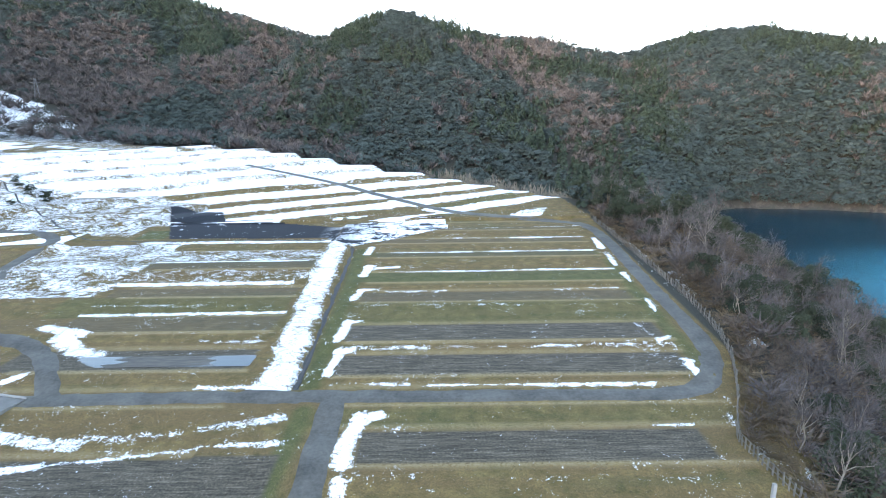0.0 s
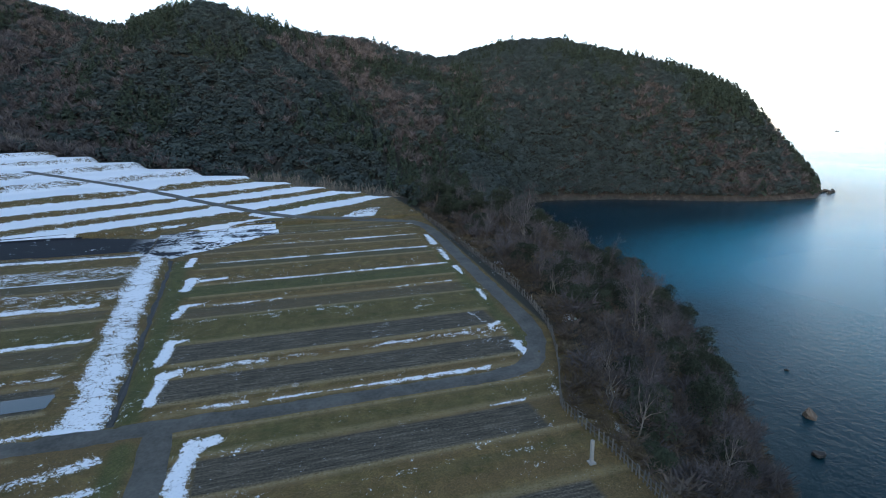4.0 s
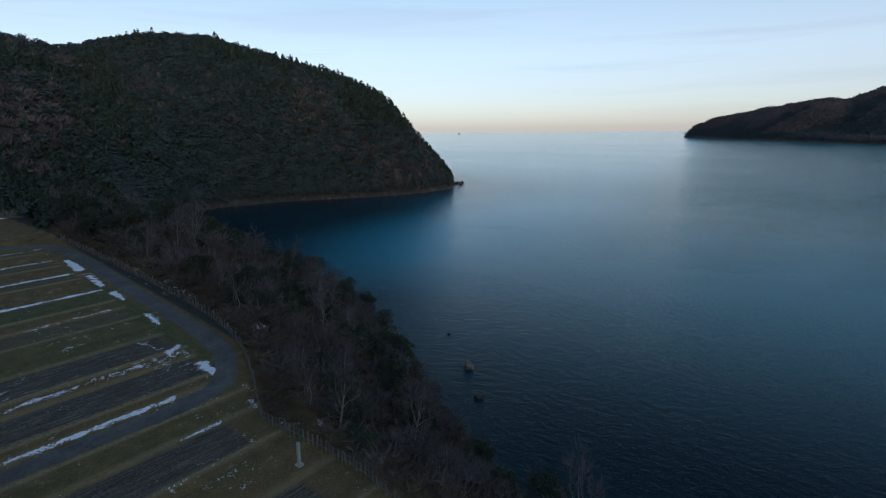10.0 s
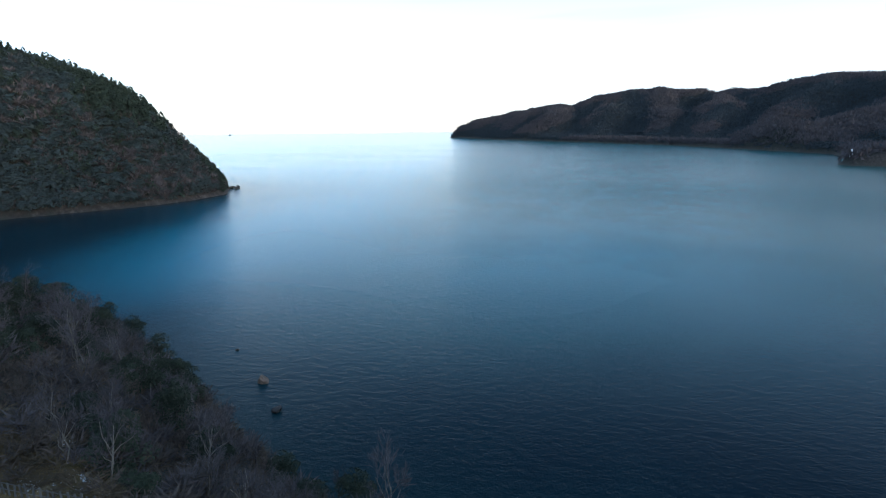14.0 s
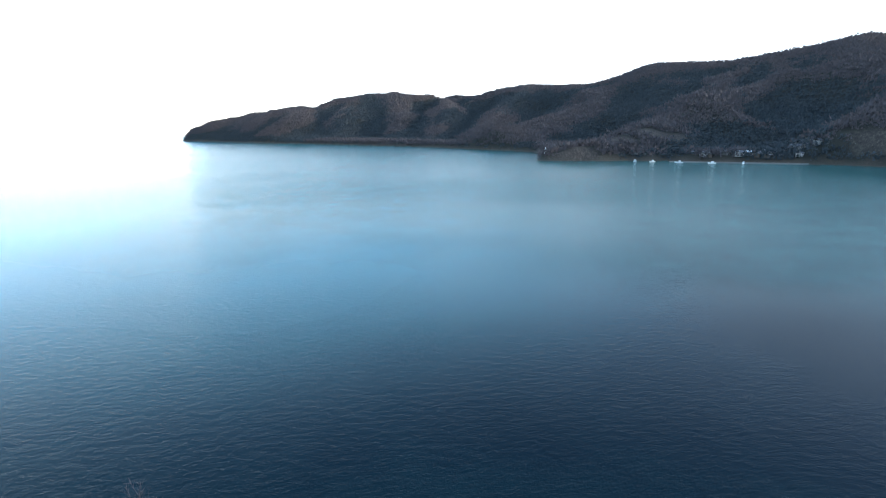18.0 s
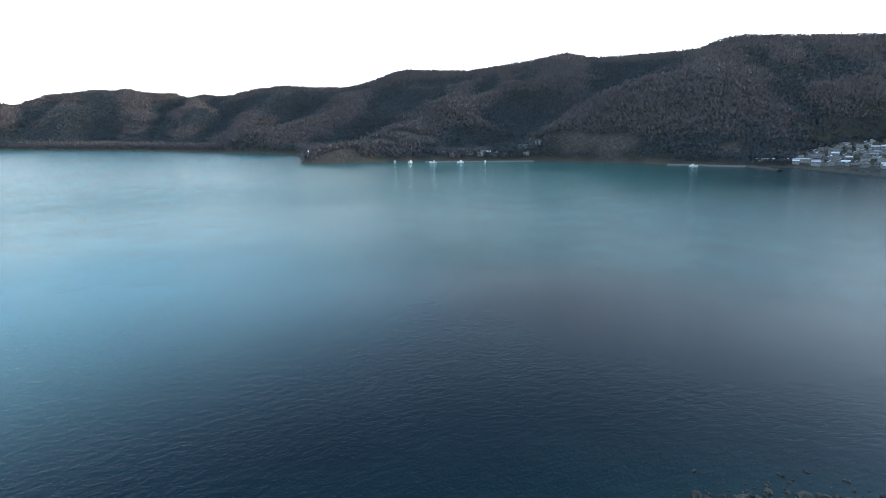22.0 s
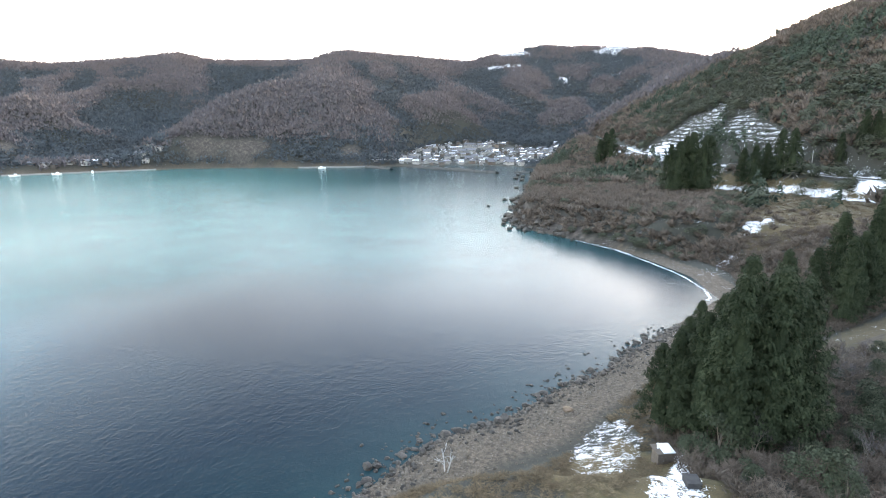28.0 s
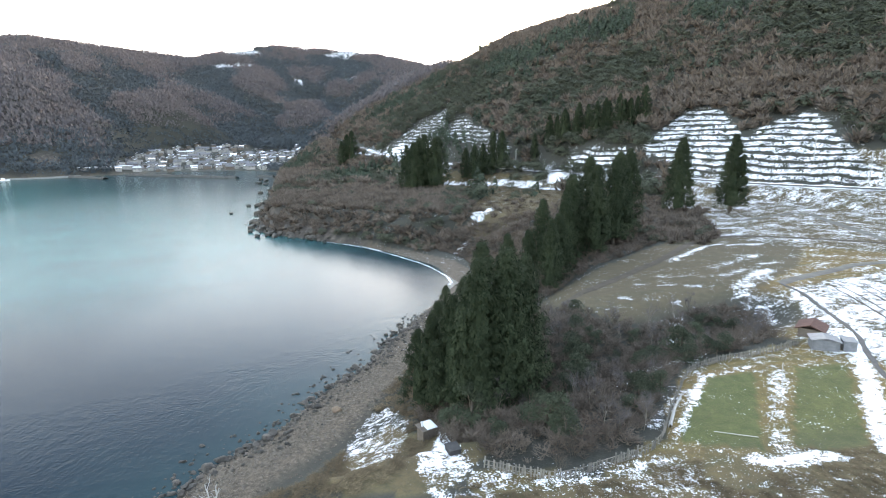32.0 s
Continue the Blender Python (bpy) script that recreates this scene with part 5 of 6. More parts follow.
def bare_tree_proto(seed, tall=7.0, pale=False):
    g = np.random.default_rng(seed)
    tv, tf, cv, cf = limb_tree(g, tall, 1.0, levels=4, kids=4, thick=0.019)
    t_ = thing("bare_tree", "leafless grey-brown tree on the coastal slope", "tree", "coastal trees")
    part("trunk", tri_mesh("trunk", tv, tf, m_palebark if pale else m_bark), None, t_)
    part("crown", tri_mesh("crown", cv, cf, m_bare), None, t_)
    return t_


def shrub_proto(seed, tall=3.2):
    g = np.random.default_rng(seed)
    tv, tf, cv, cf = limb_tree(g, tall, 1.2, stems=6, levels=3, kids=3, thick=0.02)
    t_ = thing("bare_shrub", "tangled leafless brown shrub on the coastal slope", "shrub", "coastal shrubs")
    part("stem", tri_mesh("stem", tv, tf, m_bark), None, t_)
    part("crown", tri_mesh("crown", cv, cf, m_brush), None, t_)
    return t_


def bush_proto(seed, tall=4.0, name="evergreen_tree", mat=None, label="dense dark evergreen tree on the coastal slope"):
    g = np.random.default_rng(seed)
    n = 15
    cs, rs = [], []
    for i in range(n):
        a, u = g.uniform(0, 6.3), g.uniform(0.0, 1.0)
        rad = tall * 0.42 * math.sqrt(g.uniform(0.05, 1)) * (1 - 0.55 * u)
        cs.append((math.cos(a) * rad, math.sin(a) * rad, tall * (0.16 + 0.62 * u)))
        rs.append(tall * g.uniform(0.13, 0.22))
    vs, fs = leaf_cloud(g, cs, rs, 150, tall * 0.022)
    tv, tf = [], []
    tube(tv, tf, [(0, 0, -0.4), (0.1, 0.05, tall * 0.25), (0.0, 0.1, tall * 0.55)], [tall * 0.03, tall * 0.024, tall * 0.012])
    for c_ in cs[:4]:
        tube(tv, tf, [(0.05, 0.02, tall * 0.2), c_], [tall * 0.016, tall * 0.006], 4)
    t_ = thing(name, label, "tree", "coastal trees")
    part("trunk", tri_mesh("trunk", tv, tf, m_bark), None, t_)
    part("crown", tri_mesh("crown", vs, fs, mat or m_bushleaf), None, t_)
    return t_


def needle_clumps(g, centres, outs, radii, count, size):
    """Drooping tufts of needles over many small clumps."""
    vs, fs = [], []
    for c_, out, r_ in zip(centres, outs, radii):
        for i in range(count):
            d = g.normal(size=3) + np.array(out) * 0.7
            d /= np.linalg.norm(d) + 1e-6
            p = np.array(c_) + d * r_ * g.uniform(0.6, 1.1) * [1, 1, 0.8]
            side = np.cross(d, [0, 0, 1]) + g.normal(0, 0.3, 3)
            side *= size * g.uniform(0.35, 0.6) / (np.linalg.norm(side) + 1e-6)
            tip = (d * 0.7 + g.normal(0, 0.25, 3) - [0, 0, 0.75]) * size * g.uniform(0.8, 1.5)
            o = len(vs)
            vs += [p - side, p + side, p + tip]
            fs.append((o, o + 1, o + 2))
    return vs, fs


def cedar_proto(seed, tall=20.0, wide=0.20):
    g = np.random.default_rng(seed)
    cs, outs, rs = [], [], []
    for i in range(260):
        u = g.uniform(0, 1) ** 0.9
        a = g.uniform(0, 2 * math.pi)
        rad = tall * wide * (1 - u ** 1.6) ** 0.75 * g.uniform(0.42, 1.0)
        outs.append((math.cos(a), math.sin(a), 0.1))
        cs.append((outs[-1][0] * rad, outs[-1][1] * rad, tall * (0.10 + 0.86 * u)))
        rs.append(tall * g.uniform(0.030, 0.052) * (1.1 - 0.45 * u))
    vs, fs = needle_clumps(g, cs, outs, rs, 52, tall * 0.0125)
    # shaded inner boughs
    o = len(vs)
    rings, sides = 9, 9
    for i in range(rings):
        u = i / (rings - 1)
        for j in range(sides):
            a = 2 * math.pi * j / sides
            r_ = tall * wide * 0.34 * (1 - u ** 1.6) ** 0.75 * g.uniform(0.75, 1.1) + 0.05
            vs.append((math.cos(a) * r_, math.sin(a) * r_, tall * (0.10 + 0.84 * u)))
    for i in range(rings - 1):
        for j in range(sides):
            a, b = o + i * sides + j, o + i * sides + (j + 1) % sides
            fs += [(a, b, b + sides), (a, b + sides, a + sides)]
    tv, tf = [], []
    tube(tv, tf, [(0, 0, -0.8), (0, 0, tall * 0.35), (0, 0, tall * 0.95)], [tall * 0.018, tall * 0.013, 0.03], 7)
    t_ = thing("cedar", "tall dark green cedar with drooping boughs", "tree", "cedars")
    part("trunk", tri_mesh("trunk", tv, tf, m_bark), None, t_)
    part("crown", tri_mesh("crown", vs, fs, m_conifer), None, t_)
    return t_


def put(proto, x, y, scale=1.0, turn=0.0, tall=1.0, sink=0.0, label=""):
    """The first use moves the prototype itself, later ones copy it."""
    m = Matrix.Translation((x, y, ground_z(x, y) - sink)) @ Matrix.Rotation(turn, 4, "Z")
    ob = proto if not proto.get("used") else copy_thing(proto, m)
    if ob is proto:
        proto["used"] = 1
        ob.matrix_basis = m
    ob.scale = (scale, scale, scale * tall)
    if label:
        ob["label"] = label
    return ob


rng = random.Random(5)
bare_trees = [bare_tree_proto(100 + i, 7.0, i % 2 == 0) for i in range(5)]
shrubs = [shrub_proto(200 + i) for i in range(5)]
bushes = [bush_proto(300 + i) for i in range(5)]
cedars = [cedar_proto(400 + i, 20.0, 0.185 + 0.02 * (i % 3)) for i in range(5)]

# the coastal slope: outside the fence, down to the water
FENCE_LINE = [(32.6, 117), (33.4, 104), (33.9, 92), (34.3, 80), (34.3, 71), (33.6, 63), (32.4, 57.5), (30.6, 52.8), (28.8, 48.8), (26.8, 45), (25.5, 42.3),
              (25.5, 39.6), (26.2, 36), (26.6, 33), (26.4, 29), (25.5, 24)]
SOUTH_FENCE = [(-10.4, -43.6), (-14.2, -41.3), (-17.6, -40.3), (-21, -41.3), (-27, -43.1), (-30.2, -45.8), (-33.5, -50), (-37, -54), (-40.5, -58),
               (-43.4, -60.4), (-48.4, -61.5), (-56.4, -62), (-62, -63.6)]
SLOPE = [(29.5, 24), (29, 38), (29, 43), (32, 49), (36, 57), (37.5, 70), (37.5, 92), (36, 118), (34, 140), (60, 190), (100, 225), (106, 200), (99, 158), (82, 115), (86, 92),
         (68, 60), (56, 40), (49, 28), (46, 10)]
placed = []


def fill(poly, gap, want, chooser, tries=6000):
    xs, ys = [p[0] for p in poly], [p[1] for p in poly]
    n = 0
    for i in range(tries):
        x, y = rng.uniform(min(xs), max(xs)), rng.uniform(min(ys), max(ys))
        if not bool(inside(np.array([x]), np.array([y]), poly)[0]):
            continue
        if any((x - a) ** 2 + (y - b) ** 2 < gap * gap for a, b in placed):
            continue
        if lookup(GD, np.array([x]), np.array([y]))[0] < 0.8:
            continue
        placed.append((x, y))
        chooser(x, y)
        n += 1
        if n >= want:
            break


def coast_plant(x, y):
    d = float(lookup(GD, np.array([x]), np.array([y]))[0])
    far = y > 95
    u = rng.random()
    if u < 0.36:
        put(rng.choice(bare_trees), x, y, rng.uniform(0.85, 1.4) * (0.8 if d < 6 else 1), rng.uniform(0, 6.3))
    elif u < 0.70:
        put(rng.choice(bushes), x, y, rng.uniform(1.0, 1.8) * (1.25 if far else 1), rng.uniform(0, 6.3))
    else:
        put(rng.choice(shrubs), x, y, rng.uniform(1.0, 1.7), rng.uniform(0, 6.3))


fill(SLOPE, 2.4, 540, coast_plant, 12000)
# understorey too thick to count
g = np.random.default_rng(77)
ux, uy = g.uniform(25, 108, 26000), g.uniform(5, 230, 26000)
SLOPE_FLOOR = FENCE_LINE[::-1] + SLOPE[8:]
m = inside(ux + 0.6, uy, SLOPE_FLOOR) & inside(ux - 0.9, uy, SLOPE_FLOOR) & (lookup(GD, ux, uy) > 0.5)
ux, uy = ux[m][:4200], uy[m][:4200]
uz = lookup(GZ, ux, uy)
uw = g.uniform(1.2, 2.9, len(ux))
half = g.random(len(ux)) < 0.42
fine_bare = [bare_shape(600 + i, 36, 0.62, 0.55) for i in range(6)]
scatter("undergrowth", fine_bare, ux[half], uy[half], uz[half] - 0.2, uw[half] * 1.3, uw[half] * 1.1, m_brush, 78, "dense bare brushwood covering the coastal slope", "undergrowth")
dry = [bare_shape(700 + i, 44, 0.75, 0.6) for i in range(4)]
scatter("dry_grass", dry, ux[~half], uy[~half], uz[~half] - 0.2, uw[~half] * 1.2, uw[~half] * 0.6, m_drygrass, 79, "reddish-brown dead grass and bracken on the slope", "dry grass")

tx_, ty_ = g.uniform(25, 108, 9000), g.uniform(10, 230, 9000)
m = inside(tx_, ty_, SLOPE) & (lookup(GD, tx_, ty_) > 0.8)
tx_, ty_ = tx_[m][:620], ty_[m][:620]
tw_ = g.uniform(2.2, 4.6, len(tx_))
scatter("thicket", [bare_shape(900 + i, 90, 0.55, 0.42) for i in range(5)], tx_, ty_, lookup(GZ, tx_, ty_) - 0.2, tw_ * 1.3, tw_ * 1.05, m_bare, 91, "thicket of leafless grey-brown twigs on the coastal slope", "thicket")
fx_, fy_ = [], []
for p in path_points(FENCE_LINE, 0.12):
    fx_.append(p.x + 0.7 + abs(g.normal(0, 2.2)))
    fy_.append(p.y + g.normal(0, 0.8))
fx_, fy_ = np.array(fx_), np.array(fy_)
fw_ = g.uniform(0.5, 1.3, len(fx_))
scatter("dry_grass", dry, fx_, fy_, lookup(GZ, fx_, fy_) - 0.15, fw_ * 1.3, fw_ * 0.6, m_drygrass, 90, "tan dead grass growing along the coast fence", "dry grass")
GRASSY = [(33, -30), (24, -42), (14, -50), (7, -58), (1, -66), (-4, -82), (-9, -90), (-12, -72), (-9, -60), (-5, -50), (-3, -44), (20, -30)]
bx_, by_ = g.uniform(-14, 34, 9000), g.uniform(-92, -28, 9000)
m = inside(bx_, by_, GRASSY) & (lookup(snow, bx_, by_) < 0.3)
bx_, by_ = bx_[m][:3000], by_[m][:3000]
bw_ = g.uniform(0.5, 1.2, len(bx_))
scatter("dry_grass", dry, bx_, by_, lookup(GZ, bx_, by_) - 0.15, bw_ * 1.3, bw_ * 0.6, m_drygrass, 83, "low brown dead grass above the beach", "dry grass")
tx_, ty_ = g.uniform(-60, -6, 9000), g.uniform(-41, -26, 9000)
m = (lookup(snow, tx_, ty_) < 0.34) & (lookup(green, tx_, ty_) < 0.3) & (fbm(tx_, ty_, 4, 2) > 0.42)
tx_, ty_ = tx_[m][:3600], ty_[m][:3600]
tw_ = g.uniform(0.35, 0.8, len(tx_))
scatter("dry_grass", dry, tx_, ty_, lookup(GZ, tx_, ty_) - 0.1, tw_ * 1.2, tw_ * 0.5, m_drygrass, 85, "low tussocks of brown grass beside the snowy field", "dry grass")
tx_, ty_ = g.uniform(-122, -10, 9000), g.uniform(-395, -178, 9000)
m = inside(tx_, ty_, BROWN_SLOPE) & (lookup(snow, tx_, ty_) < 0.4)
tx_, ty_ = tx_[m][:1500], ty_[m][:1500]
tw_ = g.uniform(1.0, 2.4, len(tx_))
scatter("dry_grass", dry, tx_, ty_, lookup(GZ, tx_, ty_) - 0.2, tw_ * 1.4, tw_ * 0.5, m_drygrass, 89, "reddish-brown dead grass on the slope below the coast road", "dry grass")
# cedars and scrub on the southern shore
for x, y, tall in ((-13.5, -58, 0.98), (-17, -59, 1.05), (-19.5, -62, 1.0), (-15, -63, 1.02), (-11, -62, 0.8), (-21.5, -66, 0.95), (-9, -65.5, 0.7), (-7.5, -69, 0.62),
                   (-10.5, -71, 0.72), (-14, -69, 0.85), (-12, -78, 0.66), (-16, -84, 0.6), (-22, -76, 0.8), (-20, -92, 0.6), (-17, -103, 0.55),
                   (-44, -112, 0.85), (-40, -106, 0.8), (-48, -118, 0.95), (-37, -112, 0.75), (-52, -124, 1.05), (-57, -121, 1.0), (-60, -128, 1.15), (-66, -130, 1.2),
                   (-55, -132, 1.05), (-70, -136, 1.25), (-62, -137, 1.15), (-30, -104, 0.7), (-34, -118, 0.8), (-76, -142, 1.25), (-46, -128, 0.9),
                   (-110, -170, 1.3), (-107, -166, 1.15), (-122, -160, 1.35), (-125, -163, 1.2),
                   (-30, -282, 1.35), (-36, -284, 1.5), (-41, -280, 1.45), (-34, -290, 1.5), (-27, -288, 1.3), (-44, -288, 1.5), (-62, -303, 1.0), (-66, -298, 1.1),
                   (-76, -296, 1.15), (-80, -292, 1.2), (-71, -299, 1.0), (2, -425, 1.2), (6, -430, 1.1), (10, -426, 1.0)):
    put(rng.choice(cedars), x, y, tall, rng.uniform(0, 6.3), rng.uniform(0.95, 1.05))


for p in path_points([(-104, -296), (-118, -286), (-133, -272), (-146, -266), (-152, -268)], 2.6):
    put(rng.choice(cedars), p.x + rng.uniform(-3, 3), p.y - 3 + rng.uniform(-4, 3), rng.uniform(0.65, 0.95), rng.uniform(0, 6.3), 1.1, label="tall cedar at the edge of the hillside wood")


def scrub_plant(x, y):
    u = rng.random()
    if u < 0.24:
        put(rng.choice(bushes), x, y, rng.choice((0.6, 0.8, 1.0, 1.5)), rng.uniform(0, 6.3), label="dark evergreen bush in the gully scrub")
    elif u < 0.40:
        put(rng.choice(bare_trees), x, y, rng.uniform(0.4, 0.75), rng.uniform(0, 6.3), label="small leafless tree in the gully scrub")
    else:
        put(rng.choice(shrubs), x, y, rng.uniform(0.7, 1.2), rng.uniform(0, 6.3), label="bare brown shrub in the gully scrub")


SCRUB = [(-9, -51), (-12, -44.6), (-18, -42), (-27, -44.6), (-35, -54), (-43, -63), (-60, -66), (-72, -82), (-66, -86), (-46, -80), (-38, -84), (-30, -96), (-24, -90), (-20, -70), (-9, -58)]
fill(SCRUB, 1.9, 330, scrub_plant)
ux, uy = g.uniform(-96, -5, 24000), g.uniform(-200, -43, 24000)
WILD = SCRUB[:10] + [(-40, -82), (-29, -93), (-36, -100), (-50, -110), (-66, -120), (-88, -135), (-90, -170), (-60, -190), (-20, -200), (-34, -170), (-37, -148), (-24, -118), (-14, -84), (-6, -62)]
m = inside(ux, uy, WILD)
ux, uy = ux[m][:6500], uy[m][:6500]
uw = g.uniform(0.9, 2.1, len(ux))
scatter("undergrowth", fine_bare, ux, uy, lookup(GZ, ux, uy) - 0.2, uw * 1.3, uw * 1.0, m_brush, 80, "tangled bare brushwood in the gully", "undergrowth")
for x, y, s in ((-132, 166.5, 1.1), (-114.7, 149, 1.05), (-110.7, 148.7, 0.9), (-106, 144, 1.0), (-114, 141, 0.6), (-122, 158, 0.5)):
    put(rng.choice(bushes), x, y, s, rng.uniform(0, 6.3), sink=0.6 * s, label="round evergreen bush standing in the snow")


# pale-stemmed leafless trees along the upper edge of the fields
ex_, ey_ = [], []
for p in path_points([(-100, 258), (-60, 238), (-20, 205), (10, 175), (33, 152)], 1.1):
    for q in range(3):
        ex_.append(p.x + g.normal(4, 4))
        ey_.append(p.y + g.normal(5, 4))
ex_, ey_ = np.array(ex_), np.array(ey_)
ew_ = g.uniform(4.5, 8.0, len(ex_))
stems = [bare_shape(800 + i, 40, 0.30, 0.28) for i in range(6)]
scatter("bare_wood", stems, ex_, ey_, lookup(GZ, ex_, ey_) - 0.3, ew_ * 0.9, ew_ * 1.2, m_palebark, 86, "pale-stemmed leafless trees along the field edge", "wood")

# scrub down to the rocks round the cove of the headland
sx_, sy_ = [], []
for p in path_points([(316, 241), (303, 234), (274, 233), (248, 240), (223, 255), (194, 274), (154, 283), (126, 269)], 0.9):
    inland = (Vector((215, 335)) - p).normalized()
    for q in range(3):
        o_ = g.uniform(1.2, 8.0)
        sx_.append(p.x + inland.x * o_)
        sy_.append(p.y + inland.y * o_)
sx_, sy_ = np.array(sx_), np.array(sy_)
sw_ = g.uniform(2.2, 4.2, len(sx_))
leafy_ = g.random(len(sx_)) < 0.4
for m, shapes_, mat_, label_ in ((leafy_, evergreen_shapes, m_evergreen, "evergreen scrub above the rocks of the cove"), (~leafy_, bare_shapes, m_bare, "bare brown scrub above the rocks of the cove")):
    scatter("shore_scrub", shapes_, sx_[m], sy_[m], lookup(GZ, sx_[m], sy_[m]) - 0.4, sw_[m] * 1.3, sw_[m], mat_, 88, label_, "scrub")

# small dark bushes in rows on the terraces
tx_, ty_ = g.uniform(-200, -10, 26000), g.uniform(-455, -170, 26000)
m = (lookup(in_terr * 1.0, tx_, ty_) > 0.6) & (line_dist(tx_, ty_, COAST_ROAD)[0] > 6)
tx_, ty_ = tx_[m], ty_[m]
tz_ = lookup(GZ, tx_, ty_)
m = (np.abs((tz_ * 0.4) % 1.0 - 0.5) < 0.15) & (g.random(len(tx_)) < 0.45)
tx_, ty_, tz_ = tx_[m], ty_[m], tz_[m]
tw_ = g.uniform(0.9, 2.0, len(tx_))
scatter("terrace_shrub", evergreen_shapes[:3], tx_, ty_, tz_ - 0.1, tw_ * 1.1, tw_ * 0.8, m_conifer, 84, "low dark shrubs in rows on the snowy terraces", "shrub")


# fences of weathered pickets
def picket_fence(line, label, gap, picket_h, group):
    fence = thing("picket_fence", label, "fence", group)
    pts = path_points(line, 0.25)
    bm = boxed(-0.095, 0.095, -0.02, 0.02, -0.15, picket_h, bevel=0.012)
    picket = bpy.data.meshes.new("picket")
    bm.to_mesh(picket)
    bm.free()
    picket.materials.append(m_wood)
    bm = boxed(-0.06, 0.06, -0.06, 0.06, -0.3, picket_h * 1.15, bevel=0.015)
    post = bpy.data.meshes.new("post")
    bm.to_mesh(post)
    bm.free()
    post.materials.append(m_wood)
    acc, n, prev = 0.0, 0, pts[0]
    r_ = random.Random(len(line))
    rails = []
    for p, q in zip(pts, pts[1:]):
        acc += (p - prev).length
        prev = p
        if acc < gap:
            continue
        acc = 0.0
        a = math.atan2(q.y - p.y, q.x - p.x)
        is_post = n % 5 == 0
        ob = part("post" if is_post else "picket", post if is_post else picket, m_wood, fence)
        z = ground_z(p.x, p.y)
        ob.matrix_basis = Matrix.Translation((p.x, p.y, z)) @ Matrix.Rotation(a, 4, "Z") @ Matrix.Rotation(r_.gauss(0, 0.07), 4, "X") @ Matrix.Rotation(r_.gauss(0, 0.05), 4, "Y")
        ob.scale = (1, 1, r_.uniform(0.8, 1.15))
        if is_post:
            rails.append((p.x, p.y, z))
        n += 1
    for h in (0.35, 0.8):
        vs, fs = [], []
        tube(vs, fs, [(x, y, z + h * picket_h) for x, y, z in rails], [0.035] * len(rails), 4)
        part("rail", tri_mesh("rail", vs, fs, m_wood), m_wood, fence)
    return fence


picket_fence(FENCE_LINE, "weathered grey wooden picket fence along the coast road", 0.36, 1.15, "fences")
picket_fence(SOUTH_FENCE, "weathered grey wooden picket fence beside the snowy field", 0.26, 1.0, "fences")

# concrete marker, slab bridge
mk = thing("marker_post", "pale square concrete marker post on the grass bank", "post", at=pose(23.9, 34.6, ground_z(23.9, 34.6)))
part("shaft", boxed(-0.13, 0.13, -0.13, 0.13, -0.3, 2.1, bevel=0.02), m_concrete, mk)
part("foot", boxed(-0.3, 0.3, -0.3, 0.3, -0.3, 0.12, bevel=0.03), m_concrete, mk)
br = thing("slab_bridge", "grey concrete slab bridge over a field drain", "bridge", at=pose(-43.9, 48.2, ground_z(-43.9, 48.2), rz=-14))
part("deck", boxed(-2.2, 1.2, -1.9, 1.9, -0.3, 0.22, bevel=0.03), m_old_concrete, br)
for y in (-1.8, 1.65):
    part("kerb", boxed(-2.2, 1.2, y, y + 0.16, 0.22, 0.42, bevel=0.02), m_concrete, br)
part("abutment", boxed(-2.7, -2.2, -2.0, 2.0, -1.2, -0.3), m_concrete, br)


# sheds on the southern field
def gable_roof(bm, hw, hl, z, rise_, over=0.25, thick=0.12):
    for s in (-1, 1):
        v = [bm.verts.new(p) for p in ((0, -hl - over, z + rise_), (0, hl + over, z + rise_), (s * (hw + over), hl + over, z - 0.1), (s * (hw + over), -hl - over, z - 0.1))]
        w = [bm.verts.new((p.co.x, p.co.y, p.co.z - thick)) for p in v]
        bm.faces.new(v)
        bm.faces.new(w[::-1])
        for i in range(4):
            bm.faces.new((v[i], v[(i + 1) % 4], w[(i + 1) % 4], w[i]))
    bmesh.ops.recalc_face_normals(bm, faces=bm.faces)
    return bm


def corrugated(x0, x1, z0, z1, y, step=0.15):
    bm = bmesh.new()
    n = int((x1 - x0) / step) + 1
    cols = []
    for i in range(n + 1):
        x = x0 + (x1 - x0) * i / n
        yy_ = y + 0.025 * (1 if i % 2 else -1)
        cols.append([bm.verts.new((x, yy_, z0)), bm.verts.new((x, yy_, z1))])
    for a, b in zip(cols, cols[1:]):
        bm.faces.new((a[0], b[0], b[1], a[1]))
    return bm


sh = thing("farm_shed", "grey corrugated farm shed with a blue side panel", "shed", at=pose(-63.6, -61.3, ground_z(-63.6, -61.3), rz=148) @ Matrix.Scale(0.74, 4))
part("wall", boxed(-2.2, 2.2, -1.5, 1.5, -0.3, 2.0), m_steel, sh)
part("front_sheet", corrugated(-2.2, 2.2, 0, 2.0, 1.54), m_steel, sh)
part("blue_panel", boxed(1.5, 2.24, 1.50, 1.60, 0.3, 1.9, bevel=0.01), m_blue, sh, "faded blue panel")
part("roof", gable_roof(bmesh.new(), 2.25, 1.55, 2.0, 0.45), m_steel, sh)
sd = part("door", boxed(-0.5, 0.4, 1.56, 1.62, 0, 1.75, bevel=0.01), m_steel, sh)
part("handle", boxed(0.25, 0.31, 1.62, 1.67, 0.8, 1.0, bevel=0.01), m_dark, sd)
an = thing("lean_to", "low grey lean-to standing beside the farm shed", "shed", at=pose(-66.4, -60.0, ground_z(-66.4, -60.0), rz=148))
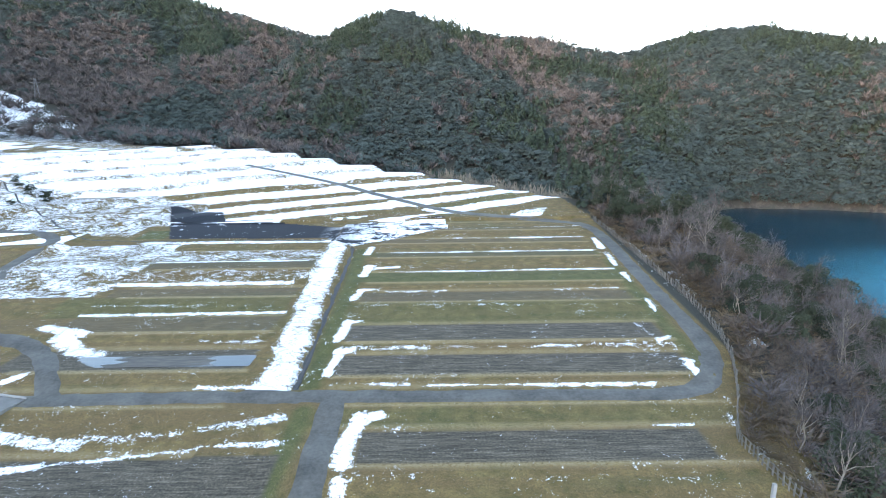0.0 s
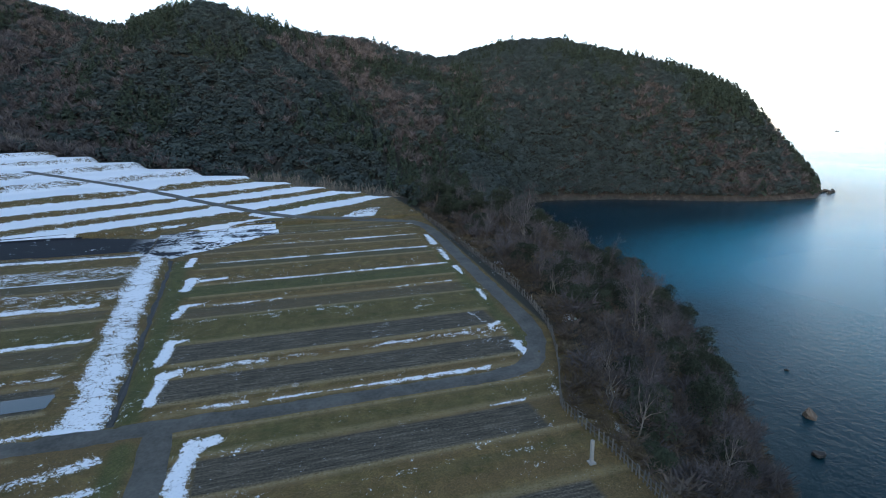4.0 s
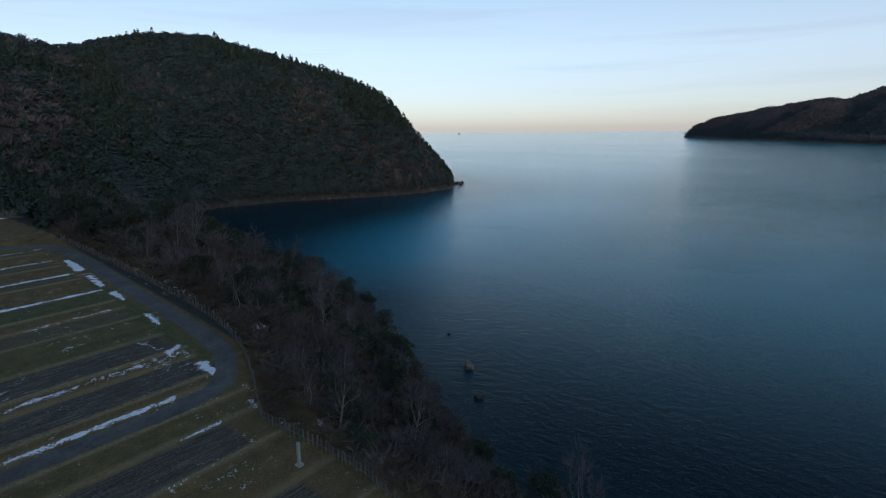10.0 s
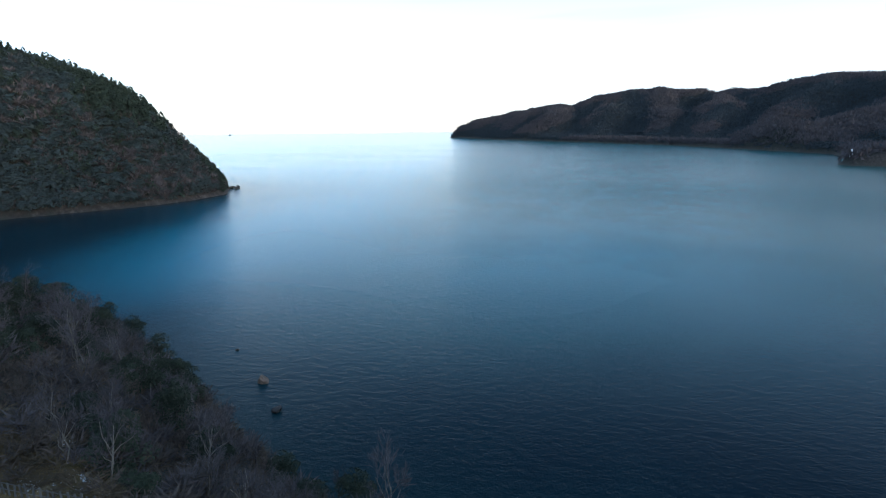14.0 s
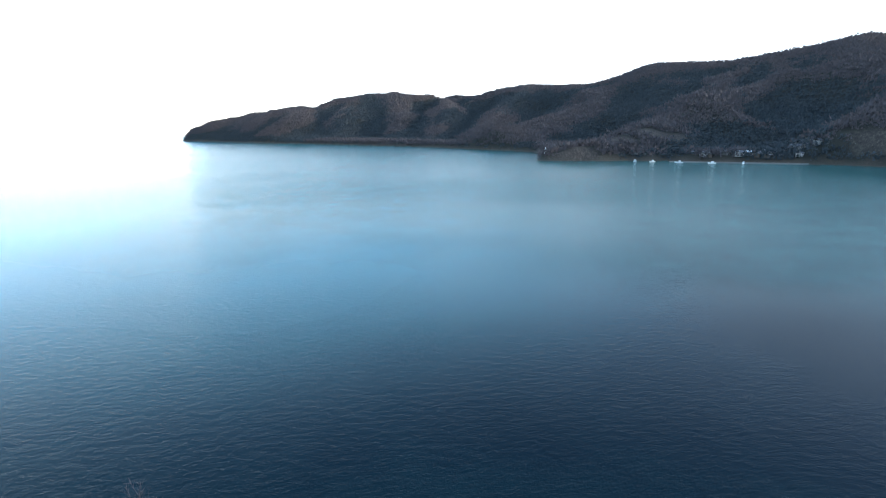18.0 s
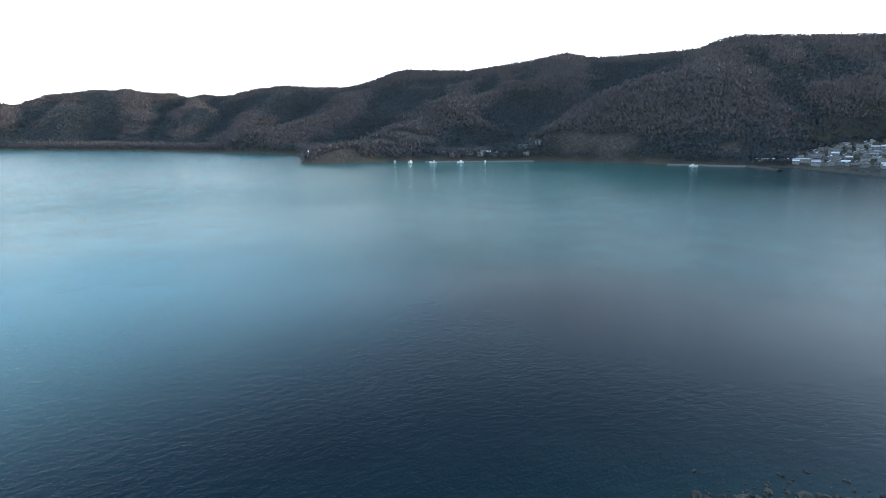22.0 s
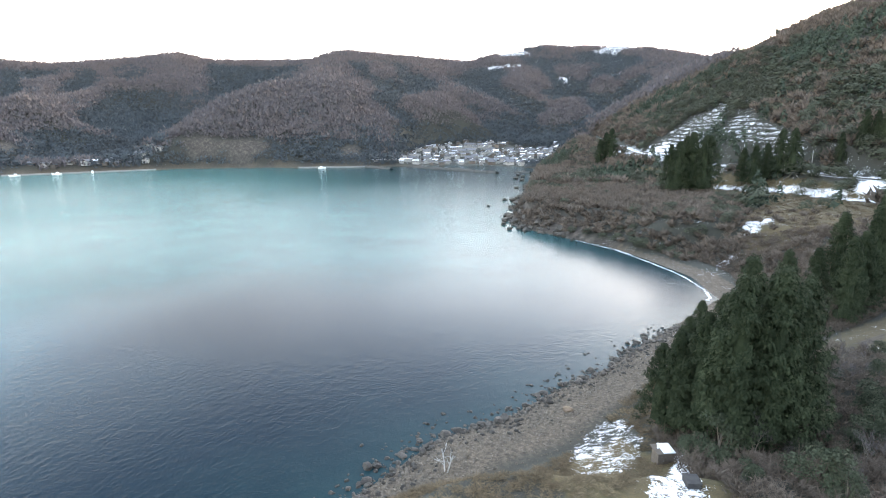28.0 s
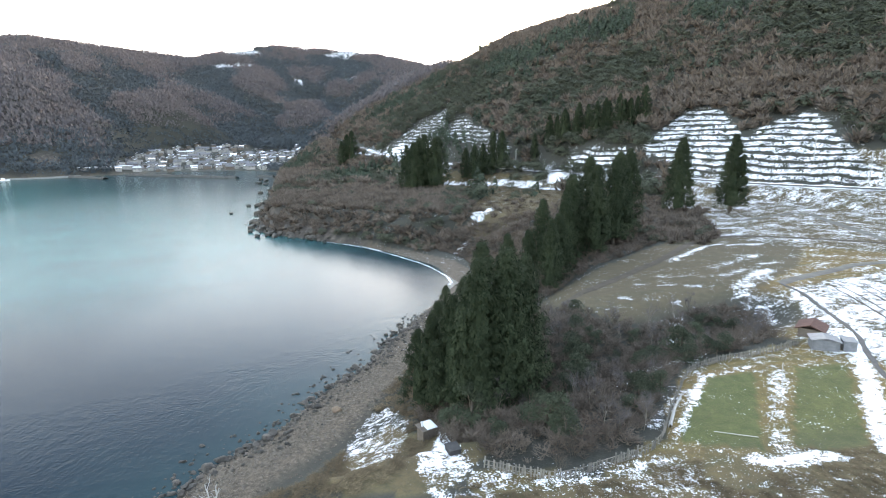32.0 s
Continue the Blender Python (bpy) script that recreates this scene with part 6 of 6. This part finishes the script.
part("wall", boxed(-0.9, 0.6, -1.0, 1.0, -0.3, 1.35), m_steel, an)
part("roof", boxed(-1.05, 0.7, -1.15, 1.15, 1.35, 1.43, bevel=0.02), m_steel, an)
ru = thing("ruined_shed", "collapsed rusty red shed roof behind the farm shed", "shed", at=pose(-66.5, -66.5, ground_z(-66.5, -66.5), rz=130))
part("roof", gable_roof(bmesh.new(), 1.7, 2.0, 1.3, 0.7), m_rust, ru)
part("wall", boxed(-1.5, 1.5, -1.8, 1.8, -0.3, 1.2), m_wall_brown, ru)
hu = thing("beach_hut", "small brown wooden hut with a snow-covered roof", "hut", at=pose(-7.0, -57.0, ground_z(-7.0, -57.0), rz=20))
part("wall", boxed(-0.85, 0.85, -0.8, 0.8, -0.4, 1.5, bevel=0.02), m_wall_brown, hu)
part("roof", boxed(-1.05, 1.05, -1.0, 1.0, 1.5, 1.58, bevel=0.02), m_wall_brown, hu)
part("roof_snow", boxed(-1.0, 0.35, -0.95, 0.95, 1.58, 1.70, bevel=0.05), m_snow, hu, "slab of snow")
hd = part("door", boxed(-0.3, 0.35, 0.8, 0.85, -0.1, 1.35, bevel=0.01), m_wall_brown, hu)
part("handle", boxed(0.22, 0.27, 0.85, 0.89, 0.6, 0.75, bevel=0.01), m_steel, hd)
part("chimney", boxed(0.45, 0.6, -0.2, -0.05, 1.58, 2.2), m_white, hu, "white pipe")
tk = thing("water_tank", "dark low concrete tank beside the snowy path", "tank", at=pose(-8.3, -46.6, ground_z(-8.3, -46.6), rz=12))
part("basin", boxed(-0.6, 0.6, -0.7, 0.7, -0.6, 0.5, bevel=0.03), m_dark, tk)
part("lid", boxed(-0.66, 0.66, -0.76, 0.76, 0.5, 0.57, bevel=0.02), m_dark, tk)
for pts, label in (([(-31.6, -47), (-34.4, -50.6), (-37.2, -53.6)], "fallen grey log lying beside the fence"), ([(-54.6, -58.2), (-50.6, -53.6), (-48.3, -51.2)], "long pale pole lying between the fields"),
                   ([(-35.4, -45.2), (-39, -43.3)], "thin pale stick lying on the crop")):
    vs, fs = [], []
    n_ = len(pts)
    tube(vs, fs, [(x, y, ground_z(x, y) + 0.16 + 0.05 * i) for i, (x, y) in enumerate(pts)], [0.22 - 0.05 * i for i in range(n_)] if "log" in label else [0.045] * n_, 6)
    tagged(new("log", tri_mesh("log", vs, fs, m_drift)), label, "log")


# rocks
def rock_mesh(seed, mat, flat=0.7):
    g_ = np.random.default_rng(seed)
    v, f = ICO2
    lob = g_.normal(size=(7, 3))
    lob /= np.linalg.norm(lob, axis=1)[:, None]
    v = v * (0.75 + 0.4 * np.maximum(0, (v @ lob.T)).max(1) ** 3)[:, None] * (1 + g_.normal(0, 0.05, len(v)))[:, None]
    cut = g_.normal(size=(4, 3))
    cut /= np.linalg.norm(cut, axis=1)[:, None]
    for c_ in cut:
        over = np.maximum(0, v @ c_ - 0.66)
        v = v - over[:, None] * c_
    return mesh_from("rock", v * [1, 0.8, flat], f, mat)


def rock_shape(seed):
    """The same stone as plain arrays, for heaps too many to count."""
    me = rock_mesh(seed, m_shorerock, 0.75)
    v = np.array([p.co[:] for p in me.vertices])
    f = np.array([p.vertices[:] for p in me.polygons])
    bpy.data.meshes.remove(me)
    return v * 0.5 + [0, 0, 0.1], f


shore_meshes = [rock_mesh(i, m_shorerock, 0.55 + 0.1 * (i % 3)) for i in range(6)]
sea_meshes = [rock_mesh(20 + i, m_searock, 0.8) for i in range(2)]


def boulder(x, y, size, label, group, meshes=shore_meshes, tall=1.0, z=None, turn=None):
    ob = new("rock", rng.choice(meshes))
    ob.matrix_basis = Matrix.Translation((x, y, (max(ground_z(x, y), -0.1) if z is None else z) + size * 0.12)) @ Matrix.Rotation(rng.uniform(0, 6.3) if turn is None else turn, 4, "Z")
    ob.scale = (size * 0.5, size * 0.5, size * 0.5 * tall)
    return tagged(ob, label, "rock", group)


gw = np.random.default_rng(12)
wv, wf = ICO3
wv = wv * [1.55, 1.1, 1.0] * (1 + gw.normal(0, 0.045, len(wv)))[:, None]
wv[:, 2] = np.clip(wv[:, 2], -0.6, 0.62)
wv[:, 2] = (wv[:, 2] + 0.6) * (1.9 - 0.75 * (wv[:, 0] + 1.55)) * 0.95 - 0.6
wv[:, 0] += 0.28 * wv[:, 2]
wedge = new("rock", mesh_from("rock", wv, wf, m_searock))
wedge.matrix_basis = Matrix.Translation((73.3, 51.6, 0.0)) @ Matrix.Rotation(-1.0, 4, "Z")
tagged(wedge, "large brown wedge-shaped rock standing in the sea", "rock")
boulder(65, 44.4, 2.2, "low dark rock just above the water", "", shore_meshes, 0.5, 0.0)
boulder(83.4, 64.8, 0.9, "small dark rock just above the water", "", shore_meshes, 0.7, 0.0)
for x, y, s in ((335, 251, 5), (338, 248, 3.5), (331, 245, 4), (345, 254, 2.5), (328, 250, 5)):
    boulder(x, y, s, "dark rock awash off the headland", "headland rocks", z=0.2)
for x, y, s in ((64.5, -336, 3.5), (59, -335, 5), (53, -319, 7), (68, -306, 2.5), (85, -500, 5), (77, -482, 6), (70, -412, 4), (61, -402, 6), (42, -232, 3), (47, -244, 3), (38, -234, 3),
                (59, -346, 4), (53, -375, 7), (50, -270, 6), (48, -255, 5), (53, -300, 6), (56, -350, 6), (82, -520, 6), (88, -505, 4), (90, -540, 5), (20, -223, 4), (28, -231, 5), (33, -236, 5), (42, -250, 6)):
    boulder(x, y, s, "dark wave-washed rock below the bluff", "bluff rocks", z=0.2, tall=0.8)
foot = path_points([(14, -220), (17, -222), (37, -239), (46, -263), (50, -330), (59, -401), (66, -480)], 1.0)
for i in range(45):
    p = rng.choice(foot)
    boulder(p.x + rng.uniform(-3.5, 2.0), p.y + rng.uniform(-2, 2), rng.uniform(2.0, 5.5), "dark wave-washed rock below the bluff", "bluff rocks", tall=rng.uniform(0.7, 1.2))
edge = path_points([(32, -36), (26, -52), (21, -65), (13, -73), (7, -84), (0, -93), (-5, -104), (-14, -120)], 0.5)
for i in range(290):
    p = rng.choice(edge)
    off = rng.gauss(0.1, 2.3)
    big = rng.random() ** 3
    boulder(p.x + off * 0.78 + rng.uniform(-0.6, 0.6), p.y + off * 0.5, 0.45 + 1.5 * big, "dark wet boulder at the water's edge", "shore boulders")
shapes_ = [rock_shape(60 + i) for i in range(6)]
for line_, count_, spread_, low_, high_, label_ in ((foot, 260, 2.6, 1.2, 4.2, "heaped dark rocks at the foot of the bluff"), (edge, 1100, 2.4, 0.25, 1.0, "small dark stones along the waterline")):
    at_ = [line_[i] for i in g.integers(0, len(line_), count_)]
    hx_ = np.array([p.x for p in at_]) + g.normal(0, spread_, count_)
    hy_ = np.array([p.y for p in at_]) + g.normal(0, spread_, count_)
    hw_ = low_ + (high_ - low_) * g.random(count_) ** 2
    scatter("shore_rocks", shapes_, hx_, hy_, np.maximum(lookup(GZ, hx_, hy_), -0.15), hw_, hw_, m_shorerock, 87 + count_, label_, "rocks")
boulder(4.3, -76.2, 1.7, "large pale rounded boulder on the pebble beach", "", sea_meshes, 0.9)
px_, py_ = g.uniform(-25, 34, 60000), g.uniform(-125, -40, 60000)
pd = lookup(GD, px_, py_)
m = (pd > -2.5) & (pd < 15) & (g.random(60000) < np.exp(-((pd - 3) / 6.0) ** 2))
px_, py_ = px_[m][:15000], py_[m][:15000]
pw = 0.14 + 0.5 * g.random(len(px_)) ** 4
OCTA = np.array([(1, 0, 0), (0, 1, 0), (-1, 0, 0), (0, -1, 0), (0, 0, 1.0)])
stones = [(OCTA * [0.7, 0.5, 0.5] + np.random.default_rng(i).normal(0, 0.12, OCTA.shape), np.array([(0, 1, 4), (1, 2, 4), (2, 3, 4), (3, 0, 4)])) for i in range(5)]
scatter("pebbles", stones, px_, py_, lookup(GZ, px_, py_), pw, pw, mottled("pebble", (0.055, 0.046, 0.038), (0.19, 0.155, 0.12), 2.0, 0.85, 0.4, 0.02), 81, "brown pebbles and cobbles of the beach", "pebbles")
# driftwood tree on the shore
gd = np.random.default_rng(9)
tv, tf, cv, cf = limb_tree(gd, 5.5, 1.2, stems=2, levels=2, kids=2, thick=0.06)
dr_ = thing("dead_tree", "bleached dead tree with bare forked limbs on the beach", "tree", at=pose(17.5, -56.5, ground_z(17.5, -56.5), rx=18))
part("trunk", tri_mesh("trunk", tv, tf, m_drift), None, dr_)
part("twig", tri_mesh("twig", cv, cf, m_drift), None, dr_)
dr2 = copy_thing(bare_trees[1], Matrix.Translation((49.5, 26.5, ground_z(49.5, 26.5))))
dr2.scale = (0.7, 0.7, 0.9)


# utility poles and guard rail on the coast road
def utility_pole():
    t_ = thing("utility_pole", "grey concrete utility pole beside the coast road", "utility pole", "utility poles")
    vs, fs = [], []
    tube(vs, fs, [(0, 0, -0.5), (0, 0, 11)], [0.2, 0.12], 8)
    part("pole", tri_mesh("pole", vs, fs, m_concrete), m_concrete, t_)
    for z in (9.6, 10.4):
        arm = part("crossarm", boxed(-1.0, 1.0, -0.06, 0.06, z, z + 0.12), m_steel, t_)
        for x in (-0.85, -0.3, 0.3, 0.85):
            part("insulator", boxed(x - 0.05, x + 0.05, -0.05, 0.05, z + 0.12, z + 0.35), m_white, arm)
    return t_


up = utility_pole()
for x, y, a in ((-92, -305, 60), (-117, -259, 50), (-150, -232, 30), (-183, -168, 65), (-176, -186, 60), (-48, -400, 70)):
    put(up, x, y, 1.0, radians(a))
rail_line = path_points([(x + 2.9, y + 1.6) for x, y in COAST_ROAD[1:12]], 4.0)
gr = thing("guard_rail", "white-grey steel guard rail along the coast road", "guard rail")
vs, fs = [], []
tube(vs, fs, [(p.x, p.y, ground_z(p.x, p.y) + 0.85) for p in rail_line], [0.14] * len(rail_line), 4)
part("rail", tri_mesh("rail", vs, fs, m_white), m_white, gr)
pm_ = None
for p in rail_line:
    ob = part("post", pm_ or boxed(-0.07, 0.07, -0.07, 0.07, -0.4, 0.9), m_steel, gr)
    pm_ = ob.data
    ob.location = (p.x, p.y, ground_z(p.x, p.y))


# village at the head of the bay
def house_proto(w, l, h, wall, roof, snowy):
    t_ = thing("house", "village house with %s and a %s" % ("pale plaster walls" if wall is m_wall_pale else "brown boarded walls", "snow-dusted grey tiled roof" if snowy else "grey tiled roof"), "house", "village houses")
    part("wall", boxed(-w, w, -l, l, -1.5, h), wall, t_)
    part("roof", gable_roof(bmesh.new(), w, l, h, w * 0.55, 0.6, 0.25), roof, t_)
    if snowy:
        b = bmesh.new()
        v = [b.verts.new(p) for p in ((0.25, -l - 0.4, h + w * 0.55), (0.25, l + 0.4, h + w * 0.55), (w + 0.4, l + 0.4, h + 0.12), (w + 0.4, -l - 0.4, h + 0.12))]
        b.faces.new(v)
        bmesh.ops.solidify(b, geom=b.faces[:], thickness=-0.12)
        part("roof_snow", b, m_snow, t_, "patch of snow on the roof")
    for s in (-1, 1):
        for q in (-0.5, 0.35):
            part("window", boxed(s * w - 0.06, s * w + 0.06, l * q - 0.7, l * q + 0.7, h - 2.0, h - 0.8), m_glass, t_)
    part("door", boxed(-0.5, 0.5, l - 0.05, l + 0.08, 0, 2.0), m_wall_brown, t_)
    return t_


houses = [house_proto(4.2, 5.5, 5.2, m_wall_pale, m_tile_grey, True), house_proto(3.6, 4.8, 4.6, m_wall_brown, m_tile_grey, False), house_proto(4.6, 6.5, 5.6, m_wall_brown, m_tile_grey, False),
          house_proto(3.2, 4.2, 3.4, m_wall_pale, m_tile_grey, False), house_proto(5.2, 7.5, 6.5, m_wall_pale, m_tile_grey, False)]
spots = []
for i in range(16000):
    if len(spots) >= 252:
        break
    x, y = rng.uniform(70, 345), rng.uniform(-952, -645)
    if not bool(inside(np.array([x]), np.array([y]), VILLAGE)[0]):
        continue
    d, z = float(lookup(GD, np.array([x]), np.array([y]))[0]), ground_z(x, y)
    if d < 7 or z > 44 or z < 0.6 or float(slope_up(np.array([x]), np.array([y]))[0]) > 0.42 or any((x - a) ** 2 + (y - b) ** 2 < 88 for a, b in spots):
        continue
    spots.append((x, y))
n1 = len(spots)
for i in range(3000):
    if len(spots) >= n1 + 40:
        break
    x, y = polar(rng.uniform(125.3, 135.2), rng.uniform(660, 790))
    d, z = float(lookup(GD, np.array([x]), np.array([y]))[0]), ground_z(x, y)
    if d < 5 or d > 46 or z > 26 or any((x - a) ** 2 + (y - b) ** 2 < 80 for a, b in spots):
        continue
    spots.append((x, y))
for x, y in spots:
    put(rng.choice(houses + houses[:1] * 2), x, y, rng.uniform(0.58, 0.85), radians(rng.choice((20, 25, 110, 115, 30))))
ls = thing("station_shed", "long low white-roofed building by the shore", "building", at=pose(278, -664, 6.0, rz=43))
for i, (a, b) in enumerate(((-28, -8), (-6, 14), (16, 27))):
    part("wall", boxed(a, b, -2.5, 2.5, -6, 2.6), m_wall_pale, ls)
    part("roof", boxed(a - 0.5, b + 0.5, -3, 3, 2.6, 3.0, bevel=0.1), m_snow, ls, "snow-white flat roof")


def mound(name, pts, w, h, label):
    """A breakwater of heaped rock."""
    line = path_points(pts, 3.0)
    bm = bmesh.new()
    rows = []
    r_ = random.Random(3)
    for i, p in enumerate(line):
        q = line[min(i + 1, len(line) - 1)] - line[max(0, i - 1)]
        s = Vector((q.y, -q.x)).normalized()
        rows.append([bm.verts.new((p.x + s.x * w * u + r_.uniform(-0.5, 0.5), p.y + s.y * w * u + r_.uniform(-0.5, 0.5), z * h * r_.uniform(0.7, 1.2) - 0.6)) for u, z in ((-1, 0), (-0.5, 0.9), (0, 1.2), (0.5, 0.9), (1, 0))])
    for a, b in zip(rows, rows[1:]):
        for j in range(4):
            bm.faces.new((a[j], a[j + 1], b[j + 1], b[j]))
    bmesh.ops.recalc_face_normals(bm, faces=bm.faces)
    me = bpy.data.meshes.new(name)
    bm.to_mesh(me)
    bm.free()
    me.materials.append(m_shorerock)
    return tagged(new(name, me), label, "breakwater")


mound("breakwater", [(247, -640), (180, -604), (117, -567)], 4.0, 2.4, "low dark rock breakwater off the village")
mound("breakwater", [(318, -640), (285, -618), (250, -594)], 4.0, 2.2, "low grey rock breakwater beside the quay")
mound("breakwater", [(101, -585), (84, -580)], 3.0, 1.8, "short dark rock breakwater under the bluff")


def quay(pts, label):
    q = ribbon("quay", pts, 4.0, m_old_concrete, 1.6, label, "quay", step=6, thick=3.0, level=0.0, edge=0.0, kind="thing")
    del q["kind"]
    return q


quay([(372, -588), (345, -603), (319, -613), (290, -632)], "pale concrete quay along the shore")
quay([(600, -395), (575, -430), (548, -470), (520, -515)], "pale concrete harbour quay")
lh = thing("lighthouse", "small white harbour lighthouse on a rocky point", "lighthouse", at=pose(684, -268, ground_z(684, -268)))
vs, fs = [], []
tube(vs, fs, [(0, 0, -1), (0, 0, 7.5)], [1.5, 1.1], 10)
part("tower", tri_mesh("tower", vs, fs, m_white), m_white, lh)
vs, fs = [], []
tube(vs, fs, [(0, 0, 7.5), (0, 0, 7.8), (0, 0, 9.2), (0, 0, 9.9)], [1.6, 0.8, 0.8, 0.1], 10)
part("lantern", tri_mesh("lantern", vs, fs, m_white), m_white, lh)


def boat():
    t_ = thing("fishing_boat", "small white fishing boat moored in the harbour", "boat", "fishing boats")
    bm = bmesh.new()
    prof = ((-5, 0.9, 0.9), (-2, 1.4, 1.0), (2, 1.4, 1.2), (5, 0.1, 1.8))
    rows = []
    for x, w, z in prof:
        rows.append([bm.verts.new((x, -w, z)), bm.verts.new((x * 0.92, -w * 0.6, -0.4)), bm.verts.new((x * 0.92, w * 0.6, -0.4)), bm.verts.new((x, w, z))])
    for a, b in zip(rows, rows[1:]):
        for j in range(4):
            bm.faces.new((a[j], a[(j + 1) % 4], b[(j + 1) % 4], b[j]))
    bm.faces.new(rows[0])
    bmesh.ops.recalc_face_normals(bm, faces=bm.faces)
    part("hull", bm, m_white, t_)
    part("cabin", boxed(-2.2, 0.4, -0.9, 0.9, 0.9, 2.7, bevel=0.1), m_white, t_)
    part("mast", boxed(-0.3, -0.2, -0.05, 0.05, 2.7, 4.6), m_steel, t_)
    return t_


bt = boat()
for i, (x, y) in enumerate(((585, -398), (566, -428), (606, -376), (548, -455), (618, -360), (340, -590))):
    b = bt if i == 0 else copy_thing(bt, Matrix())
    b.matrix_basis = Matrix.Translation((x, y, 0.1)) @ Matrix.Rotation(0.9 + 0.5 * i, 4, "Z")
ship = thing("cargo_ship", "tiny dark cargo ship on the horizon", "ship", at=pose(*polar(53.4, 3900), 0.0, rz=20))
part("hull", boxed(-22, 22, -4, 4, -1, 4, bevel=0.5), m_dark, ship)
part("bridge", boxed(-18, -12, -3, 3, 4, 10, bevel=0.2), m_white, ship)
# pale road cut along the far cliff
vs, fs = [], []
tube(vs, fs, [(*polar(a, 722 - 3.2 * (a - 136)), lookup(GZ, *[np.array([q]) for q in polar(a, 722 - 3.2 * (a - 136))])[0] + 2.0) for a in np.linspace(136, 152, 24)], [1.0] * 24, 4)
tagged(new("sea_wall", tri_mesh("sea_wall", vs, fs, m_concrete)), "pale concrete road wall along the foot of the cliff", "wall")
# surf on the little beach
for run in ([(14, -217), (4, -208), (-4, -199.5), (-14, -183.5), (-22, -168), (-26, -152), (-25, -145)], [(9, -214.5), (0, -206), (-8, -195)]):
    ribbon("surf", run, 0.45, m_foam, 0.03, "thin white line of breaking surf", "surf", level=0.0, step=0.7, edge=0.5, thick=0.0, kind="stuff")


# lattice pylon above the upper fields
py = thing("pylon", "grey steel lattice pylon above the snowy fields", "pylon", at=pose(-268, 369, ground_z(-268, 369), rz=25))
feet = [(-1.6, -1.6), (1.6, -1.6), (1.6, 1.6), (-1.6, 1.6)]
for a, b in feet:
    vs, fs = [], []
    tube(vs, fs, [(a, b, -0.5), (a * 0.25, b * 0.25, 15)], [0.12, 0.09], 4)
    part("leg", tri_mesh("leg", vs, fs, m_steel), m_steel, py)
for lev in range(5):
    z0, z1 = lev * 3.0, lev * 3.0 + 3.0
    s0, s1 = 1 - 0.75 * z0 / 15, 1 - 0.75 * z1 / 15
    for i in range(4):
        a, b = feet[i], feet[(i + 1) % 4]
        vs, fs = [], []
        tube(vs, fs, [(a[0] * s0, a[1] * s0, z0), (b[0] * s1, b[1] * s1, z1)], [0.06, 0.06], 4)
        part("brace", tri_mesh("brace", vs, fs, m_steel), m_steel, py)
for z in (12.0, 14.2):
    part("crossarm", boxed(-3.0, 3.0, -0.1, 0.1, z, z + 0.2), m_steel, py)
